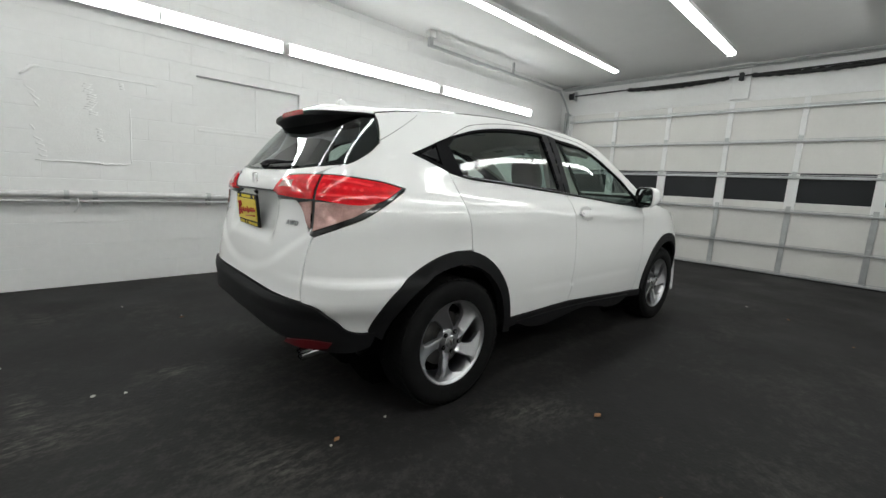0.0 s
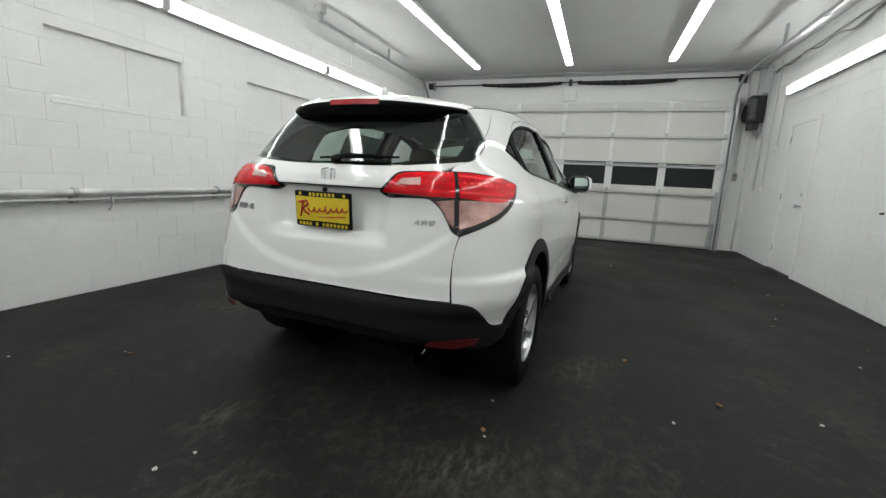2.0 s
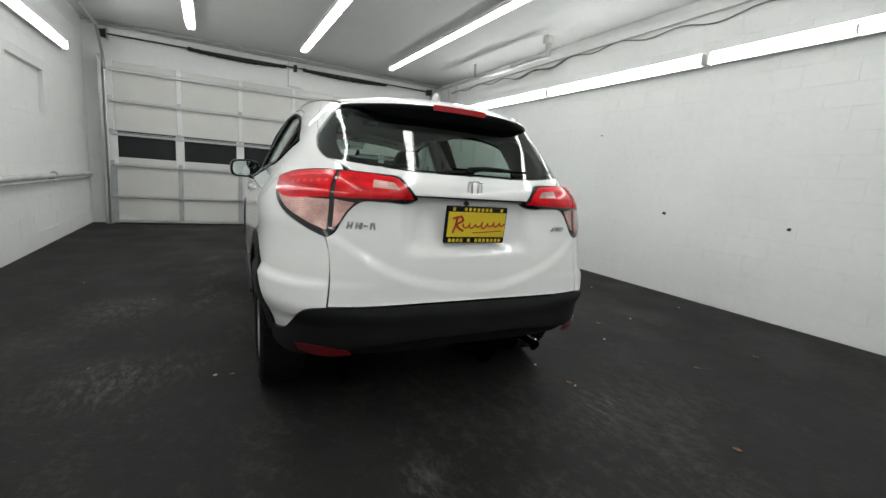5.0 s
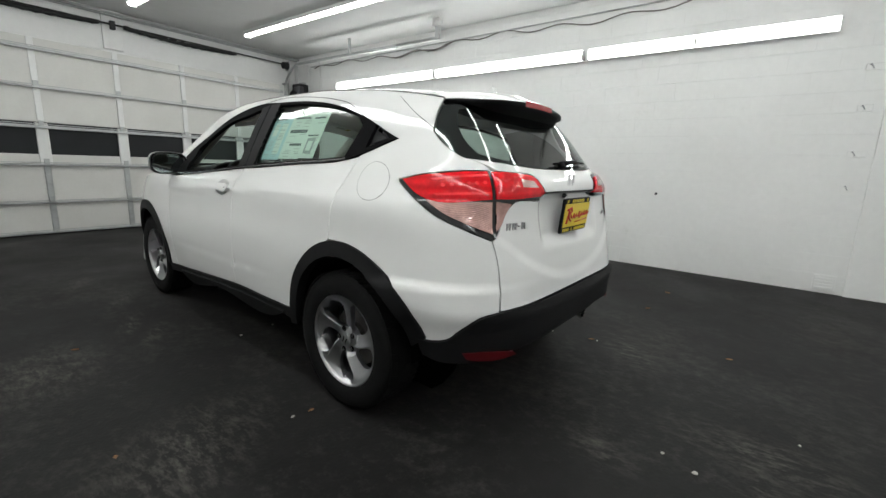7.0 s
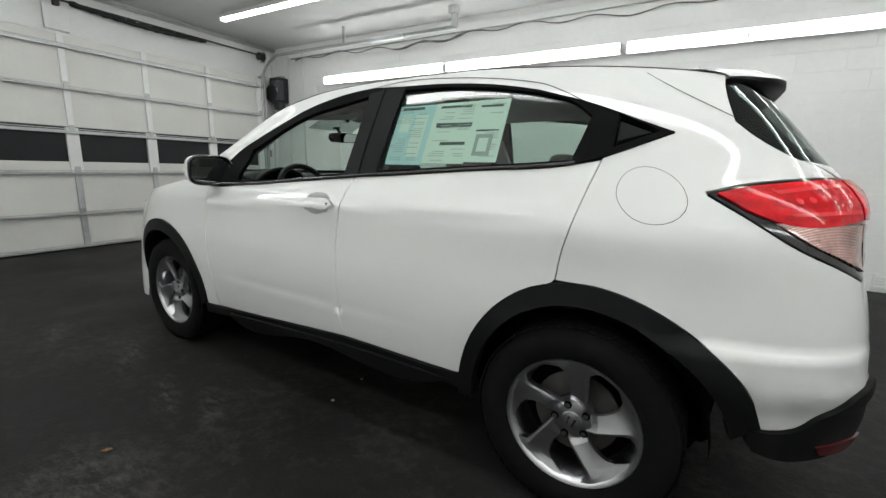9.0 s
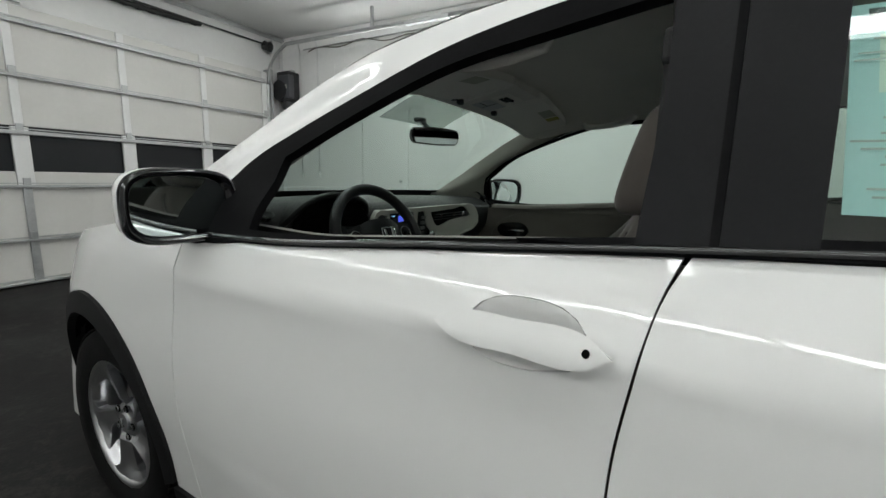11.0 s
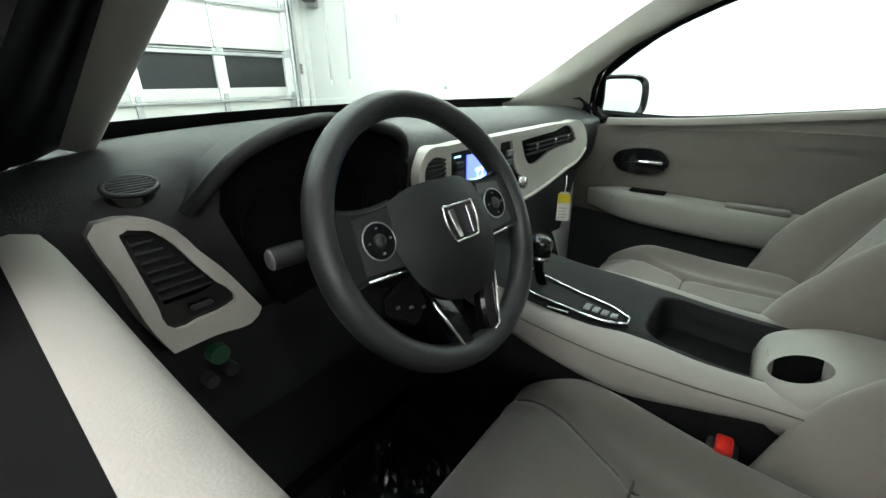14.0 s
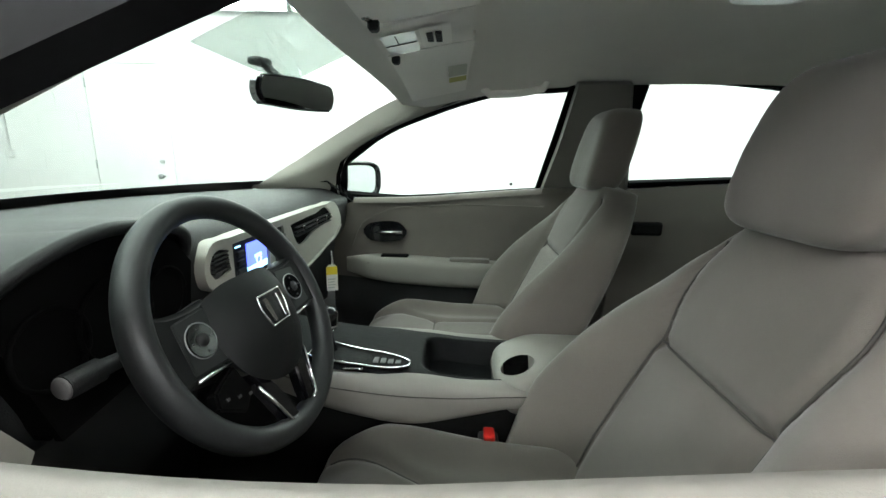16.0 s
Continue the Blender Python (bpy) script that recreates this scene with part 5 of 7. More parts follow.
def wheel_parts(parent):
    part("tyre", lathe([(-.095, .222), (-.105, .245), (-.108, .29), (-.098, .318), (-.075, .331), (-.03, .334), (.03, .334), (.075, .331), (.098, .318), (.108, .29), (.105, .245), (.095, .224)]), TYRE, parent, smooth=True)
    tread = bmesh.new()
    for k in range(60):
        a = 2 * math.pi * k / 60
        for x0, x1 in ((-.09, -.045), (-.035, .0), (.005, .04), (.048, .092)):
            r = .3345
            da = .040
            vs = [tread.verts.new((x, r * math.cos(a + t + (x * 1.2)), r * math.sin(a + t + x * 1.2))) for x, t in ((x0, -da), (x1, -da), (x1, da), (x0, da))]
            lo = [tread.verts.new((v.co.x, v.co.y * .985, v.co.z * .985)) for v in vs]
            tread.faces.new(vs)
            for i in range(4):
                tread.faces.new((vs[i], lo[i], lo[(i + 1) % 4], vs[(i + 1) % 4]))
    tagged(part("tread", tread, TYRE, parent), kind="stuff")
    rim = part("rim", lathe([(-.09, .222), (-.09, .205), (-.03, .190), (.05, .198), (.085, .208), (.092, .216), (.094, .222), (.088, .225)]), ALLOY, parent, smooth=True, angle=40)
    part("rim_barrel_back", lathe([(-.03, .192), (-.028, .10), (-.028, .03)]), LINER, parent)
    part("brake_disc", lathe([(.0, .145), (.006, .145), (.006, .07), (.03, .068), (.03, .0)], seg=32), STEEL, parent, smooth=True, angle=40)
    part("brake_caliper", prism([(.085, .03), (.175, .045), (.172, .125), (.10, .10)], (-.01, .050), "x", .008), GALV, parent)
    for k in range(5):
        a = radians(90 + 72 * k)
        wide = [(.048, -36, 36), (.066, -25, 28), (.085, -16, 23), (.11, -11, 20), (.14, -8, 19), (.165, -7, 20), (.185, -9, 25), (.20, -14, 33), (.2165, -22, 42)]
        def spoke(u, v):
            r, lo, hi = wide[int(v * (len(wide) - 1) + .5)]
            i = int(u * 6 + .5)
            t = (0, 0, .12, .34, .62, 1, 1)[i]
            th = a + radians(lo + (hi - lo) * t + 17 * (r / .216) ** 1.4)
            x = .074 + .014 * (r / .216) ** 2 - (.008 if r < .07 else 0)
            x -= (.034, .003, 0, .008, .017, .024, .048)[i] * (.55 + .45 * r / .216) * (1 - .75 * ramp(r, .185, .216) * (0 < i < 6))
            return (x, r * math.cos(th), r * math.sin(th))
        part("spoke", sheet(spoke, 6, len(wide) - 1), ALLOY, rim, smooth=True, angle=18)
        n = radians(90 + 36 + 72 * k)
        part("nut_pocket", tube([(.069, .055 * math.cos(n), .055 * math.sin(n)), (.0715, .055 * math.cos(n), .055 * math.sin(n))], .0135, seg=14), LINER, rim)
        part("wheel_nut", tube([(.045, .055 * math.cos(n), .055 * math.sin(n)), (.076, .055 * math.cos(n), .055 * math.sin(n))], .0095, seg=6), CHROME, rim)
    part("hub", lathe([(.035, .072), (.062, .064), (.067, .048), (.067, .0)], seg=30), ALLOY, rim, smooth=True, angle=30)
    part("centre_cap", lathe([(.066, .033), (.076, .031), (.078, .024), (.079, .0)], seg=24), ALLOY, rim, smooth=True, angle=40)
    for sd in (1, -1):
        part("cap_mark", prism([(sd * .015, .016), (sd * .007, .016), (sd * .005, -.016), (sd * .012, -.016)], (.078, .081), "x"), CHROME, rim)


first_wheel = new("wheel")
first_wheel.parent = CAR
tagged(first_wheel, "black tyre on five-spoke machined alloy wheel")
wheel_parts(first_wheel)
first_wheel.matrix_basis = pose(.765, 0, .334, 8, 0, 0)
for x, y, rz, tw in ((.725, 2.585, 0, 40), (-.765, 0, 180, -20), (-.725, 2.585, 180, 15)):
    copy_thing(first_wheel, pose(x, y, .334, 0, 0, rz) @ pose(0, 0, 0, tw, 0, 0))

# door mirrors
for sd in (1, -1):
    mr = new("door_mirror")
    mr.parent = CAR
    turn = -35 if sd == 1 else 1
    mr.matrix_basis = pose(.895, 1.965, 1.113, 0, 0, turn) if sd == 1 else pose(-.888, 1.945, 1.115, 0, 0, turn)
    bm = bmesh.new()
    def cap(u, v):
        a, b = 2 * math.pi * u, math.pi * (v - .5)
        cx = math.copysign(abs(math.cos(a)) ** .55, math.cos(a)) * .122
        cz = math.copysign(abs(math.sin(a)) ** .6, math.sin(a)) * .079
        k = math.cos(math.pi / 2 * v) ** .45
        return (sd * (cx * k + .0), -.025 + .115 * v, cz * k + .012 * v)
    part("mirror_cap", sheet(cap, 28, 10), WHITE, mr, smooth=True)
    def rimf(u, v):
        a = 2 * math.pi * u
        cx = math.copysign(abs(math.cos(a)) ** .55, math.cos(a)) * .122
        cz = math.copysign(abs(math.sin(a)) ** .6, math.sin(a)) * .079
        k = .97 - .17 * v
        return (sd * cx * k, -.027 - .010 * math.sin(v * math.pi) + .012 * v, cz * k)
    part("mirror_bezel", sheet(rimf, 28, 4), GLOSSB, mr, smooth=True)
    gl = bmesh.new()
    ring = [gl.verts.new((sd * math.copysign(abs(math.cos(2 * math.pi * k / 28)) ** .55, math.cos(2 * math.pi * k / 28)) * .098, -.016, math.copysign(abs(math.sin(2 * math.pi * k / 28)) ** .6, math.sin(2 * math.pi * k / 28)) * .062)) for k in range(28)]
    gl.faces.new(ring)
    part("mirror_glass", gl, MIRR if sd == 1 else MIRR_DIM, mr)
    part("mirror_base", prism([(-.02, -.085), (.05, -.085), (.045, -.045), (-.015, -.045)], (-sd * .085, -sd * .02), "x", .008), GLOSSB, mr, m=pose(0, 0, 0, 0, 0, -turn))
    part("mirror_sail", prism([(.09, -.075), (-.03, -.075), (.09, .02)], (-sd * .095, -sd * .087), "x", .003), GLOSSB, mr, m=pose(0, 0, 0, 0, 0, -turn))

# floor pan and shells that close the body
part("floor_pan", box((-.60, -.40, .25), (.60, 3.1, .30), .02), LINER, CAR)
part("engine_bay", box((-.42, 2.35, .25), (.42, 3.15, .85), .05), LINER, CAR)

# ---- the car: cabin ----
FAB = mat("beige_grey_cloth", (0.128, 0.113, 0.101), 0.85, var=0.07, scale=9, fine=260, bump=0.16, bump_scale=900, spec=0.2, sheen=0.3)
VINYL = mat("light_grey_vinyl", (0.215, 0.204, 0.185), 0.5, var=0.04, scale=6, fine=220, bump=0.12, bump_scale=500, spec=0.35)
# lighter copy of the vinyl; brighter light on dash and pillars is in its colour
VINYL_LIT = mat("lit_grey_vinyl", (0.36, 0.345, 0.31), 0.5, var=0.04, scale=6, fine=220, bump=0.1, bump_scale=700, spec=0.35)
# left sill only: tone raised over the right sill's for the light on it
SILL_LIT = mat("lit_sill_trim", (0.20, 0.186, 0.17), 0.5, var=0.04, scale=6, fine=220, bump=0.08, bump_scale=700, spec=0.3)
DASHB = mat("black_dash_vinyl", (0.0145, 0.0147, 0.0155), 0.58, var=0.12, scale=9, fine=260, bump=0.3, bump_scale=700, spec=0.34)
WHEELB = mat("black_wheel_rubber", (0.016, 0.0167, 0.0175), 0.45, var=0.1, scale=9, fine=200, bump=0.1, bump_scale=700, spec=0.38)
DECKB = mat("black_console_plastic", (0.006, 0.0064, 0.0068), 0.6, var=0.12, scale=9, fine=260, bump=0.2, bump_scale=800, spec=0.10)
CARPET = mat("black_carpet", (0.008, 0.008, 0.008), 0.95, var=0.3, fine=300, bump=0.6, bump_scale=600, spec=0.1)
VISOR = mat("grey_visor_vinyl", (0.82, 0.80, 0.76), 0.6, var=0.03, scale=6, fine=240, bump=0.1, bump_scale=500, spec=0.3)
HUBB = mat("black_airbag_vinyl", (0.0075, 0.0079, 0.0082), 0.55, var=0.1, scale=9, fine=240, bump=0.15, bump_scale=800, spec=0.2)
HEADL = mat("grey_headliner", (0.72, 0.70, 0.665), 0.9, var=0.04, scale=5, fine=300, bump=0.2, bump_scale=600, spec=0.15)
STITCH = mat("grey_stitching", (0.055, 0.05, 0.046), 0.8)
REDB = mat("red_plastic", (0.55, 0.02, 0.015), 0.35)
FILM = glass("plastic_film", (0.9, 0.9, 0.9), 0.95, 0.12)
SCREEN = glow("blue_screen", (0.08, 0.12, 0.75), 1.0)
SCREENC = glow("screen_icon", (0.25, 0.6, 0.9), 1.1)


def blob(c, r, e1=.4, e2=.4, deform=None, nu=32, nv=20):
    """A rounded block: superellipsoid of half sizes r about c."""
    bm = bmesh.new()
    pw = lambda v, e: math.copysign(abs(v) ** e, v)
    def fn(u, v):
        a, b = 2 * math.pi * u, math.pi * (v - .5)
        p = Vector((r[0] * pw(math.cos(b), e1) * pw(math.cos(a), e2), r[1] * pw(math.cos(b), e1) * pw(math.sin(a), e2), r[2] * pw(math.sin(b), e1)))
        if deform:
            p = Vector(deform(p))
        return p + Vector(c)
    sheet(fn, nu, nv, bm)
    bmesh.ops.remove_doubles(bm, verts=bm.verts, dist=1e-5)
    bmesh.ops.recalc_face_normals(bm, faces=bm.faces)
    return bm


def lathe_z(profile, c, seg=28):
    """Turn (r, z) round an upright axis."""
    return sheet(lambda u, v: (lambda p: (c[0] + p[0] * math.cos(2 * math.pi * u), c[1] + p[0] * math.sin(2 * math.pi * u), p[1]))(profile[int(v * (len(profile) - 1) + .5)]), seg, len(profile) - 1)


def belt_z(y):
    return curve_at(y, sorted(BELT))


# seats
def seat(x, dy, dz, head_dz, head_hw, name="front_seat"):
    st = new(name)
    st.parent = CAR
    st.matrix_basis = pose(x, dy, dz)
    tagged(st, "beige-grey cloth front seat with bolsters")
    def seam_x(py):
        return .090 + .105 * ramp(py, -.03, .25)
    def cush(p):
        k = abs(p.x) / .26
        z = p.z + (.034 * ramp(k, .55, .9)) * (1 if p.z > 0 else 0) - .040 * ramp(p.y, .12, .26) * (p.z > 0) + .012 * ramp(-p.y, 0, .25)
        z -= .016 * math.exp(-((abs(p.x) - seam_x(p.y)) / .011) ** 2) * (p.z > 0)
        z -= .012 * math.exp(-((p.y - .015) / .014) ** 2) * (p.z > 0) * (abs(p.x) < seam_x(p.y))
        return (p.x * (.95 - .27 * ramp(-p.y, -.14, .20)), p.y, z)
    def on_cushion(px, py):
        q = abs(px / .26) ** (2 / .32) + abs(py / .265) ** (2 / .32)
        return Vector((0, 1.535, .5725)) + Vector(cush(Vector((px, py, .085 * max(0, 1 - q ** (.32 / .38)) ** .19))))
    def cushion_top(u, v):
        a, b = math.sin(math.pi * (u - .5)), math.sin(math.pi * (v - .5))
        p = on_cushion(.26 * a, .265 * b) - Vector((0, 0, .0015))
        if u in (0, 1) or v in (0, 1):
            p.z = .46
        return p
    part("cushion", sheet(cushion_top, 76, 64), FAB, st, smooth=True)
    for sx in (-1, 1):
        part("cushion_seam", tube([on_cushion(sx * seam_x(-.20 + .44 * i / 24), -.20 + .44 * i / 24) for i in range(25)], .0020, seg=5), STITCH, st, smooth=True)
    part("cushion_seam", tube([on_cushion(-.105 + .21 * i / 16, .015) for i in range(17)], .0020, seg=5), STITCH, st, smooth=True)
    def seam_k(v):
        return .52 + .95 * max(0, v - .64)
    def ring(v, a):
        # v up the back, a round it; lean and shoulders
        hw = curve_at(v, [(0, .235), (.25, .262), (.55, .255), (.8, .215), (.93, .165), (1, .125)])
        y0, z0 = 1.265 - .225 * v, .60 + .515 * v
        dep = .070 - .012 * v
        c, s = math.cos(a), math.sin(a)
        px = hw * math.copysign(abs(c) ** .62, c)
        py = dep * math.copysign(abs(s) ** .62, s)
        k = abs(px) / hw
        if s > 0:
            b = .112 * ramp(k, .46, .88) * curve_at(v, [(0, 1.0), (.24, 1.06), (.45, .84), (.62, .50), (.78, .16), (.92, 0)])
            py += b - .014 * math.exp(-((k - seam_k(v)) / .05) ** 2) * (1 - ramp(v, .88, .98))
            vc = .60
            py -= .013 * math.exp(-((v - vc) / .020) ** 2) * (1 - ramp(k, seam_k(v) - .04, seam_k(v) + .02))
        return Vector((px, y0 + py, z0 + .25 * py))
    bm = bmesh.new()
    nv, half_n = 80, 64
    arc = [math.acos(math.copysign(abs(c) ** (1 / .62), c)) for c in [math.cos(math.pi * i / half_n) for i in range(half_n)]]
    arc += [2 * math.pi - math.acos(math.copysign(abs(c) ** (1 / .62), c)) for c in [math.cos(math.pi * (1 - i / half_n)) for i in range(half_n)]]
    na = len(arc)
    rings = [[bm.verts.new(ring(j / nv, arc[i])) for i in range(na)] for j in range(nv + 1)]
    for j in range(nv):
        for i in range(na):
            bm.faces.new((rings[j][i], rings[j][(i + 1) % na], rings[j + 1][(i + 1) % na], rings[j + 1][i]))
    top = bm.verts.new(ring(1, 0) * .5 + ring(1, math.pi) * .5 + Vector((0, -.004, .014)))
    for i in range(na):
        bm.faces.new((rings[-1][i], rings[-1][(i + 1) % na], top))
    bmesh.ops.recalc_face_normals(bm, faces=bm.faces)
    part("backrest", bm, FAB, st, smooth=True)
    def on_back(v, k):
        a = math.acos(min(1, abs(k) ** (1 / .62)))
        p = ring(v, a)
        return Vector((math.copysign(p.x, k), p.y + .0025, p.z + .0008))
    for sx in (-1, 1):
        part("back_seam", tube([on_back(.06 + .88 * i / 40, sx * seam_k(.06 + .88 * i / 40)) for i in range(41)], .0022, seg=5), STITCH, st, smooth=True)
    part("back_seam", tube([on_back(.60, -.52 + 1.04 * i / 24) for i in range(25)], .0022, seg=5), STITCH, st, smooth=True)
    def head(p):
        return (p.x * (1 - .18 * ramp(p.z, -.02, .11)), p.y - .25 * p.z + .016 * (p.x / .13) ** 2, p.z)
    part("headrest", blob((0, 1.055, 1.235 + head_dz), (head_hw, .058, .112), .42, .5, head, 40, 28), FAB, st, smooth=True)
    for sx in (-.055, .055):
        part("headrest_post", tube([(sx, 1.03, 1.08), (sx, 1.05, 1.16)], .006, seg=8), CHROME, st, smooth=True)
    part("seat_base", box((-.21, 1.32, .31), (.21, 1.74, .55), .03, 2), LINER, st)
    part("side_shield", box((-.255, 1.22, .46), (-.225, 1.62, .58), .02, 2), DASHB, st)
    part("side_shield", box((.225, 1.22, .46), (.255, 1.62, .58), .02, 2), DASHB, st)
    return st


seat(-.36, .0, .0, .0, .125)
seat(.36, .05, .02, -.012, .118)

# rear bench
rb = new("rear_bench")
rb.parent = CAR
tagged(rb, "grey cloth rear bench seat with headrests")
part("bench_cushion", blob((0, .62, .60), (.60, .26, .08), .35, .3, None, 48, 20), FAB, rb, smooth=True)
part("bench_back", blob((0, .30, .84), (.60, .075, .25), .35, .3, lambda p: (p.x, p.y - .30 * p.z, p.z), 48, 24), FAB, rb, smooth=True)
for x, w in ((-.38, .115), (0, .10), (.38, .115)):
    part("bench_headrest", blob((x, .225, 1.155), (w, .045, .065), .45, .5, lambda p: (p.x, p.y - .2 * p.z, p.z), 28, 16), FAB, rb, smooth=True)
part("cargo_floor", box((-.52, -.58, .60), (.52, .22, .66), .01), CARPET, CAR)
part("cargo_trim", box((-.50, -.62, .60), (.50, -.56, 1.0), .02), DASHB, CAR)

# door trims, sills, pillars
def trim_lift(side, depth, mid=0.0):
    def fn(p):
        z, y = p.y, p.x
        x = .728 + .018 * ramp(z, 1.07, .92) - depth - .010 * math.exp(-((z - .87) / .05) ** 2) + mid
        if y > 1.9:
            x -= .02 * ramp(y, 1.9, 2.1)
        e = .003
        return Vector((side * x, y, z)), Vector((-side, 0, .15 * ramp(z, .95, 1.05))).normalized()
    return fn


for side in (1, -1):
    up = [(y, belt_z(y) - .004) for y in (.99, 1.2, 1.5, 1.75, 1.95)]
    dt = panel("door_trim", up + [(2.03, 1.0), (2.03, .74), (1.7, .70), (1.3, .69), (.99, .69)], FAB, CAR, side, lift=trim_lift(side, 0), flange=.02, step=.035, gap=0, label="beige-grey cloth inner door panel")
    panel("lower_trim", [(.99, .695), (1.3, .695), (1.7, .705), (2.03, .745), (2.03, .34), (.99, .34)], DASHB, dt, side, lift=trim_lift(side, -.004), flange=.02, step=.06, gap=0)
    def armf(u, v):
        y = 1.0 + .975 * u
        a = math.pi * (v - .5)
        zt, zb = curve_at(y, [(1.0, .800), (1.5, .818), (1.85, .832), (1.975, .815)]), curve_at(y, [(1.0, .700), (1.4, .705), (1.75, .718), (1.975, .755)])
        d = .060 * (1 - ramp(y, 1.86, 1.985)) + .004
        return (side * (.735 - d * max(0, math.cos(a)) ** .45), y, (zt + zb) / 2 + (zt - zb) / 2 * math.copysign(abs(math.sin(a)) ** .6, math.sin(a)))
    part("armrest", sheet(armf, 40, 14), VINYL, dt, smooth=True)
    part("armrest_seam", tube([(side * .676, 1.0 + .88 * i / 30, curve_at(1.0 + .88 * i / 30, [(1.0, .776), (1.5, .794), (1.85, .806)])) for i in range(31)], .0016, seg=5), STITCH, dt, smooth=True)
    part("armrest_seam", tube([(side * .676, 1.0 + .88 * i / 30, curve_at(1.0 + .88 * i / 30, [(1.0, .768), (1.5, .786), (1.85, .798)])) for i in range(31)], .0012, seg=5), STITCH, dt, smooth=True)
    part("pull_pocket", box((min(side * .69, side * .735), 1.40, .806), (max(side * .69, side * .735), 1.56, .826), .008, 2), FAB, dt)
    part("window_switch", box((min(side * .688, side * .725), 1.72, .828), (max(side * .688, side * .725), 1.83, .836), .004), LINER, dt)
    bez = smooth_line([(1.905, .925), (1.885, .955), (1.82, .966), (1.755, .958), (1.725, .925), (1.745, .893), (1.81, .882), (1.88, .890)], .015, True)
    bz = part("handle_bezel", prism([(a[0], a[1]) for a in bez], (side * .712, side * .738), "x", .006, 2), GLOSSB, dt)
    part("inner_handle", tube([(side * .712, 1.85, .922), (side * .704, 1.80, .926), (side * .704, 1.745, .926)], [.006, .010, .011], seg=10, flat=.6), CHROME, bz, smooth=True)
    part("trim_swage", tube(smooth_line([(side * .731, 1.95, .86), (side * .727, 1.91, .95), (side * .725, 1.80, 1.01), (side * .725, 1.6, 1.032), (side * .725, 1.2, 1.035)], .03), .002, seg=6), FAB, dt, smooth=True)
    # sill top
    def sill(u, v):
        y = .985 + (.95 if side == 1 else .968) * u
        zb = belt_z(y) + .010 * (side == -1) * ramp(y, 1.6, 1.9)
        skin = body(y, zb - .012).x - .012 + .06 * max(0, y - 1.55)
        prof = [(min(.826, skin), zb - .012), (min(.790, skin - .004), zb - .002), (.772, zb + .008), (.762, zb + .013), (.750, zb + .015), (.734, zb + .010), (.726, zb - .006)]
        x, z = prof[min(6, int(v * 6 + 1e-6))]
        return (side * (x - .06 * max(0, y - 1.55)), y, z)
    # dimmer light on the right sill is put into its darker colour
    part("sill_top", sheet(lambda u, v: sill(u, .5 + .5 * v), 24, 3), FAB if side == 1 else SILL_LIT, dt, smooth=True)
    part("window_seal", sheet(lambda u, v: sill(u, .5 * v), 24, 3), LINER, dt, smooth=True)
    panel("rear_door_trim", [(.06, 1.15), (.42, 1.140), (.90, 1.105), (.92, .5), (.45, .5), (.40, .75), (.2, .9)], FAB, CAR, side, lift=trim_lift(side, -.015), flange=.02, step=.06, gap=0)
    part("rear_inner_handle", box((min(side * .715, side * .74), .74, .93), (max(side * .715, side * .74), .86, .985), .012, 2), GLOSSB, CAR)
    panel("pillar_trim", [(.86, .45), (.895, 1.15), (.975, 1.49), (1.15, 1.49), (1.175, 1.30), (1.215, 1.10), (1.16, .45)] if side == 1 else [(.86, .45), (.885, 1.15), (.90, 1.49), (1.03, 1.49), (1.02, 1.30), (1.0, 1.12), (1.05, .45)], VINYL, CAR, side, off=-.045, flange=.03, step=.05, gap=0)
    def frame_line(yw):
        zw = slant([(yw, curve_at(yw, DLO_TOP))], side)[0][1] - .006
        return Vector((S0(yw, zw).x - .006, yw, zw))
    def edges(u):
        """Outer edge at the window, inner edge of the door frame, and the edge at the windscreen."""
        yw, ys = 1.04 + .98 * u, 1.04 + (1.32 if side == 1 else 1.16) * u
        w = frame_line(yw)
        if side == 1:
            e = Vector((half_roof(ys) - .015, ys, curve_at(ys, ZR) - .006 - .03 * (1 - ramp(ys, 1.4, 1.7))))
            d = w.lerp(e, .05)
        else:
            top = curve_at(ys, ZR) - .045
            d = Vector((.650 - .02 * (ys - 1.3), ys, min(top, 1.492 - .4375 * (ys - 1.3))))
            e = Vector((.608 - .02 * (ys - 1.3), ys, min(top + .01, 1.499 - .4375 * (ys - 1.3))))
        for q in (d, e):
            q.x = min(q.x, S0(q.y, q.z).x - .012)
        return w, d, e
    def pillar_in(u, v):
        w, d, e = edges(u)
        p = d.lerp(e, v) + Vector((-.010, -.004, -.010)) * math.sin(math.pi * v)
        return (side * p.x, p.y, p.z)
    def frame_in(u, v):
        w, d, e = edges(u)
        p = w.lerp(d, v) + Vector((-.006, 0, .006)) * math.sin(math.pi * v) * (1 + .8 * math.cos(6 * math.pi * v))
        return (side * p.x, p.y, p.z)
    part("screen_pillar_trim", sheet(pillar_in, 36, 8), VINYL_LIT, CAR, smooth=True)
    part("door_frame", sheet(frame_in, 36, 12), LINER if side == 1 else SATINB, CAR, smooth=True)
    if side == 1:
        panel("door_seal", [(1.14, 1.480), (1.168, 1.468), (1.196, 1.30), (1.236, 1.09), (1.21, 1.09), (1.172, 1.30)], LINER, CAR, side, off=-.03, flange=.01, step=.05, gap=0)
    panel("sail_cover", [(1.955, 1.035), (2.05, 1.135), (2.22, 1.14), (2.25, 1.02), (2.0, 1.02)], SATINB, CAR, side, off=-.022, flange=.01, step=.05, gap=0)
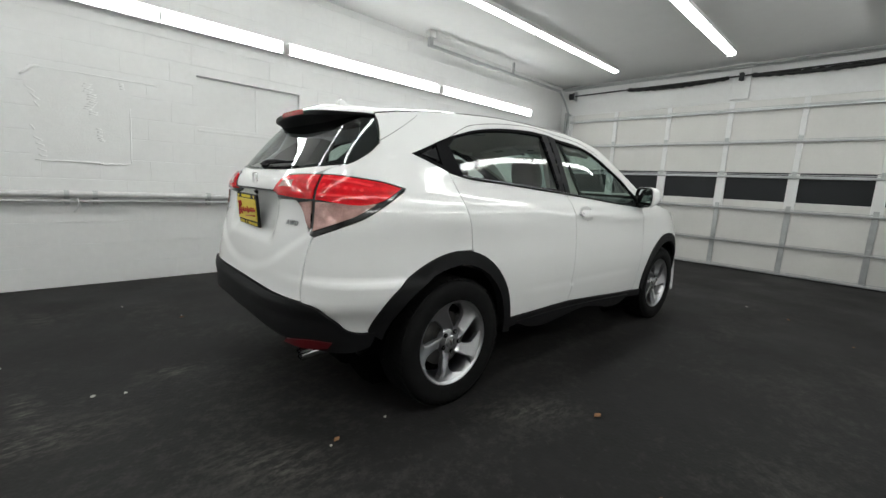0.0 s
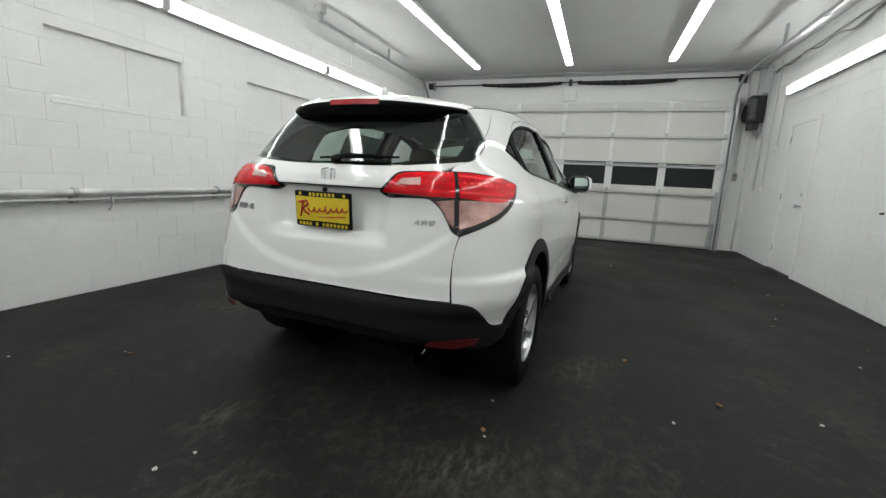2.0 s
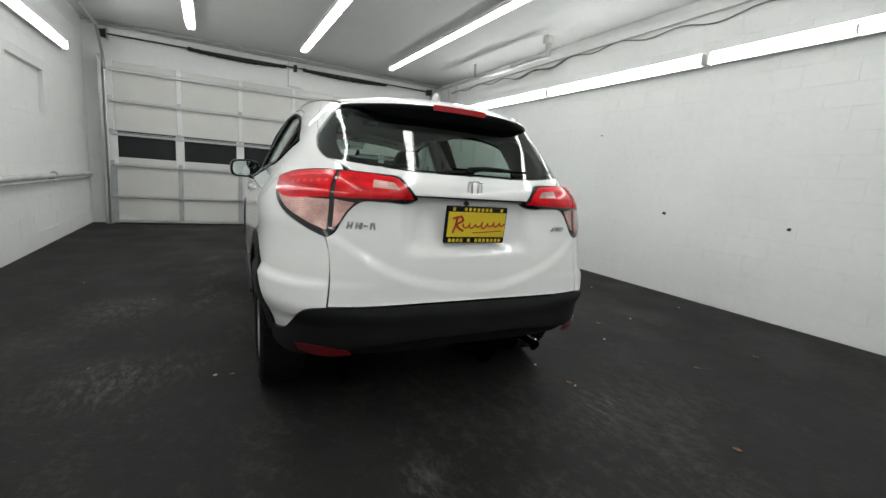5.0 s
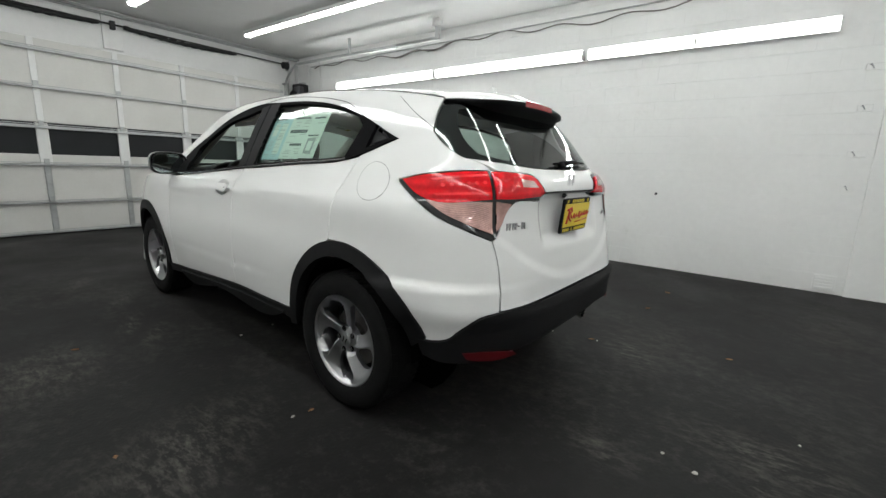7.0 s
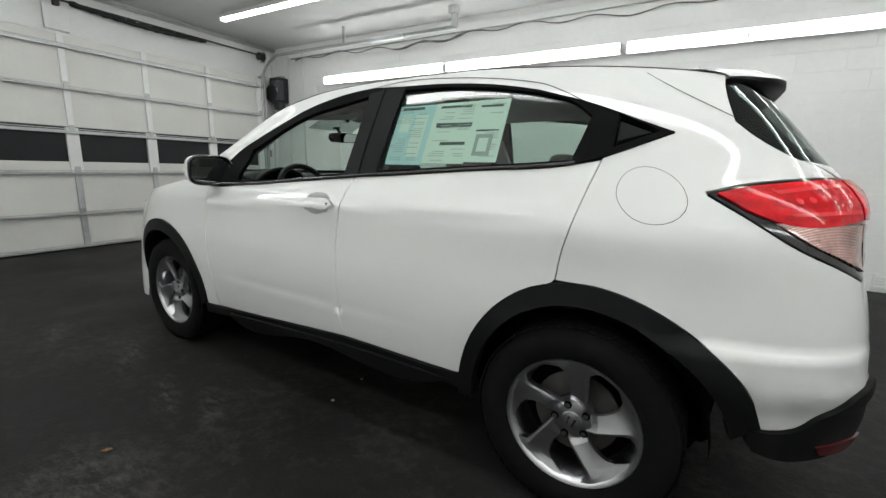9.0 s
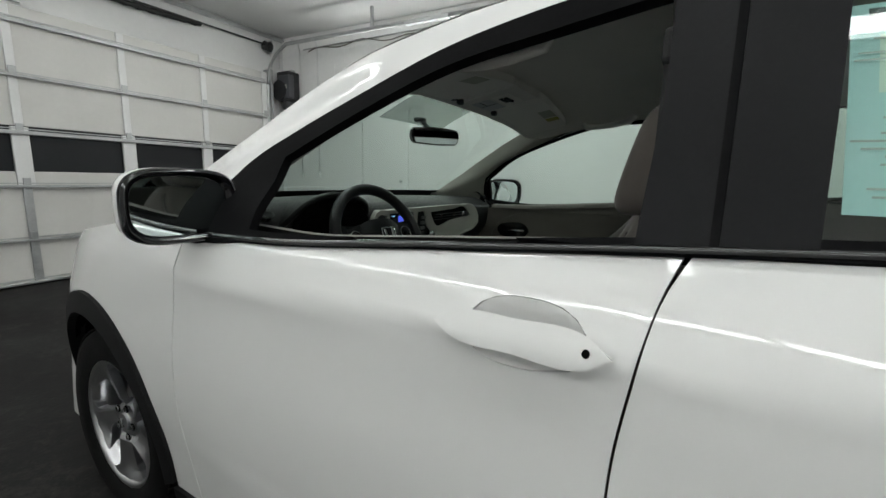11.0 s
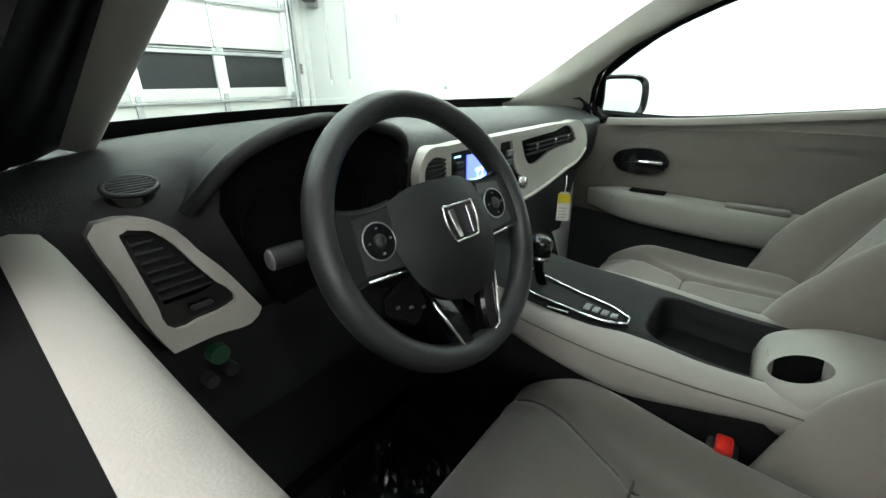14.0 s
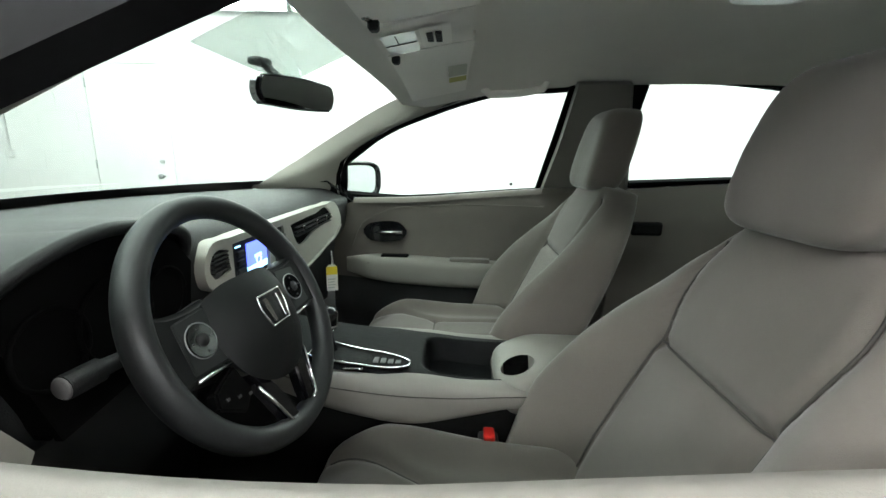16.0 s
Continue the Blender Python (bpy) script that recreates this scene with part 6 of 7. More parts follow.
    panel("quarter_trim", [(-.52, .92), (-.50, 1.15), (-.40, 1.36), (-.30, 1.42), (-.02, 1.42), (-.04, 1.21), (.03, 1.15), (.06, .98), (.05, .90)], VINYL, CAR, side, off=-.05, flange=.0, step=.06, gap=0)
    part("grab_handle", tube(smooth_line([(side * .575, 1.455, roof_z(.55, 1.45) - .068), (side * .555, 1.435, roof_z(.55, 1.43) - .092), (side * .550, 1.345, roof_z(.55, 1.34) - .100), (side * .550, 1.265, roof_z(.55, 1.26) - .092), (side * .570, 1.245, roof_z(.55, 1.24) - .066)], .015), .0095, seg=10, flat=1.3), HEADL, CAR, smooth=True)
    part("seat_belt", sheet(lambda u, v: (side * (.655 + .055 * (1 - v)), 1.005 + .045 * u, .55 + .85 * v), 2, 10), DASHB, CAR)
    part("belt_loop", box((min(side * .635, side * .665), 1.0, 1.36), (max(side * .635, side * .665), 1.055, 1.41), .008, 2), DASHB, CAR)

# headliner with visors and console
def liner_top(u, v):
    k = 2 * u - 1
    ys = -.30 + (HEAD_Y + .30) * v
    x = k * (half_roof(ys) + .012)
    y = ys + .10 * (1 - k * k) * v * v
    return (x, y, roof_z(min(abs(x), half_roof(ys) * .97), y) - .050 - .028 * abs(k) ** 6 + .030 * ramp(v, .96, 1.0))


part("headliner", sheet(liner_top, 28, 30), HEADL, CAR, "grey cloth headliner", smooth=True)
def head_z(x, y):
    return roof_z(x, y) - .052


def under(x, y, drop):
    return Vector((x, y, head_z(x, y) - drop))


for x0, x1 in ((-.52, -.11), (.11, .52)):
    def visor(u, v):
        a, b = 2 * u - 1, 2 * v - 1
        k = (1 - .06 * abs(a) ** 8 * abs(b) ** 3)
        x = (x0 + x1) / 2 + (x1 - x0) / 2 * math.sin(math.pi / 2 * a) * k
        y = 1.60 + (.105 - .018 * abs(x) / .5) * math.sin(math.pi / 2 * b) * k
        return under(x, y, .004 if u in (0, 1) or v in (0, 1) else .026)
    vs = part("sun_visor", sheet(visor, 30, 20), VISOR, CAR, "light grey folded sun visor", smooth=True, angle=40)
    xi, sg = (x1, -1) if x0 < 0 else (x0, 1)
    part("visor_clip", box((xi + sg * .02 - .012, 1.672, head_z(xi, 1.68) - .042), (xi + sg * .02 + .012, 1.690, head_z(xi, 1.68) - .012), .004), DASHB, vs)
    part("visor_hinge", tube([under(xi + sg * .035, 1.685, .024), under(xi + sg * .06, 1.688, .026)], .006, seg=8), CHROME, vs, smooth=True)
    part("visor_label", sheet(lambda u, v: under(x0 + (x1 - x0) * (.42 + .22 * u), 1.515 + .05 * v, .0275), 2, 2), mat("visor_label", (.42, .43, .36), .6), vs)
    if x0 > 0:
        part("visor_label", sheet(lambda u, v: under(x0 + (x1 - x0) * (.66 + .10 * u), 1.515 + .05 * v, .0275), 2, 2), mat("visor_warning", (.40, .38, .10), .6), vs)
def console_shell(u, v):
    a, b = 2 * u - 1, 2 * v - 1
    w = .105 - .012 * b
    return under(.025 + w * math.sin(math.pi / 2 * a), 1.605 + .098 * math.sin(math.pi / 2 * b), 0 if u in (0, 1) or v in (0, 1) else .020 + .006 * (1 - a * a))
mc = part("map_lamp_console", sheet(console_shell, 26, 26), HEADL, CAR, smooth=True, angle=45)
part("map_lens", sheet(lambda u, v: under(-.040 + .145 * u, 1.622 + .066 * v, .0285), 4, 2), mat("lamp_lens", (.72, .73, .74), .2), mc)
part("lens_split", tube([under(.032, 1.624, .0295), under(.032, 1.686, .0295)], .001, seg=5), STITCH, mc)
part("lens_line", tube([under(-.028, 1.66, .0295), under(.022, 1.66, .0295)], .0012, seg=5), STITCH, mc)
part("console_plate", sheet(lambda u, v: under(-.045 + .145 * u, 1.552 + .062 * v, .0275), 4, 2), VISOR, mc)
for i in range(4):
    for k in range(2):
        part("console_button", box((-.006 + .016 * i, 1.571 + .018 * k, head_z(0, 1.58) - .034), (.005 + .016 * i, 1.584 + .018 * k, head_z(0, 1.58) - .027), .001), DASHB, mc)
part("dome_lamp", blob((-.02, .95, head_z(0, .95) - .006), (.05, .07, .012), .4, .5), mat("dome_lens", (.7, .7, .68), .25), CAR, smooth=True)
# inner mirror
im = new("inner_mirror")
im.parent = CAR
im.matrix_basis = Matrix.Translation((.045, 1.885, 1.345)) @ pose(0, 0, 0, 2, 0, -30) @ Matrix.Diagonal((.86, 1, .98, 1))
tagged(im, "black-framed rear-view mirror on the windscreen")
sh_o = smooth_line([(-.12, .0), (-.112, .028), (0, .035), (.112, .028), (.12, .0), (.108, -.030), (0, -.034), (-.108, -.030)], .012, True)
part("mirror_shell", prism([tuple(p) for p in sh_o], (-.010, .022), "y", .006, 2), GLOSSB, im)
part("mirror_face", prism([(p[0] * .93, p[1] * .86) for p in sh_o], (-.0125, -.0105), "y"), MIRR, im)
part("mirror_stalk", tube([(0, .015, .01), (-.02, .05, .04), (-.03, .075, .065)], .011, seg=8), GLOSSB, im, smooth=True)
part("mirror_mount", blob((-.035, .08, .066), (.028, .018, .010), .6, .6), GLOSSB, im, smooth=True)

# dashboard: profile swept across the car
def dash_profile(x):
    """(y, z) points from the windscreen over the top and down to the footwell."""
    side = ramp(abs(x), .50, .74)
    hump = .022 * math.exp(-((x + .39) / .19) ** 4)
    c = .012 * (1 - (x / .74) ** 2)
    yb = 2.30 + .20 * (1 - (x / .76) ** 2)
    r = .042 * ramp(-x, .49, .56)
    return [(yb, 1.080 + c), (2.18, 1.088 + c + hump * .6), (2.06 + r * .5, 1.084 + c + hump), (2.00 + r * .9, 1.072 + c + hump - .010 * ramp(x, 0, .6)), (1.972 + r, 1.050 + hump), (1.968 + r, 1.02), (1.972 + r, .98), (1.985 + r, .93), (2.02 + r * .6, .88), (2.06, .80), (2.10, .66), (2.14, .45), (2.16, .32)]


def dash(u, v):
    x = -.745 + 1.49 * u
    P = [Vector((p[0], p[1])) for p in dash_profile(x)]
    t = v * (len(P) - 1)
    i = min(int(t), len(P) - 2)
    f = t - i
    p0, p1, p2, p3 = P[max(i - 1, 0)], P[i], P[i + 1], P[min(i + 2, len(P) - 1)]
    q = .5 * ((2 * p1) + (p2 - p0) * f + (2 * p0 - 5 * p1 + 4 * p2 - p3) * f * f + (3 * p1 - p0 - 3 * p2 + p3) * f ** 3)
    return (x, q.x, q.y)


db = new("dashboard")
db.parent = CAR
tagged(db, "black dashboard with light grey trim panels")
part("dash_body", sheet(dash, 70, 60), DASHB, db, smooth=True)
# instrument hood and gauges
hood = smooth_line([(-.585, 1.045), (-.545, 1.095), (-.46, 1.128), (-.36, 1.120), (-.275, 1.092), (-.240, 1.045)], .02)
part("gauge_hood", sheet(lambda u, v: (lambda p: (p.x, 1.935 + .05 * abs(2 * u - 1) ** 3 + .16 * v, p.y - .012 * v))(hood[min(len(hood) - 1, int(u * (len(hood) - 1) + .5))]), len(hood) - 1, 5), DASHB, db, smooth=True)
part("gauge_hood_lip", tube([(p.x, 1.937 + .05 * abs(2 * i / (len(hood) - 1) - 1) ** 3, p.y) for i, p in enumerate(hood)], .009, seg=8), DASHB, db, smooth=True)
part("gauge_recess", prism([(-.505, .90), (-.525, .96), (-.548, 1.03), (-.535, 1.085), (-.46, 1.12), (-.36, 1.113), (-.285, 1.085), (-.25, 1.045), (-.27, .93)], (1.966, 2.0), "y"), LINER, db)
for x, r in ((-.50, .045), (-.41, .058), (-.32, .042)):
    part("gauge_ring", tube([(x + r * math.cos(k * math.pi / 12), 1.962, 1.01 + r * math.sin(k * math.pi / 12)) for k in range(25)], .003, seg=6), LINER, db, smooth=True)
# left vent unit

def flat_panel(name, outline, y0, y1, material, parent, hole=None, tilt=0.0, label="", step=.012):
    """A plate in the dashboard's face with rounded outline, optional hole, and depth from y0 (rear face) to y1."""
    lift = lambda p: (Vector((p.x, y0 + tilt * (p.y - 1.0), p.y)), Vector((0, -1, 0)))
    return panel(name, outline, material, parent, 1, lift=lift, holes=(hole,) if hole else (), flange=y1 - y0, gap=0, step=step * 2, edge=step, label=label, corner=50)


VO = [(-.680, 1.048), (-.672, 1.057), (-.655, 1.058), (-.630, 1.051), (-.612, 1.037), (-.598, 1.012), (-.580, .985), (-.565, .956), (-.553, .930), (-.560, .922), (-.610, .922), (-.650, .922), (-.660, .949), (-.669, .997), (-.678, 1.034)]
VI = [(-.658, 1.043), (-.650, 1.046), (-.633, 1.041), (-.622, 1.030), (-.606, 1.001), (-.589, .972), (-.577, .955), (-.578, .948), (-.589, .945), (-.619, .944), (-.641, .943), (-.647, .949), (-.649, .970), (-.653, 1.002)]
def deeper(ob):
    """Sets a vent piece further into the dash, a little larger."""
    c = Matrix.Translation((-.769, 1.506, 1.171))
    ob.matrix_basis = c @ Matrix.Scale(1.075, 4) @ c.inverted()
lv = flat_panel("vent_surround", VO, 1.950, 1.99, VINYL_LIT, db, VI, .25, "light grey vent surround")
VH = [(-.653, 1.040), (-.635, 1.037), (-.621, 1.018), (-.592, .972), (-.600, .969), (-.642, .968), (-.648, 1.0)]
lvi = flat_panel("vent_frame", VI, 1.956, 1.975, GLOSSB, db, VH, .25)
part("vent_back", prism([(-.66, 1.045), (-.60, 1.045), (-.575, .94), (-.65, .94)], (1.978, 1.981), "y"), LINER, lv)
for i in range(7):
    z = .972 + i * .0095
    xl, xr = -.642 - .009 * (i / 6), -.592 - .040 * (i / 6)
    part("vent_slat", prism([(1.956 + .25 * (z - 1), z), (1.977, z + .007), (1.977, z + .009), (1.956 + .25 * (z - 1), z + .0024)], (xl, xr), "x"), DASHB, lvi)
part("vent_slider", box((-.622, 1.938, .954), (-.600, 1.946, .959), .002), DASHB, lvi)
deeper(lv)
deeper(lvi)
# defroster outlet on the dash top
OUT = Matrix.Translation((-.622, 2.018, 1.072)) @ pose(0, 0, 0, 32, 0, 0) @ Matrix.Scale(1.06, 4)
so = part("side_outlet", prism([(.022 * math.cos(k * math.pi / 16), .0125 * math.sin(k * math.pi / 16)) for k in range(32)], (-.02, .003), "z", .003), GLOSSB, db, m=OUT)
part("outlet_ring", tube([(.023 * math.cos(k * math.pi / 16), .0135 * math.sin(k * math.pi / 16), .003) for k in range(33)], .003, seg=6), DASHB, so, smooth=True)
for i in range(6):
    y = -.009 + i * .0036
    w = .020 * math.sqrt(max(0, 1 - (y / .0125) ** 2))
    part("outlet_rib", box((-w, y - .001, .002), (w, y + .001, .0055)), DASHB, so)
# light trim across centre and passenger side
CT = [(-.240, 1.035), (-.222, 1.060), (-.15, 1.066), (.0, 1.066), (.20, 1.066), (.40, 1.064), (.52, 1.055), (.565, 1.02), (.580, .985), (.56, .955), (.45, .925), (.25, .890), (.10, .885), (-.02, .905), (-.10, .950), (-.20, .975), (-.235, .995)]
def bowed(off):
    return lambda p: (Vector((p.x, 1.950 + .10 * ramp(p.x, .25, .62) * 0 + .25 * max(0, .98 - p.y) + off, p.y)), Vector((0, -1, 0)))


def dash_plate(name, outline, off, depth, material, parent, holes=(), label=""):
    return panel(name, outline, material, parent, 1, lift=bowed(off), holes=holes, flange=depth, gap=0, step=.024, edge=.012, label=label, corner=60)


VC = [(-.224, 1.035), (-.205, 1.050), (-.170, 1.046), (-.160, 1.005), (-.215, 1.003), (-.226, 1.015)]
SCO = [(-.150, 1.052), (.0, 1.052), (.002, .965), (-.150, .972)]
HV = [(.030, 1.050), (.080, 1.050), (.105, .985), (.175, .950), (.150, .915), (.055, .925), (.028, .98)]
VR = [(.125, 1.044), (.30, 1.048), (.44, 1.046), (.482, 1.010), (.30, 1.000), (.160, .992)]
ct = dash_plate("trim_panel", CT, 0, .03, VINYL_LIT, db, (VC, SCO, HV, VR), "light grey dashboard trim panel")
part("trim_edge", tube([(p[0], 1.952 + .25 * max(0, .98 - p[1]), p[1]) for p in smooth_line([(.575, .975), (.56, .955), (.45, .925), (.25, .890), (.10, .885)], .02)], .007, seg=8), VINYL_LIT, ct, smooth=True)
for nm, o in (("centre_vent", VC), ("head_unit", SCO), ("climate_panel", HV), ("passenger_vent", VR)):
    b = dash_plate(nm, o, .006, .01, {"head_unit": SATINB, "climate_panel": SATINB, "centre_vent": DASHB}.get(nm, LINER), ct)
    xs, zs = [p[0] for p in o], [p[1] for p in o]
    if nm == "centre_vent":
        for i in range(5):
            z = 1.010 + i * .008
            part("vent_slat", box((-.215, 1.948, z), (-.168, 1.958, z + .003)), DASHB, b)
    if nm == "head_unit":
        part("display", box((-.092, 1.9525, .992), (-.008, 1.9555, 1.040)), SCREEN, b, "lit blue screen")
        part("display_lower", box((-.092, 1.9525, .978), (-.008, 1.9555, .9915)), SCREENC, b, "pale blue lower band of the screen")
        part("display_icon", box((-.065, 1.9515, 1.005), (-.035, 1.9522, 1.012)), SCREENC, b)
        part("display_icon", tube([(-.048 + .010 * math.cos(k * math.pi / 6), 1.952, .999 + .008 * math.sin(k * math.pi / 6)) for k in range(13)], .0015, seg=5), SCREENC, b)
        for i in range(3):
            part("unit_button", box((-.135, 1.949, .985 + .018 * i), (-.105, 1.955, .997 + .018 * i), .002), DASHB, b)
        part("unit_label", box((-.135, 1.9535, 1.040), (-.115, 1.9545, 1.043)), SCREENC, b)
    if nm == "climate_panel":
        for i in range(4):
            z = .955 + i * .021
            part("climate_key", box((.045 + .004 * i, 1.946, z), (.075 + .004 * i, 1.953, z + .013), .002), mat("grey_key", (.10, .10, .10), .4) if i else DASHB, b)
        part("climate_knob", tube([(.118, 1.955, .950), (.118, 1.930, .950)], [.016, .013], seg=16), CHROME, b, smooth=True)
    if nm == "passenger_vent":
        for i in range(3):
            z = 1.006 + i * .011
            part("vent_slat", box((.155 + .004 * i, 1.947, z), (.455, 1.957, z + .003)), DASHB, b)
        for x in (.20, .31, .40):
            part("vent_tab", box((x, 1.944, 1.014), (x + .012, 1.950, 1.030), .002), CHROME, b)
part("glove_box", sheet(lambda u, v: (.12 + .50 * u, 1.985 + .04 * v + .02 * math.sin(math.pi * u), .90 - .22 * v), 10, 8), DASHB, db, smooth=True)
# switches under the left vent
for i, (x, z) in enumerate(((-.595, .872), (-.585, .845), (-.61, .842))):
    part("dash_switch", tube([(x, 1.985, z), (x, 1.968, z)], .012 if i == 0 else .008, seg=12), mat("eco_green", (.01, .05, .02), .4) if i == 0 else DASHB, db)
part("knee_panel", sheet(lambda u, v: (-.70 + .50 * u, 1.975 + .06 * v, .905 - .20 * v), 10, 6), DASHB, db, smooth=True)
part("pedal", box((-.42, 2.0, .42), (-.34, 2.02, .50), .008, 2), LINER, CAR)
part("pedal", box((-.29, 2.0, .36), (-.24, 2.02, .50), .008, 2), LINER, CAR)

# steering wheel
SWM = Matrix.Translation((-.364, 1.816, .999)) @ pose(0, 0, 0, 0, 0, -6.5) @ pose(0, 0, 0, -26, 0, 0)      # local -y faces the driver
sw_ = new("steering_wheel")
sw_.parent = CAR
sw_.matrix_basis = SWM
tagged(sw_, "black steering wheel with three spokes")
RW = .164
bm = bmesh.new()
sheet(lambda u, v: ((RW + .0165 * math.cos(2 * math.pi * v)) * math.cos(2 * math.pi * u), .0185 * math.sin(2 * math.pi * v), (RW + .0165 * math.cos(2 * math.pi * v)) * math.sin(2 * math.pi * u)), 80, 16, bm)
bmesh.ops.remove_doubles(bm, verts=bm.verts, dist=1e-5)
part("rim", bm, WHEELB, sw_, smooth=True)
hub = [Vector(p) for p in smooth_line([(-.080, .040), (-.058, .051), (0, .056), (.058, .051), (.080, .040), (.088, .018), (.084, -.022), (.066, -.064), (.036, -.088), (-.036, -.088), (-.066, -.064), (-.084, -.022), (-.088, .018)], .01, True, 60)]
SPOKEG = mat("grey_spoke", (.013, .0138, .0145), .42)
ICON = mat("pale_icon", (.06, .06, .06), .5)
def dome(p):
    r = min(1, math.hypot(p.x / .092, (p.y + .012) / .100))
    return Vector((p.x, -.042 + .034 * r ** 2.0, p.y)), Vector((p.x * 8, -1, (p.y + .012) * 7)).normalized()
panel("airbag_cover", [tuple(p) for p in hub], HUBB, sw_, 1, raw=True, lift=dome, flange=.03, gap=0, step=.012, edge=.012)
for sd in (1, -1):
    sp_o = smooth_line([(sd * .060, .050), (sd * .105, .046), (sd * .138, .052), (sd * .156, .066), (sd * .164, .020), (sd * .160, -.040), (sd * .140, -.036), (sd * .105, -.035), (sd * .055, -.040)], .010, True, 50)
    spk = part("spoke", prism([tuple(p) for p in sp_o], (-.010, .014), "y", .006, 3), HUBB, sw_, smooth=True, angle=50)
    part("switch_plate", prism([(sd * .078, .040), (sd * .128, .036), (sd * .132, -.026), (sd * .070, -.030)][::sd], (-.0125, -.008), "y", .0015), SPOKEG, spk)
    part("switch_pad", tube([(sd * .104, -.012, .006), (sd * .104, -.015, .006)], [.021, .0195], seg=28), GLOSSB, spk, smooth=True, angle=30)
    part("switch_ring", tube([(sd * .104 + .0212 * math.cos(k * math.pi / 14), -.0135, .006 + .0212 * math.sin(k * math.pi / 14)) for k in range(29)], .0008, seg=6), GALV, spk, smooth=True)
    part("switch_knob", tube([(sd * .104, -.0145, .006), (sd * .104, -.018, .006)], [.0085, .007], seg=16), DASHB, spk, smooth=True)
    for a in range(4):
        part("switch_mark", box((sd * .104 + .0145 * math.cos(a * math.pi / 2) - .0018, -.0157, .006 + .0145 * math.sin(a * math.pi / 2) - .0012), (sd * .104 + .0145 * math.cos(a * math.pi / 2) + .0018, -.0148, .006 + .0145 * math.sin(a * math.pi / 2) + .0012)), ICON, spk)
    part("spoke_bright", tube([(sd * .070, -.0125, -.036), (sd * .134, -.0125, -.032)], .0024, seg=6), CHROME, spk, smooth=True)
    lo = [(sd * .064, -.060), (sd * .040, -.075), (sd * .018, -.120), (sd * .012, -.156), (sd * .036, -.156), (sd * .046, -.120)]
    low = part("lower_spoke", prism([tuple(p) for p in smooth_line(lo, .012, True, 60)], (-.010, .010), "y", .004), GLOSSB, sw_)
    part("lower_bright", tube([(sd * .060, -.0105, -.082), (sd * .045, -.0115, -.122), (sd * .036, -.0115, -.148), (sd * .024, -.0115, -.152)], .0026, seg=6), CHROME, low, smooth=True)
pod = smooth_line([(-.07, -.04), (-.115, -.055), (-.12, -.075), (-.085, -.10), (-.06, -.08)], .012, True)
part("phone_switch_pod", prism([tuple(p) for p in pod], (-.004, .012), "y", .003), LINER, sw_)
for i in range(3):
    part("phone_mark", box((-.108 + .017 * i, -.0072, -.072 - .006 * i), (-.103 + .017 * i, -.006, -.069 - .006 * i)), ICON, sw_)
for sd in (1, -1):
    part("badge_bar", prism([(sd * .021, .014), (sd * .011, .014), (sd * .009, -.020), (sd * .016, -.020)], (-.046, -.038), "y", .001), CHROME, sw_)
part("badge_ring", tube(smooth_line([(-.020, -.0425, -.024), (-.027, -.0425, .0), (-.025, -.0425, .019), (.025, -.0425, .019), (.027, -.0425, .0), (.020, -.0425, -.024)], .008, True) + [Vector((-.020, -.0425, -.024))], .0018, seg=6), CHROME, sw_, smooth=True)
part("column_shroud", blob((0, .095, -.01), (.055, .09, .055), .6, .6), DASHB, sw_, smooth=True)
part("wiper_stalk", tube([(.05, .05, .01), (.13, .045, .03), (.175, .04, .042)], [.008, .010, .013], seg=10), DASHB, sw_, smooth=True)
lst = part("light_stalk", tube([(-.05, .06, .015), (-.12, .075, .025), (-.145, .075, .026), (-.15, .075, .026), (-.188, .075, .026)], [.007, .009, .010, .0135, .0135], seg=14), DASHB, sw_, smooth=True, angle=40)
part("stalk_end", tube([(-.188, .075, .026), (-.191, .075, .026)], [.0125, .010], seg=14), mat("grey_knob", (.16, .15, .15), .5), lst, smooth=True)

# centre console
cn = new("centre_console")
cn.parent = CAR
tagged(cn, "raised centre console with grey sides and shifter")
DECK = [(1.38, .750), (1.5, .754), (1.6, .764), (1.75, .772), (1.85, .785), (2.02, .822)]
def console_side(sd):
    def fn(u, v):
        y = 1.24 + .78 * u
        zt = curve_at(y, [(1.40, .764), (1.5, .766), (1.6, .776), (1.78, .782), (1.9, .800), (2.02, .830)])
        zb = curve_at(y, [(1.30, .722), (1.40, .716), (1.5, .694), (1.62, .672), (1.76, .692), (1.88, .728), (2.02, .775)])
        a = radians(125 - 215 * v)
        rz = (zt - zb) / 2
        bulge = .030 + .010 * math.exp(-((y - 1.62) / .14) ** 2)
        return (sd * (.112 - .010 * ramp(y, 1.75, 2.02) + bulge * math.copysign(abs(math.cos(a)) ** .8, math.cos(a))), y, (zt + zb) / 2 + rz * math.copysign(abs(math.sin(a)) ** .8, math.sin(a)))
    return fn
for sd in (1, -1):
    part("side_bolster", sheet(console_side(sd), 36, 14), VINYL, cn, smooth=True)
    part("bolster_seam", tube([Vector(console_side(sd)(i / 30, .48)) + Vector((sd * .001, 0, 0)) for i in range(31)], .0013, seg=5), STITCH, cn, smooth=True)
    part("lower_side", sheet(lambda u, v: (sd * (.118 - .01 * v), 1.10 + 1.0 * u, .72 - .40 * v), 6, 4), CARPET, cn)
def dz(y):
    return curve_at(y, DECK) + .010
def tray_depth(x, y):
    """The open tray in front of the armrest: a rounded trough."""
    q = abs((x + .008) / .088) ** 5 + abs((y - 1.485) / .115) ** 5
    return .058 * (1 - ramp(q, .55, 1.05))
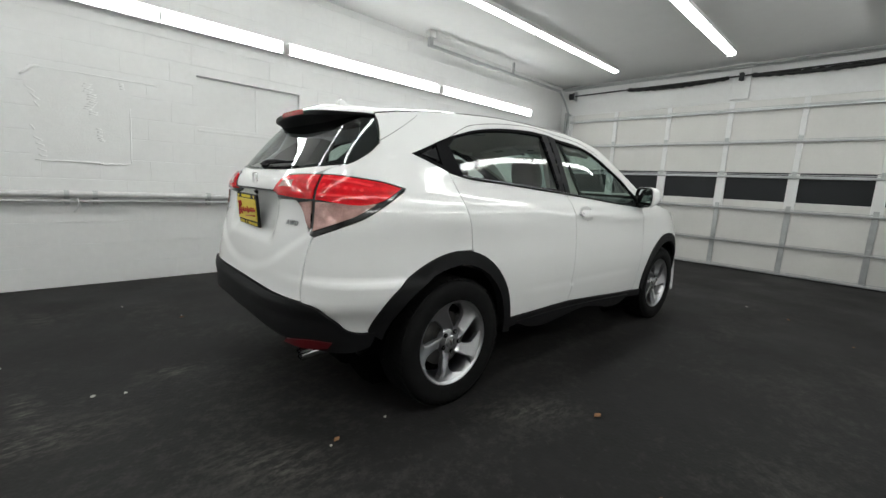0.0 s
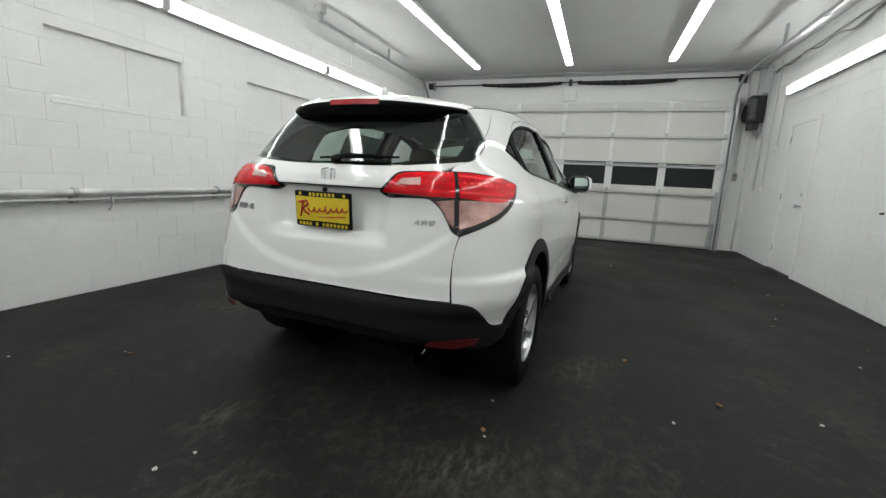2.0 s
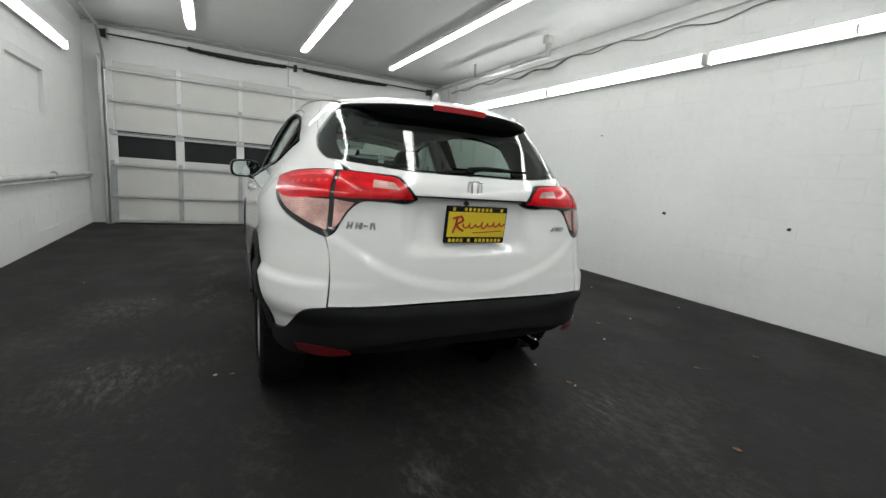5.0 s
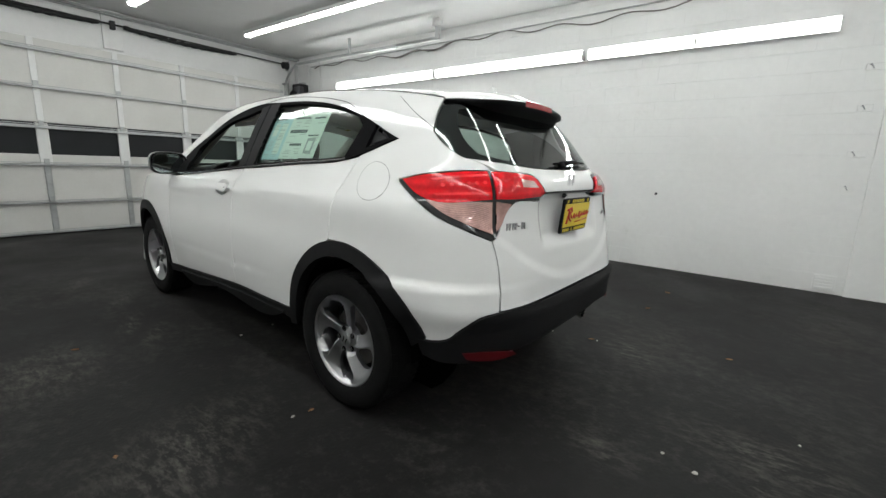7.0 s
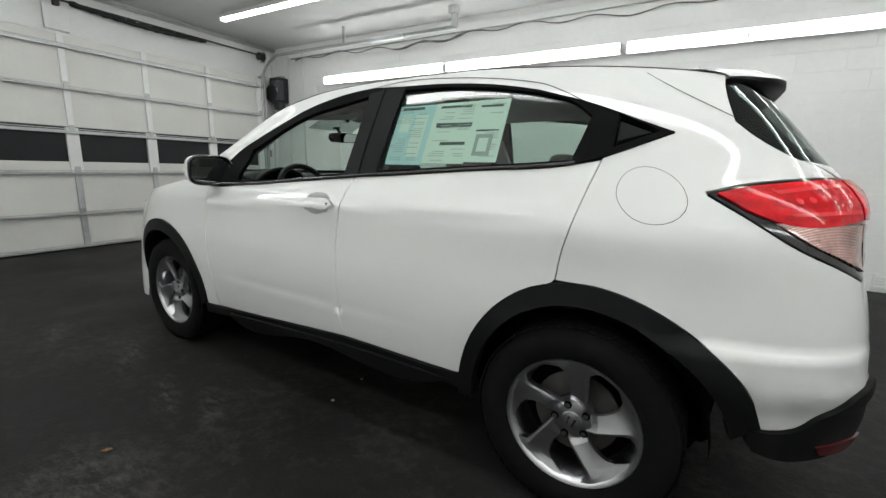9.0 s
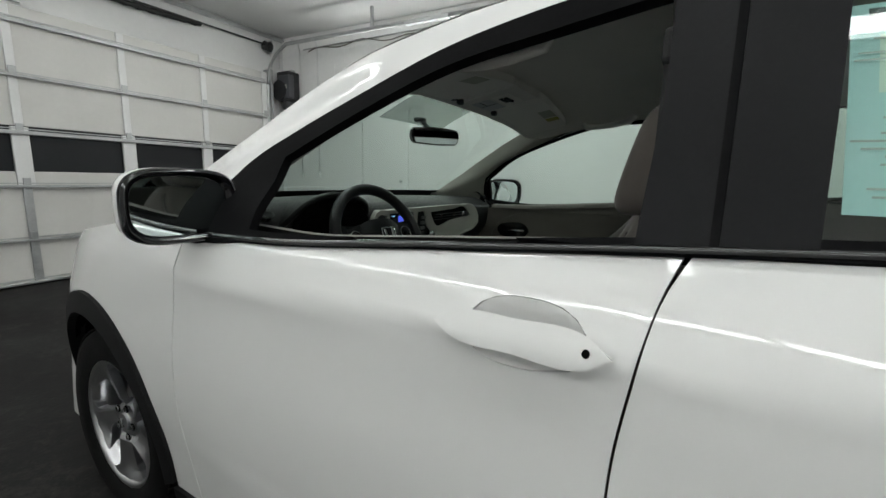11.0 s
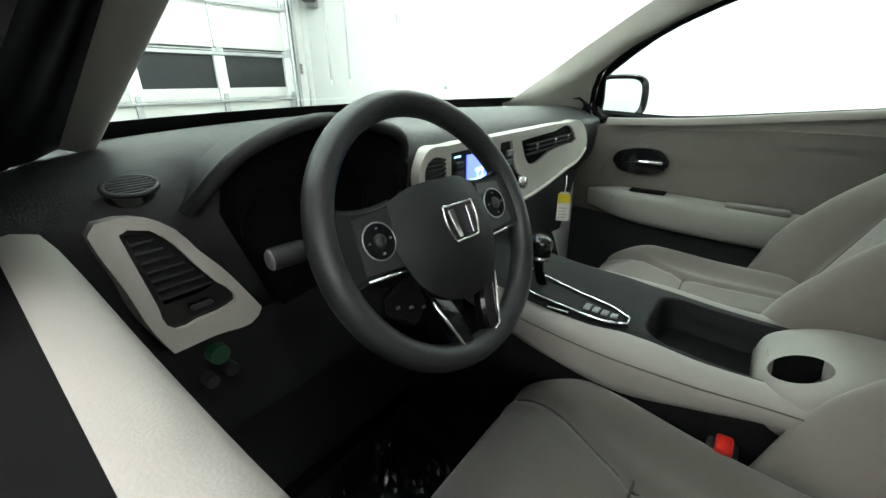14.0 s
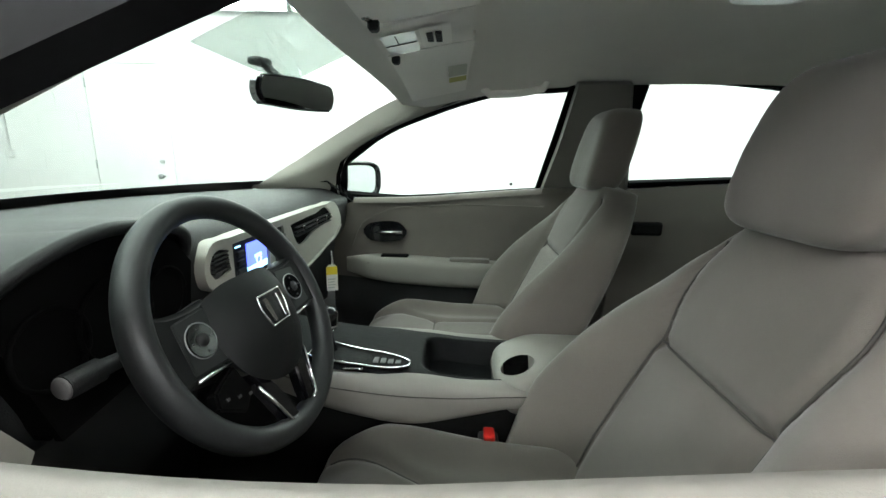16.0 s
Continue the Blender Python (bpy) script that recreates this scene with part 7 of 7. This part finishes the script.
def deck(u, v):
    y = 1.36 + .66 * v
    x = (-.118 + .236 * u) * (1 - .09 * ramp(y, 1.7, 2.02))
    return (x, y, dz(y) + .004 * (1 - (2 * u - 1) ** 4) - tray_depth(x, y))
part("console_deck", sheet(deck, 56, 110), DECKB, cn, smooth=True)
gate_o = smooth_line([(-.098, 1.640), (-.090, 1.626), (-.070, 1.626), (-.058, 1.642), (-.030, 1.74), (-.010, 1.84), (-.092, 1.84), (-.102, 1.74)], .012, True, 50)
gt = panel("shift_gate", [tuple(p) for p in gate_o], DECKB, cn, 1, lift=lambda p: (Vector((p.x, p.y, dz(p.y) + .0065)), Vector((0, -.2, 1)).normalized()), flange=.006, gap=0, step=.02, edge=.015, raw=True)
part("gate_bright", tube([Vector((p[0], p[1], dz(p[1]) + .009)) for p in gate_o] + [Vector((gate_o[0][0], gate_o[0][1], dz(gate_o[0][1]) + .009))], .0026, seg=6), CHROME, gt, smooth=True)
for i in range(4):
    y = 1.645 + .016 * i
    part("gate_mark", box((-.086, y, dz(y) + .0075), (-.070 + .002 * i, y + .011, dz(y) + .0105), .001), mat("grey_mark", (.06, .06, .062), .4), gt)
part("deck_lettering", box((-.116, 1.72, dz(1.73) + .004), (-.110, 1.76, dz(1.74) + .0055)), CHROME, gt)
part("shift_lever", tube([(-.045, 1.80, dz(1.8)), (-.045, 1.815, dz(1.8) + .05), (-.045, 1.812, dz(1.8) + .065), (-.045, 1.81, dz(1.8) + .095), (-.045, 1.808, dz(1.8) + .105)], [.010, .011, .021, .023, .014], seg=14), GLOSSB, cn, smooth=True)
part("shift_knob_band", tube([(-.045, 1.8135, dz(1.8) + .056), (-.045, 1.812, dz(1.8) + .068)], [.019, .0225], seg=16), CHROME, cn, smooth=True)
HX, HY = -.022, 1.392                                # cup well in the nose of the armrest
def pad(p):
    return (p.x, p.y, p.z - .020 * ramp(p.y, .06, .172) * (p.z > 0))
ab = part("armrest_box", blob((-.025, 1.268, .744), (.112, .174, .058), .40, .42, pad, 64, 40), VINYL, cn, smooth=True)
drill = part("drill", tube([(HX, HY, .745), (HX, HY + .012, .86)], .0365, seg=36), VINYL)
cut_mod = ab.modifiers.new("cut", "BOOLEAN")
cut_mod.operation, cut_mod.object, cut_mod.solver = "DIFFERENCE", drill, "EXACT"
bpy.context.view_layer.update()
cut_me = bpy.data.meshes.new_from_object(ab.evaluated_get(bpy.context.evaluated_depsgraph_get()))
ab.modifiers.clear()
ab.data = cut_me
bpy.data.objects.remove(drill)
cut_me.materials.append(LINER)
for f in cut_me.polygons:
    reach = [math.hypot(v.x - HX, v.y - HY - .104 * (v.z - .745)) for v in (cut_me.vertices[k].co for k in f.vertices)]
    if max(reach) < .0385 and abs(f.normal.z) < .6:
        f.material_index = 1
cut_me.set_sharp_from_angle(angle=radians(50))
part("armrest_seam", tube([(-.025 + .1135 * math.copysign(abs(math.cos(a)) ** .42, math.cos(a)), 1.268 + .1755 * math.copysign(abs(math.sin(a)) ** .42, math.sin(a)), .752 - .012 * ramp(math.sin(a), .3, 1)) for a in [2 * math.pi * i / 60 for i in range(61)]], .0013, seg=5), STITCH, ab, smooth=True)
part("cup_liner", lathe_z([(.0355, .030), (.0345, .002), (.0, .003)], (0, 0)), LINER, cn, smooth=True, angle=30, m=Matrix.Translation((HX, HY, .745)) @ pose(0, 0, 0, -6, 0, 0))
for x, yy, z in ((-.168, 1.459, .674), (.168, 1.47, .655)):
    bk = part("belt_buckle", box((x - .02, yy - .02, z - .08), (x + .02, yy + .02, z + .005), .006, 2), DASHB, CAR)
    part("release_button", box((x - .017, yy - .012, z + .002), (x + .017, yy + .010, z + .016), .004, 2), REDB, bk)
part("cabin_floor", box((-.70, .95, .30), (.70, 2.2, .34), .01), CARPET, CAR)
part("firewall", box((-.70, 2.15, .30), (.70, 2.19, 1.0), .01), LINER, CAR)
rnd = random.Random(4)
fm = bmesh.new()
sheet(lambda u, v: (-.60 + .42 * u, 1.78 + .32 * v, .352 + .02 * noise.noise(Vector((u * 9, v * 8, 3))) + .014 * noise.noise(Vector((u * 23, v * 21, 7)))), 36, 28, fm)
fl = part("floor_film", fm, FILM, None, smooth=False, m=pose(-.01, 0, 0, 0, 0, -2.4))
tagged(fl, "crinkled clear protective plastic film on the floor", "plastic film")

# paper hang tag under the dash
CM = pose(-.01, 0, 0, 0, 0, -2.4)
tg = thing("hang_tag", "white and yellow paper tag hanging by a string", "paper tag")
tg.matrix_basis = CM @ pose(.345, 1.918, .848, 0, 0, -68)
WHT = mat("white_card", (.75, .74, .72), .6)
part("card", prism([(-.017, -.048), (.017, -.048), (.017, .026), (.010, .036), (-.010, .036), (-.017, .026)], (0, .0008), "y"), WHT, tg)
part("yellow_band", box((-.0168, -.0006, .004), (.0168, -.0002, .030)), YEL, tg)
part("string", tube([(0, 0, .034), (.003, .004, .055), (.002, .012, .078)], .0018, seg=5), WHT, tg, smooth=True)
for i in range(4):
    part("print_bar", box((-.012, -.0006, -.012 - .009 * i), (.010 - .003 * (i % 2), -.0002, -.009 - .009 * i)), GALV, tg)

# price sheets taped inside the left rear window
TEAL = mat("pale_teal_print", (.55, .75, .80), .6, var=.05)
WPR = mat("pale_print_paper", (.80, .85, .80), .6, var=.04)
INK = mat("dark_print", (.06, .08, .08), .6)
stk = thing("price_sheet", "pale teal and white price sheets stuck inside the glass", "window sticker")
stk.matrix_basis = CM
def on_glass(off):
    def fn(p):
        v, n = body(p.x, p.y, off, True)
        return Vector((-v.x, v.y, v.z)), Vector((-n.x, n.y, n.z))
    return fn
def gl_rect(name, s0, s1, z0, z1, m, off):
    s0, s1 = s0 + .010, s1 + .010
    return panel(name, [(s0, z0), (s1, z0), (s1, z1), (s0, z1)], m, stk, -1, lift=on_glass(off), flange=0, gap=0, step=.05, edge=.05)
gl_rect("sheet", .665, .845, 1.168, 1.412, TEAL, -.0095)
gl_rect("sheet", .475, .665, 1.175, 1.415, WPR, -.0095)
gl_rect("sheet", .345, .475, 1.182, 1.418, WPR, -.0095)
rnd = random.Random(8)
for s0, s1, z0, z1 in ((.72, .83, 1.392, 1.404), (.50, .64, 1.392, 1.402), (.48, .64, 1.315, 1.332), (.49, .60, 1.245, 1.257), (.37, .46, 1.388, 1.396), (.365, .455, 1.295, 1.302)):
    gl_rect("heading_bar", s0, s1, z0, z1, INK, -.0075)
for a, b, z0, z1, m in ((.69, .75, 1.20, 1.37, WPR), (.77, .82, 1.30, 1.37, WPR), (.38, .45, 1.205, 1.285, GALV), (.395, .435, 1.22, 1.27, WPR)):
    gl_rect("print_block", a, b, z0, z1, m, -.0078 if m is not WPR or a > .5 else -.0070)
for i in range(75):
    s0 = rnd.choice((.485, .57, .36, .70, .77))
    z0 = 1.185 + .0085 * (i % 26)
    gl_rect("text_line", s0, s0 + rnd.uniform(.04, .075), z0, z0 + .0025, GALV, -.0073)

# ---- courses of wall blocks ----
blocks(wall_west, XW - 0.003, 1, YS, YN, [(*w, *WZ) for w in WIN], ZC, (-2.4, 5.0, 0.3, 2.5))
blocks(wall_east, XE + 0.003, -1, YS, YN, [], ZC, (-2.2, 5.0, 0.3, 2.5))
